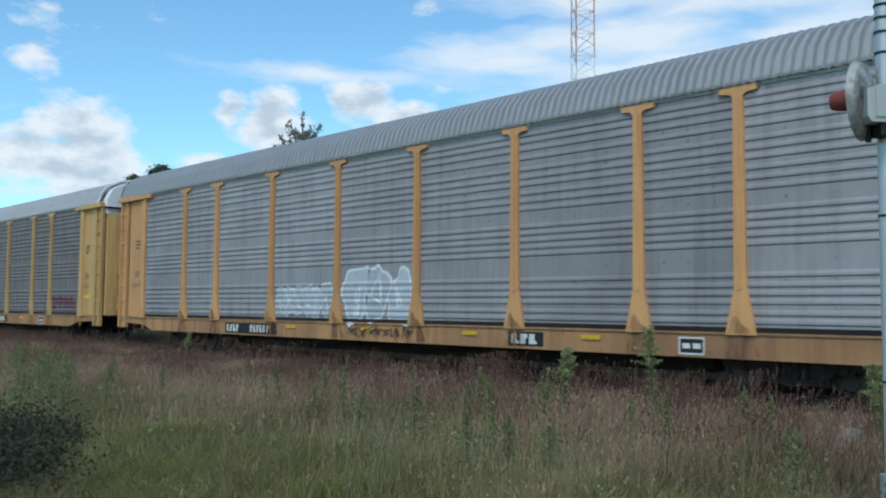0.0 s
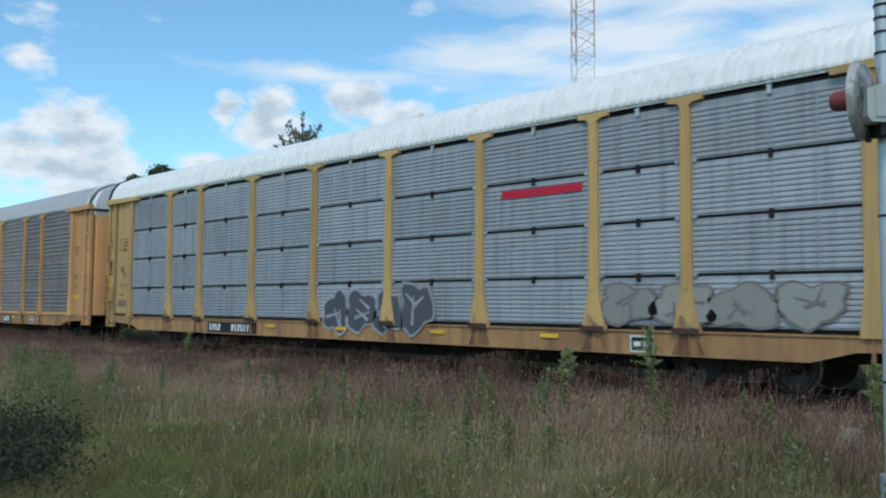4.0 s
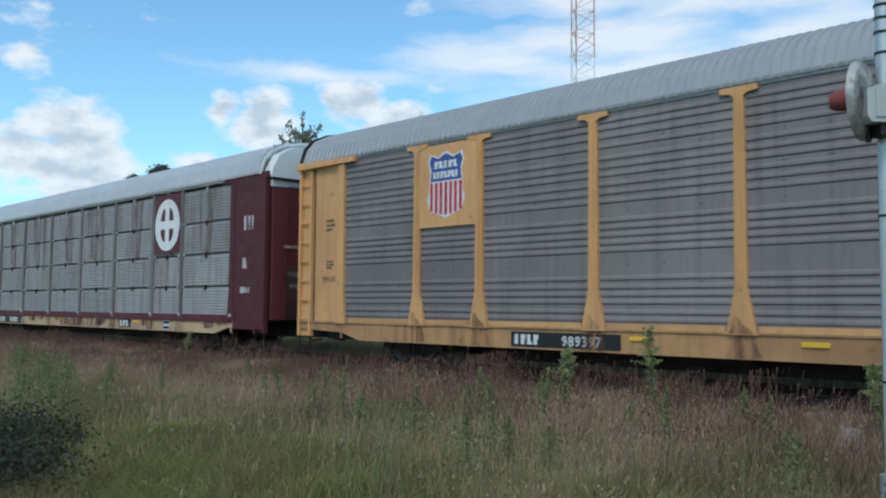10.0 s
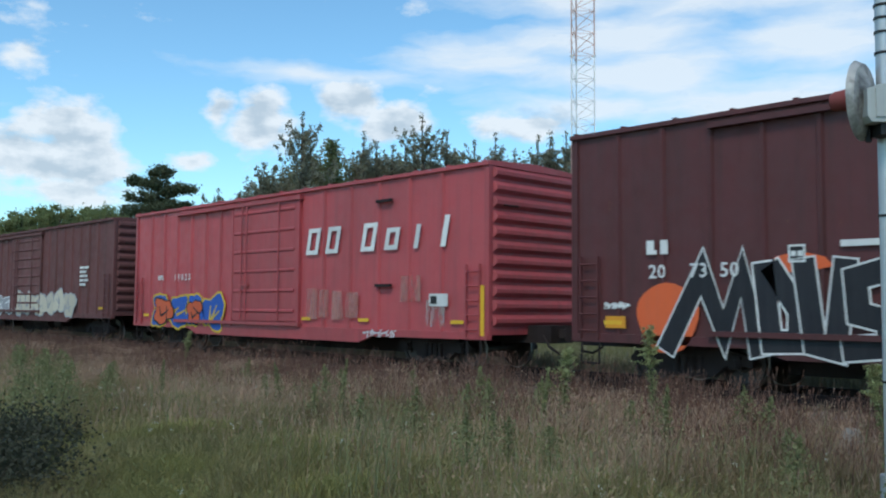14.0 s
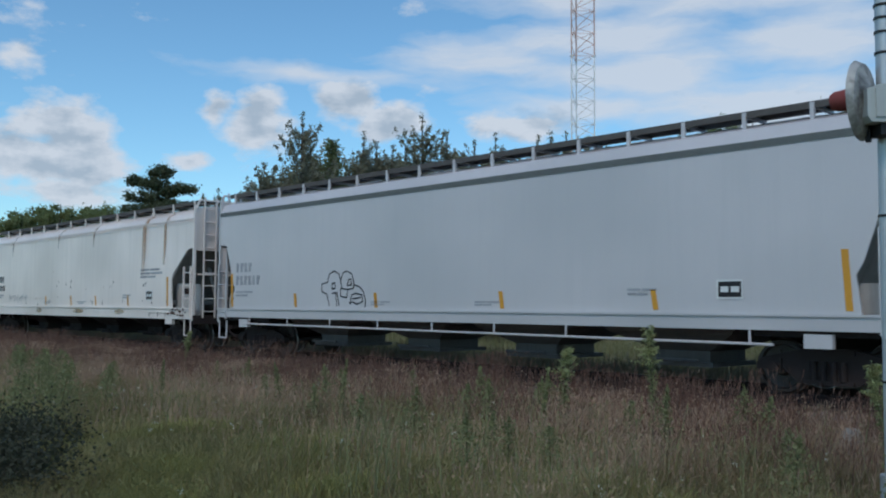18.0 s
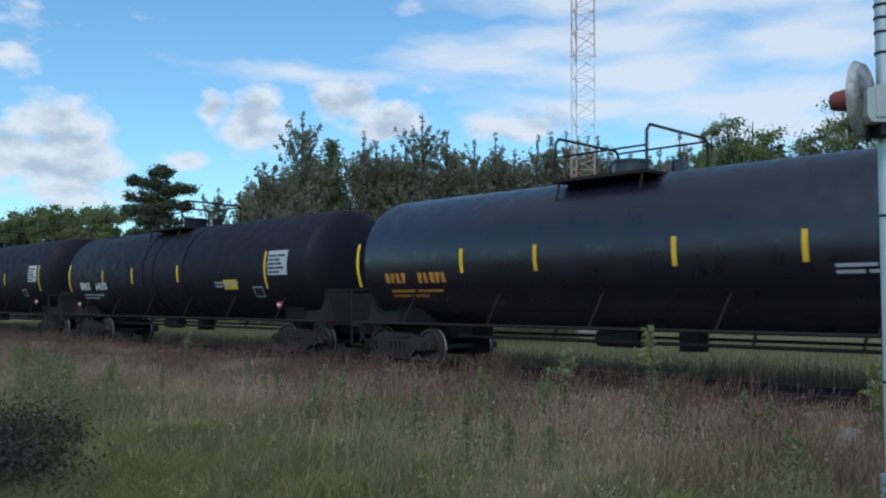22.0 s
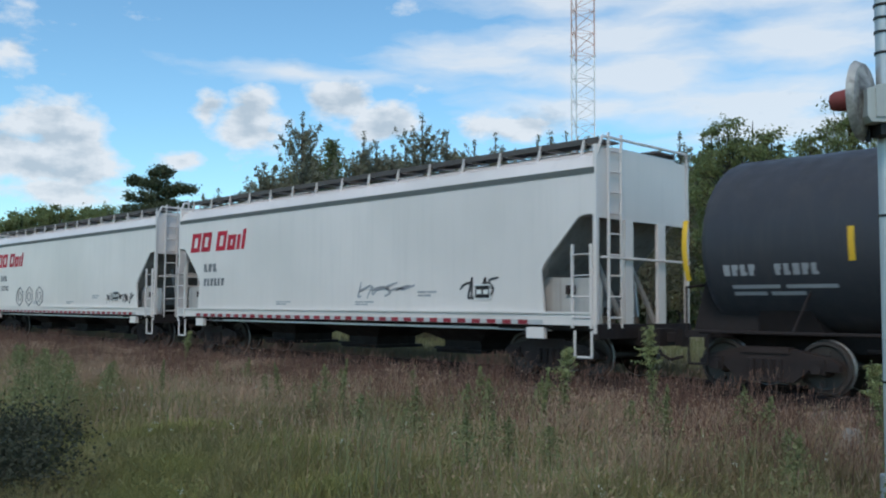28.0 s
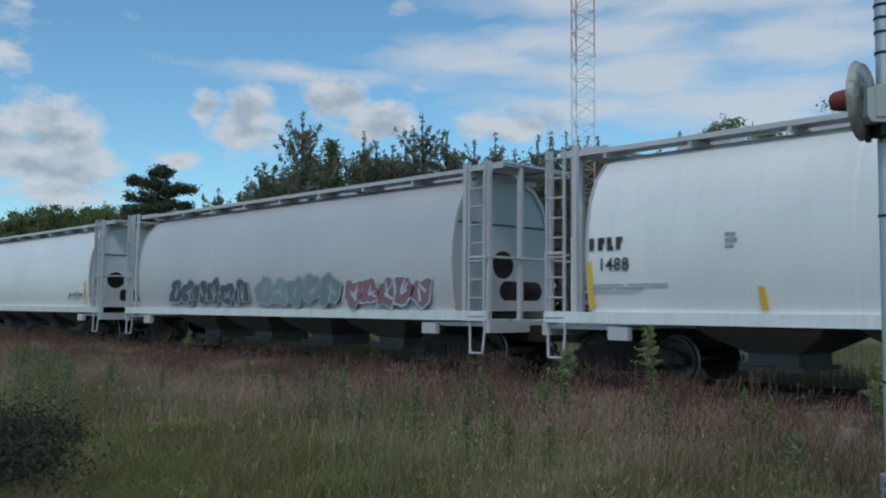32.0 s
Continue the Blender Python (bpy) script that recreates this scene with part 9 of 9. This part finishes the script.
def red_lettered(label, half, x, colour, tags=(), body=None, number=None, reflectors=(), tape=True, word_x=None):
    body = body or half - 0.75
    c = add_car(hopper(dict(CPH, label=label, half=half, body=body, paint=colour, frame=colour, reflectors=reflectors, rust_edge=RUST_SOFT if colour is CAR_CREAM else None)), x)
    rail_wordmark(c, word_x or -body + 0.75, 3.02, 0.58)
    marks(c, -body + 1.62, 2.40, 0.24, 3, MARK_WORN, SILL - 0.006, aspect=0.9, gap=0.25, name="reporting_mark")
    if number:
        numerals(c, number, -body + 1.60, 1.98, 0.23, MARK_WORN, SILL - 0.006, space=1.1)
    else:
        marks(c, -body + 1.62, 1.98, 0.22, 6, MARK_WORN, SILL - 0.006, aspect=0.7, name="car_number")
    if tape:
        part("tape_backing", Geo().plate(rect(-body + 1.25, body - 1.25, 1.055, 1.145), SILL - 0.055, SILL - 0.052), PANEL_GREY, c, "grimy white reflective tape")
        for i in range(int((2 * body - 2.6) / 0.44)):
            part("reflective_tape", shared("tape", lambda: Geo().plate(rect(0, 0.25, 1.055, 1.145), SILL - 0.060, SILL - 0.057)), TAPE_RED, c, at=(-body + 1.3 + i * 0.44, 0, 0))
    part("side_rail", Geo().box(-body + 1.2, body - 1.2, SILL + 0.10, SILL + 0.16, 0.93, 0.98), colour, c, "thin rail under the sill")
    for a, b, z0, z1, n, m, sd, t in tags:
        scrawl(c, a, b, z0, z1, n, m, SILL - 0.006, sd, "sprayed tag", t)
    return c


c = red_lettered("white covered hopper with red lettering and patched graffiti", 9.16, -598.00, CAR_WHITE, ((0.9, 3.0, 1.5, 2.0, 3, MARK_GREY, 91, 0.05), (4.6, 5.6, 1.45, 2.1, 2, MARK_BLACK, 92, 0.05)), 8.2)
c = red_lettered("white covered hopper with red lettering and a black tag", 9.06, -615.27, CAR_WHITE, ((4.6, 6.8, 1.45, 1.85, 6, MARK_BLACK, 94, 0.035),), 8.35, "113702", word_x=-7.24)
for k, x in enumerate((-4.25, -3.15, -2.0)):
    ring = Geo()
    for r, t, turn in ((0.42, 0.045, 0.5), (0.20, 0.035, 0.1)):
        q = [(x + r * (1 + 0.10 * math.sin(5 * j + k)) * math.cos(turn + j * math.pi / 3), 1.72 + r * 0.95 * math.sin(turn + j * math.pi / 3)) for j in range(7)]
        for a, b in zip(q, q[1:]):
            ring.rod((a[0], SILL - 0.006, a[1]), (b[0], SILL - 0.006, b[1]), t * 0.5, 4)
    part("graffiti", ring, MARK_WORN, c, "dark six-sided outline sprayed on the side")
c = red_lettered("white covered hopper with red lettering, black tag and rusty roof edge", 9.10, -632.25, CAR_CREAM, ((-5.9, -5.1, 1.5, 1.95, 2, MARK_BLACK, 95, 0.03), (0.3, 2.4, 1.4, 2.15, 5, MARK_BLACK, 97, 0.028), (2.6, 3.8, 1.5, 2.1, 3, MARK_GREY, 98, 0.02)), 8.25, word_x=-7.6)
HAZE = stain("white_haze", (0.84, 0.85, 0.84), 0.34, 0.60, 0.75, 1.6)
for k, (x, z, a, b) in enumerate(((-4.5, 1.85, 0.45, 0.35), (-3.9, 2.0, 0.5, 0.42), (-3.2, 1.75, 0.4, 0.35), (-2.5, 1.9, 0.45, 0.36), (-1.75, 2.0, 0.42, 0.40), (-1.1, 1.95, 0.45, 0.46))):
    decal("paint_patch", [(x + a * (1 + 0.15 * math.sin(3 * q + k)) * math.cos(q * 0.4488) + 0.12 * math.sin(q * 0.4488), z + b * (1 + 0.12 * math.sin(4 * q + 2 * k)) * math.sin(q * 0.4488)) for q in range(14)], HAZE, c, SILL - 0.006 - 0.0035 * (k % 2), "rubbed white wash over old graffiti")
c = red_lettered("white covered hopper with red lettering, yellow strips and rusty roof edge", 8.91, -649.45, CAR_CREAM, ((-3.6, -2.7, 1.5, 1.75, 4, MARK_GREY, 99, 0.015), (-2.0, -1.3, 1.5, 1.9, 2, MARK_GREY, 100, 0.015), (3.6, 5.6, 1.55, 1.85, 7, MARK_BLACK, 101, 0.018)), 8.1, "115694", (-6.6, -4.1, -1.05, 1.1, 4.2, 6.9), word_x=-7.0)

for car, x, z, a, b in ((TRAIN[-2][0], 4.3, 3.2, 0.9, 1.1), (TRAIN[-1][0], 1.05, 3.0, 0.9, 1.15), (TRAIN[-1][0], 1.3, 2.1, 0.8, 0.7)):
    part("grey_smudge", Geo().plate(arc(0, 0, a, b, 0, 5.9, 16), SILL - 0.009, SILL - 0.006), grey_fade(a, b), car, "soft grey smudge", at=(x, 0, z))
rub = stain("sulphur_wash", (0.50, 0.44, 0.20), 0.36, 0.62, 0.7, 3.0)
decal("paint_patch", rect(-4.0, -3.0, 1.95, 2.2), rub, TRAIN[-1][0], SILL - 0.006, "rubbed dull yellow patch")
c = add_car(round_hopper(dict(label="pale grey cylindrical hopper with yellow strips", half=9.40, body=8.55, shell=7.45, paint=CAR_PALE, marks="1488", reflectors=(-7.35, -3.9, -0.95, 2.4, 4.8, 7.0))), -666.90)
c = add_car(round_hopper(dict(label="pale grey cylindrical hopper with a long band of dark graffiti", half=9.72, body=8.65, shell=7.6, paint=CAR_STEEL)), -684.73)
graffiti(c, -5.3, -0.6, 1.4, 2.15, 6, spray("charcoal", (0.09, 0.09, 0.11)), spray("dust", (0.36, 0.38, 0.40)), -1.63, 111, "charcoal sprayed letters")
graffiti(c, -0.2, 3.6, 1.4, 2.2, 5, spray("teal_grey", (0.22, 0.27, 0.29)), spray("dust", (0.36, 0.38, 0.40)), -1.632, 112, "grey-green sprayed letters")
graffiti(c, 3.9, 7.0, 1.38, 2.1, 5, spray("wine", (0.26, 0.14, 0.16)), spray("ice", (0.50, 0.56, 0.62)), -1.634, 113, "wine red and pale blue sprayed letters")
c = add_car(round_hopper(dict(label="pale grey cylindrical hopper with a small black tag", half=9.0, body=8.35, shell=7.45, paint=CAR_PALE, reflectors=(-7.2, 7.2))), -703.0)
scrawl(c, 5.5, 7.0, 1.5, 1.9, 3, MARK_BLACK, -1.63, 114, "black scrawl")
# ---- what moves ----
# way of the train: seconds, how far it is ahead of an even pace, how far a slow spell holds it back
PACE = ((0, -0.57), (1, -0.6), (2, 0.11), (3, -0.02), (3.5, 0.25), (4.5, 0.3), (5.5, 0.37), (6, 0.62), (7, 0.22), (8, 0.53), (9, 0.02), (10, 0.26), (11, -0.33), (12, -0.14), (13, -0.72), (14, -0.03), (14.5, -0.22), (15.5, 0), (16.5, -0.38), (16.7, -0.25), (17, 0.25), (17.3, 0.0), (17.4, 0), (17.5, 0), (17.6, 0), (17.7, 0), (17.8, 0), (17.9, 0), (18, 0), (18.1, 0), (18.2, 0), (18.4, 0), (19, 0.02), (20, -0.06), (21, 0), (22, -0.06), (23, 0.2), (24, 0.06), (25, -0.05), (25.5, -0.16), (26.5, 0), (27.5, 0.12), (28, 0.06), (28.5, -0.1), (29, 0.2), (30, 0.07), (31, 0.17), (32, -0.24))
HELD = ((0, 0), (17.3, 0), (17.4, 0.12), (17.5, 0.45), (17.6, 1.6), (17.7, 2.55), (17.8, 3.65), (17.9, 4.78), (18, 5.97), (18.1, 6.85), (18.2, 7.09), (40, 7.09))


def gone(t):
    """Metres that the train has gone by t seconds."""
    return SPEED * t + float(np.interp(t, [p[0] for p in PACE], [p[1] for p in PACE])) - float(np.interp(t, [p[0] for p in HELD], [p[1] for p in HELD]))


def motions():
    for car, x in TRAIN:
        walk(car, [(p[0], pose(x + gone(p[0]), MID, 0)) for p in PACE])
    # wheels roll with the train; all wheelsets on one side of a truck turn alike
    lead = {}
    for w, dx in WHEELSETS:
        if dx not in lead:
            walk(w, [(i / FPS, pose(dx * SCALE[0], 0, WHEEL_R * SCALE[2], 0, math.degrees(gone(i / FPS) / (WHEEL_R * SCALE[2])) % 360, 0)) for i in range(int(32 * FPS) + 1)])
            lead[dx] = w.animation_data
        else:
            w.rotation_mode = "QUATERNION"
            keys = w.animation_data_create()
            keys.action = lead[dx].action
            keys.action_slot = lead[dx].action_slot
    # the cloud drifts slowly to the left
    walk(CLOUDS, [(0, pose(0, 0, 0, 0, 0, -0.75)), (16, pose(0, 0, 0)), (32, pose(0, 0, 0, 0, 0, 0.75))])


motions()
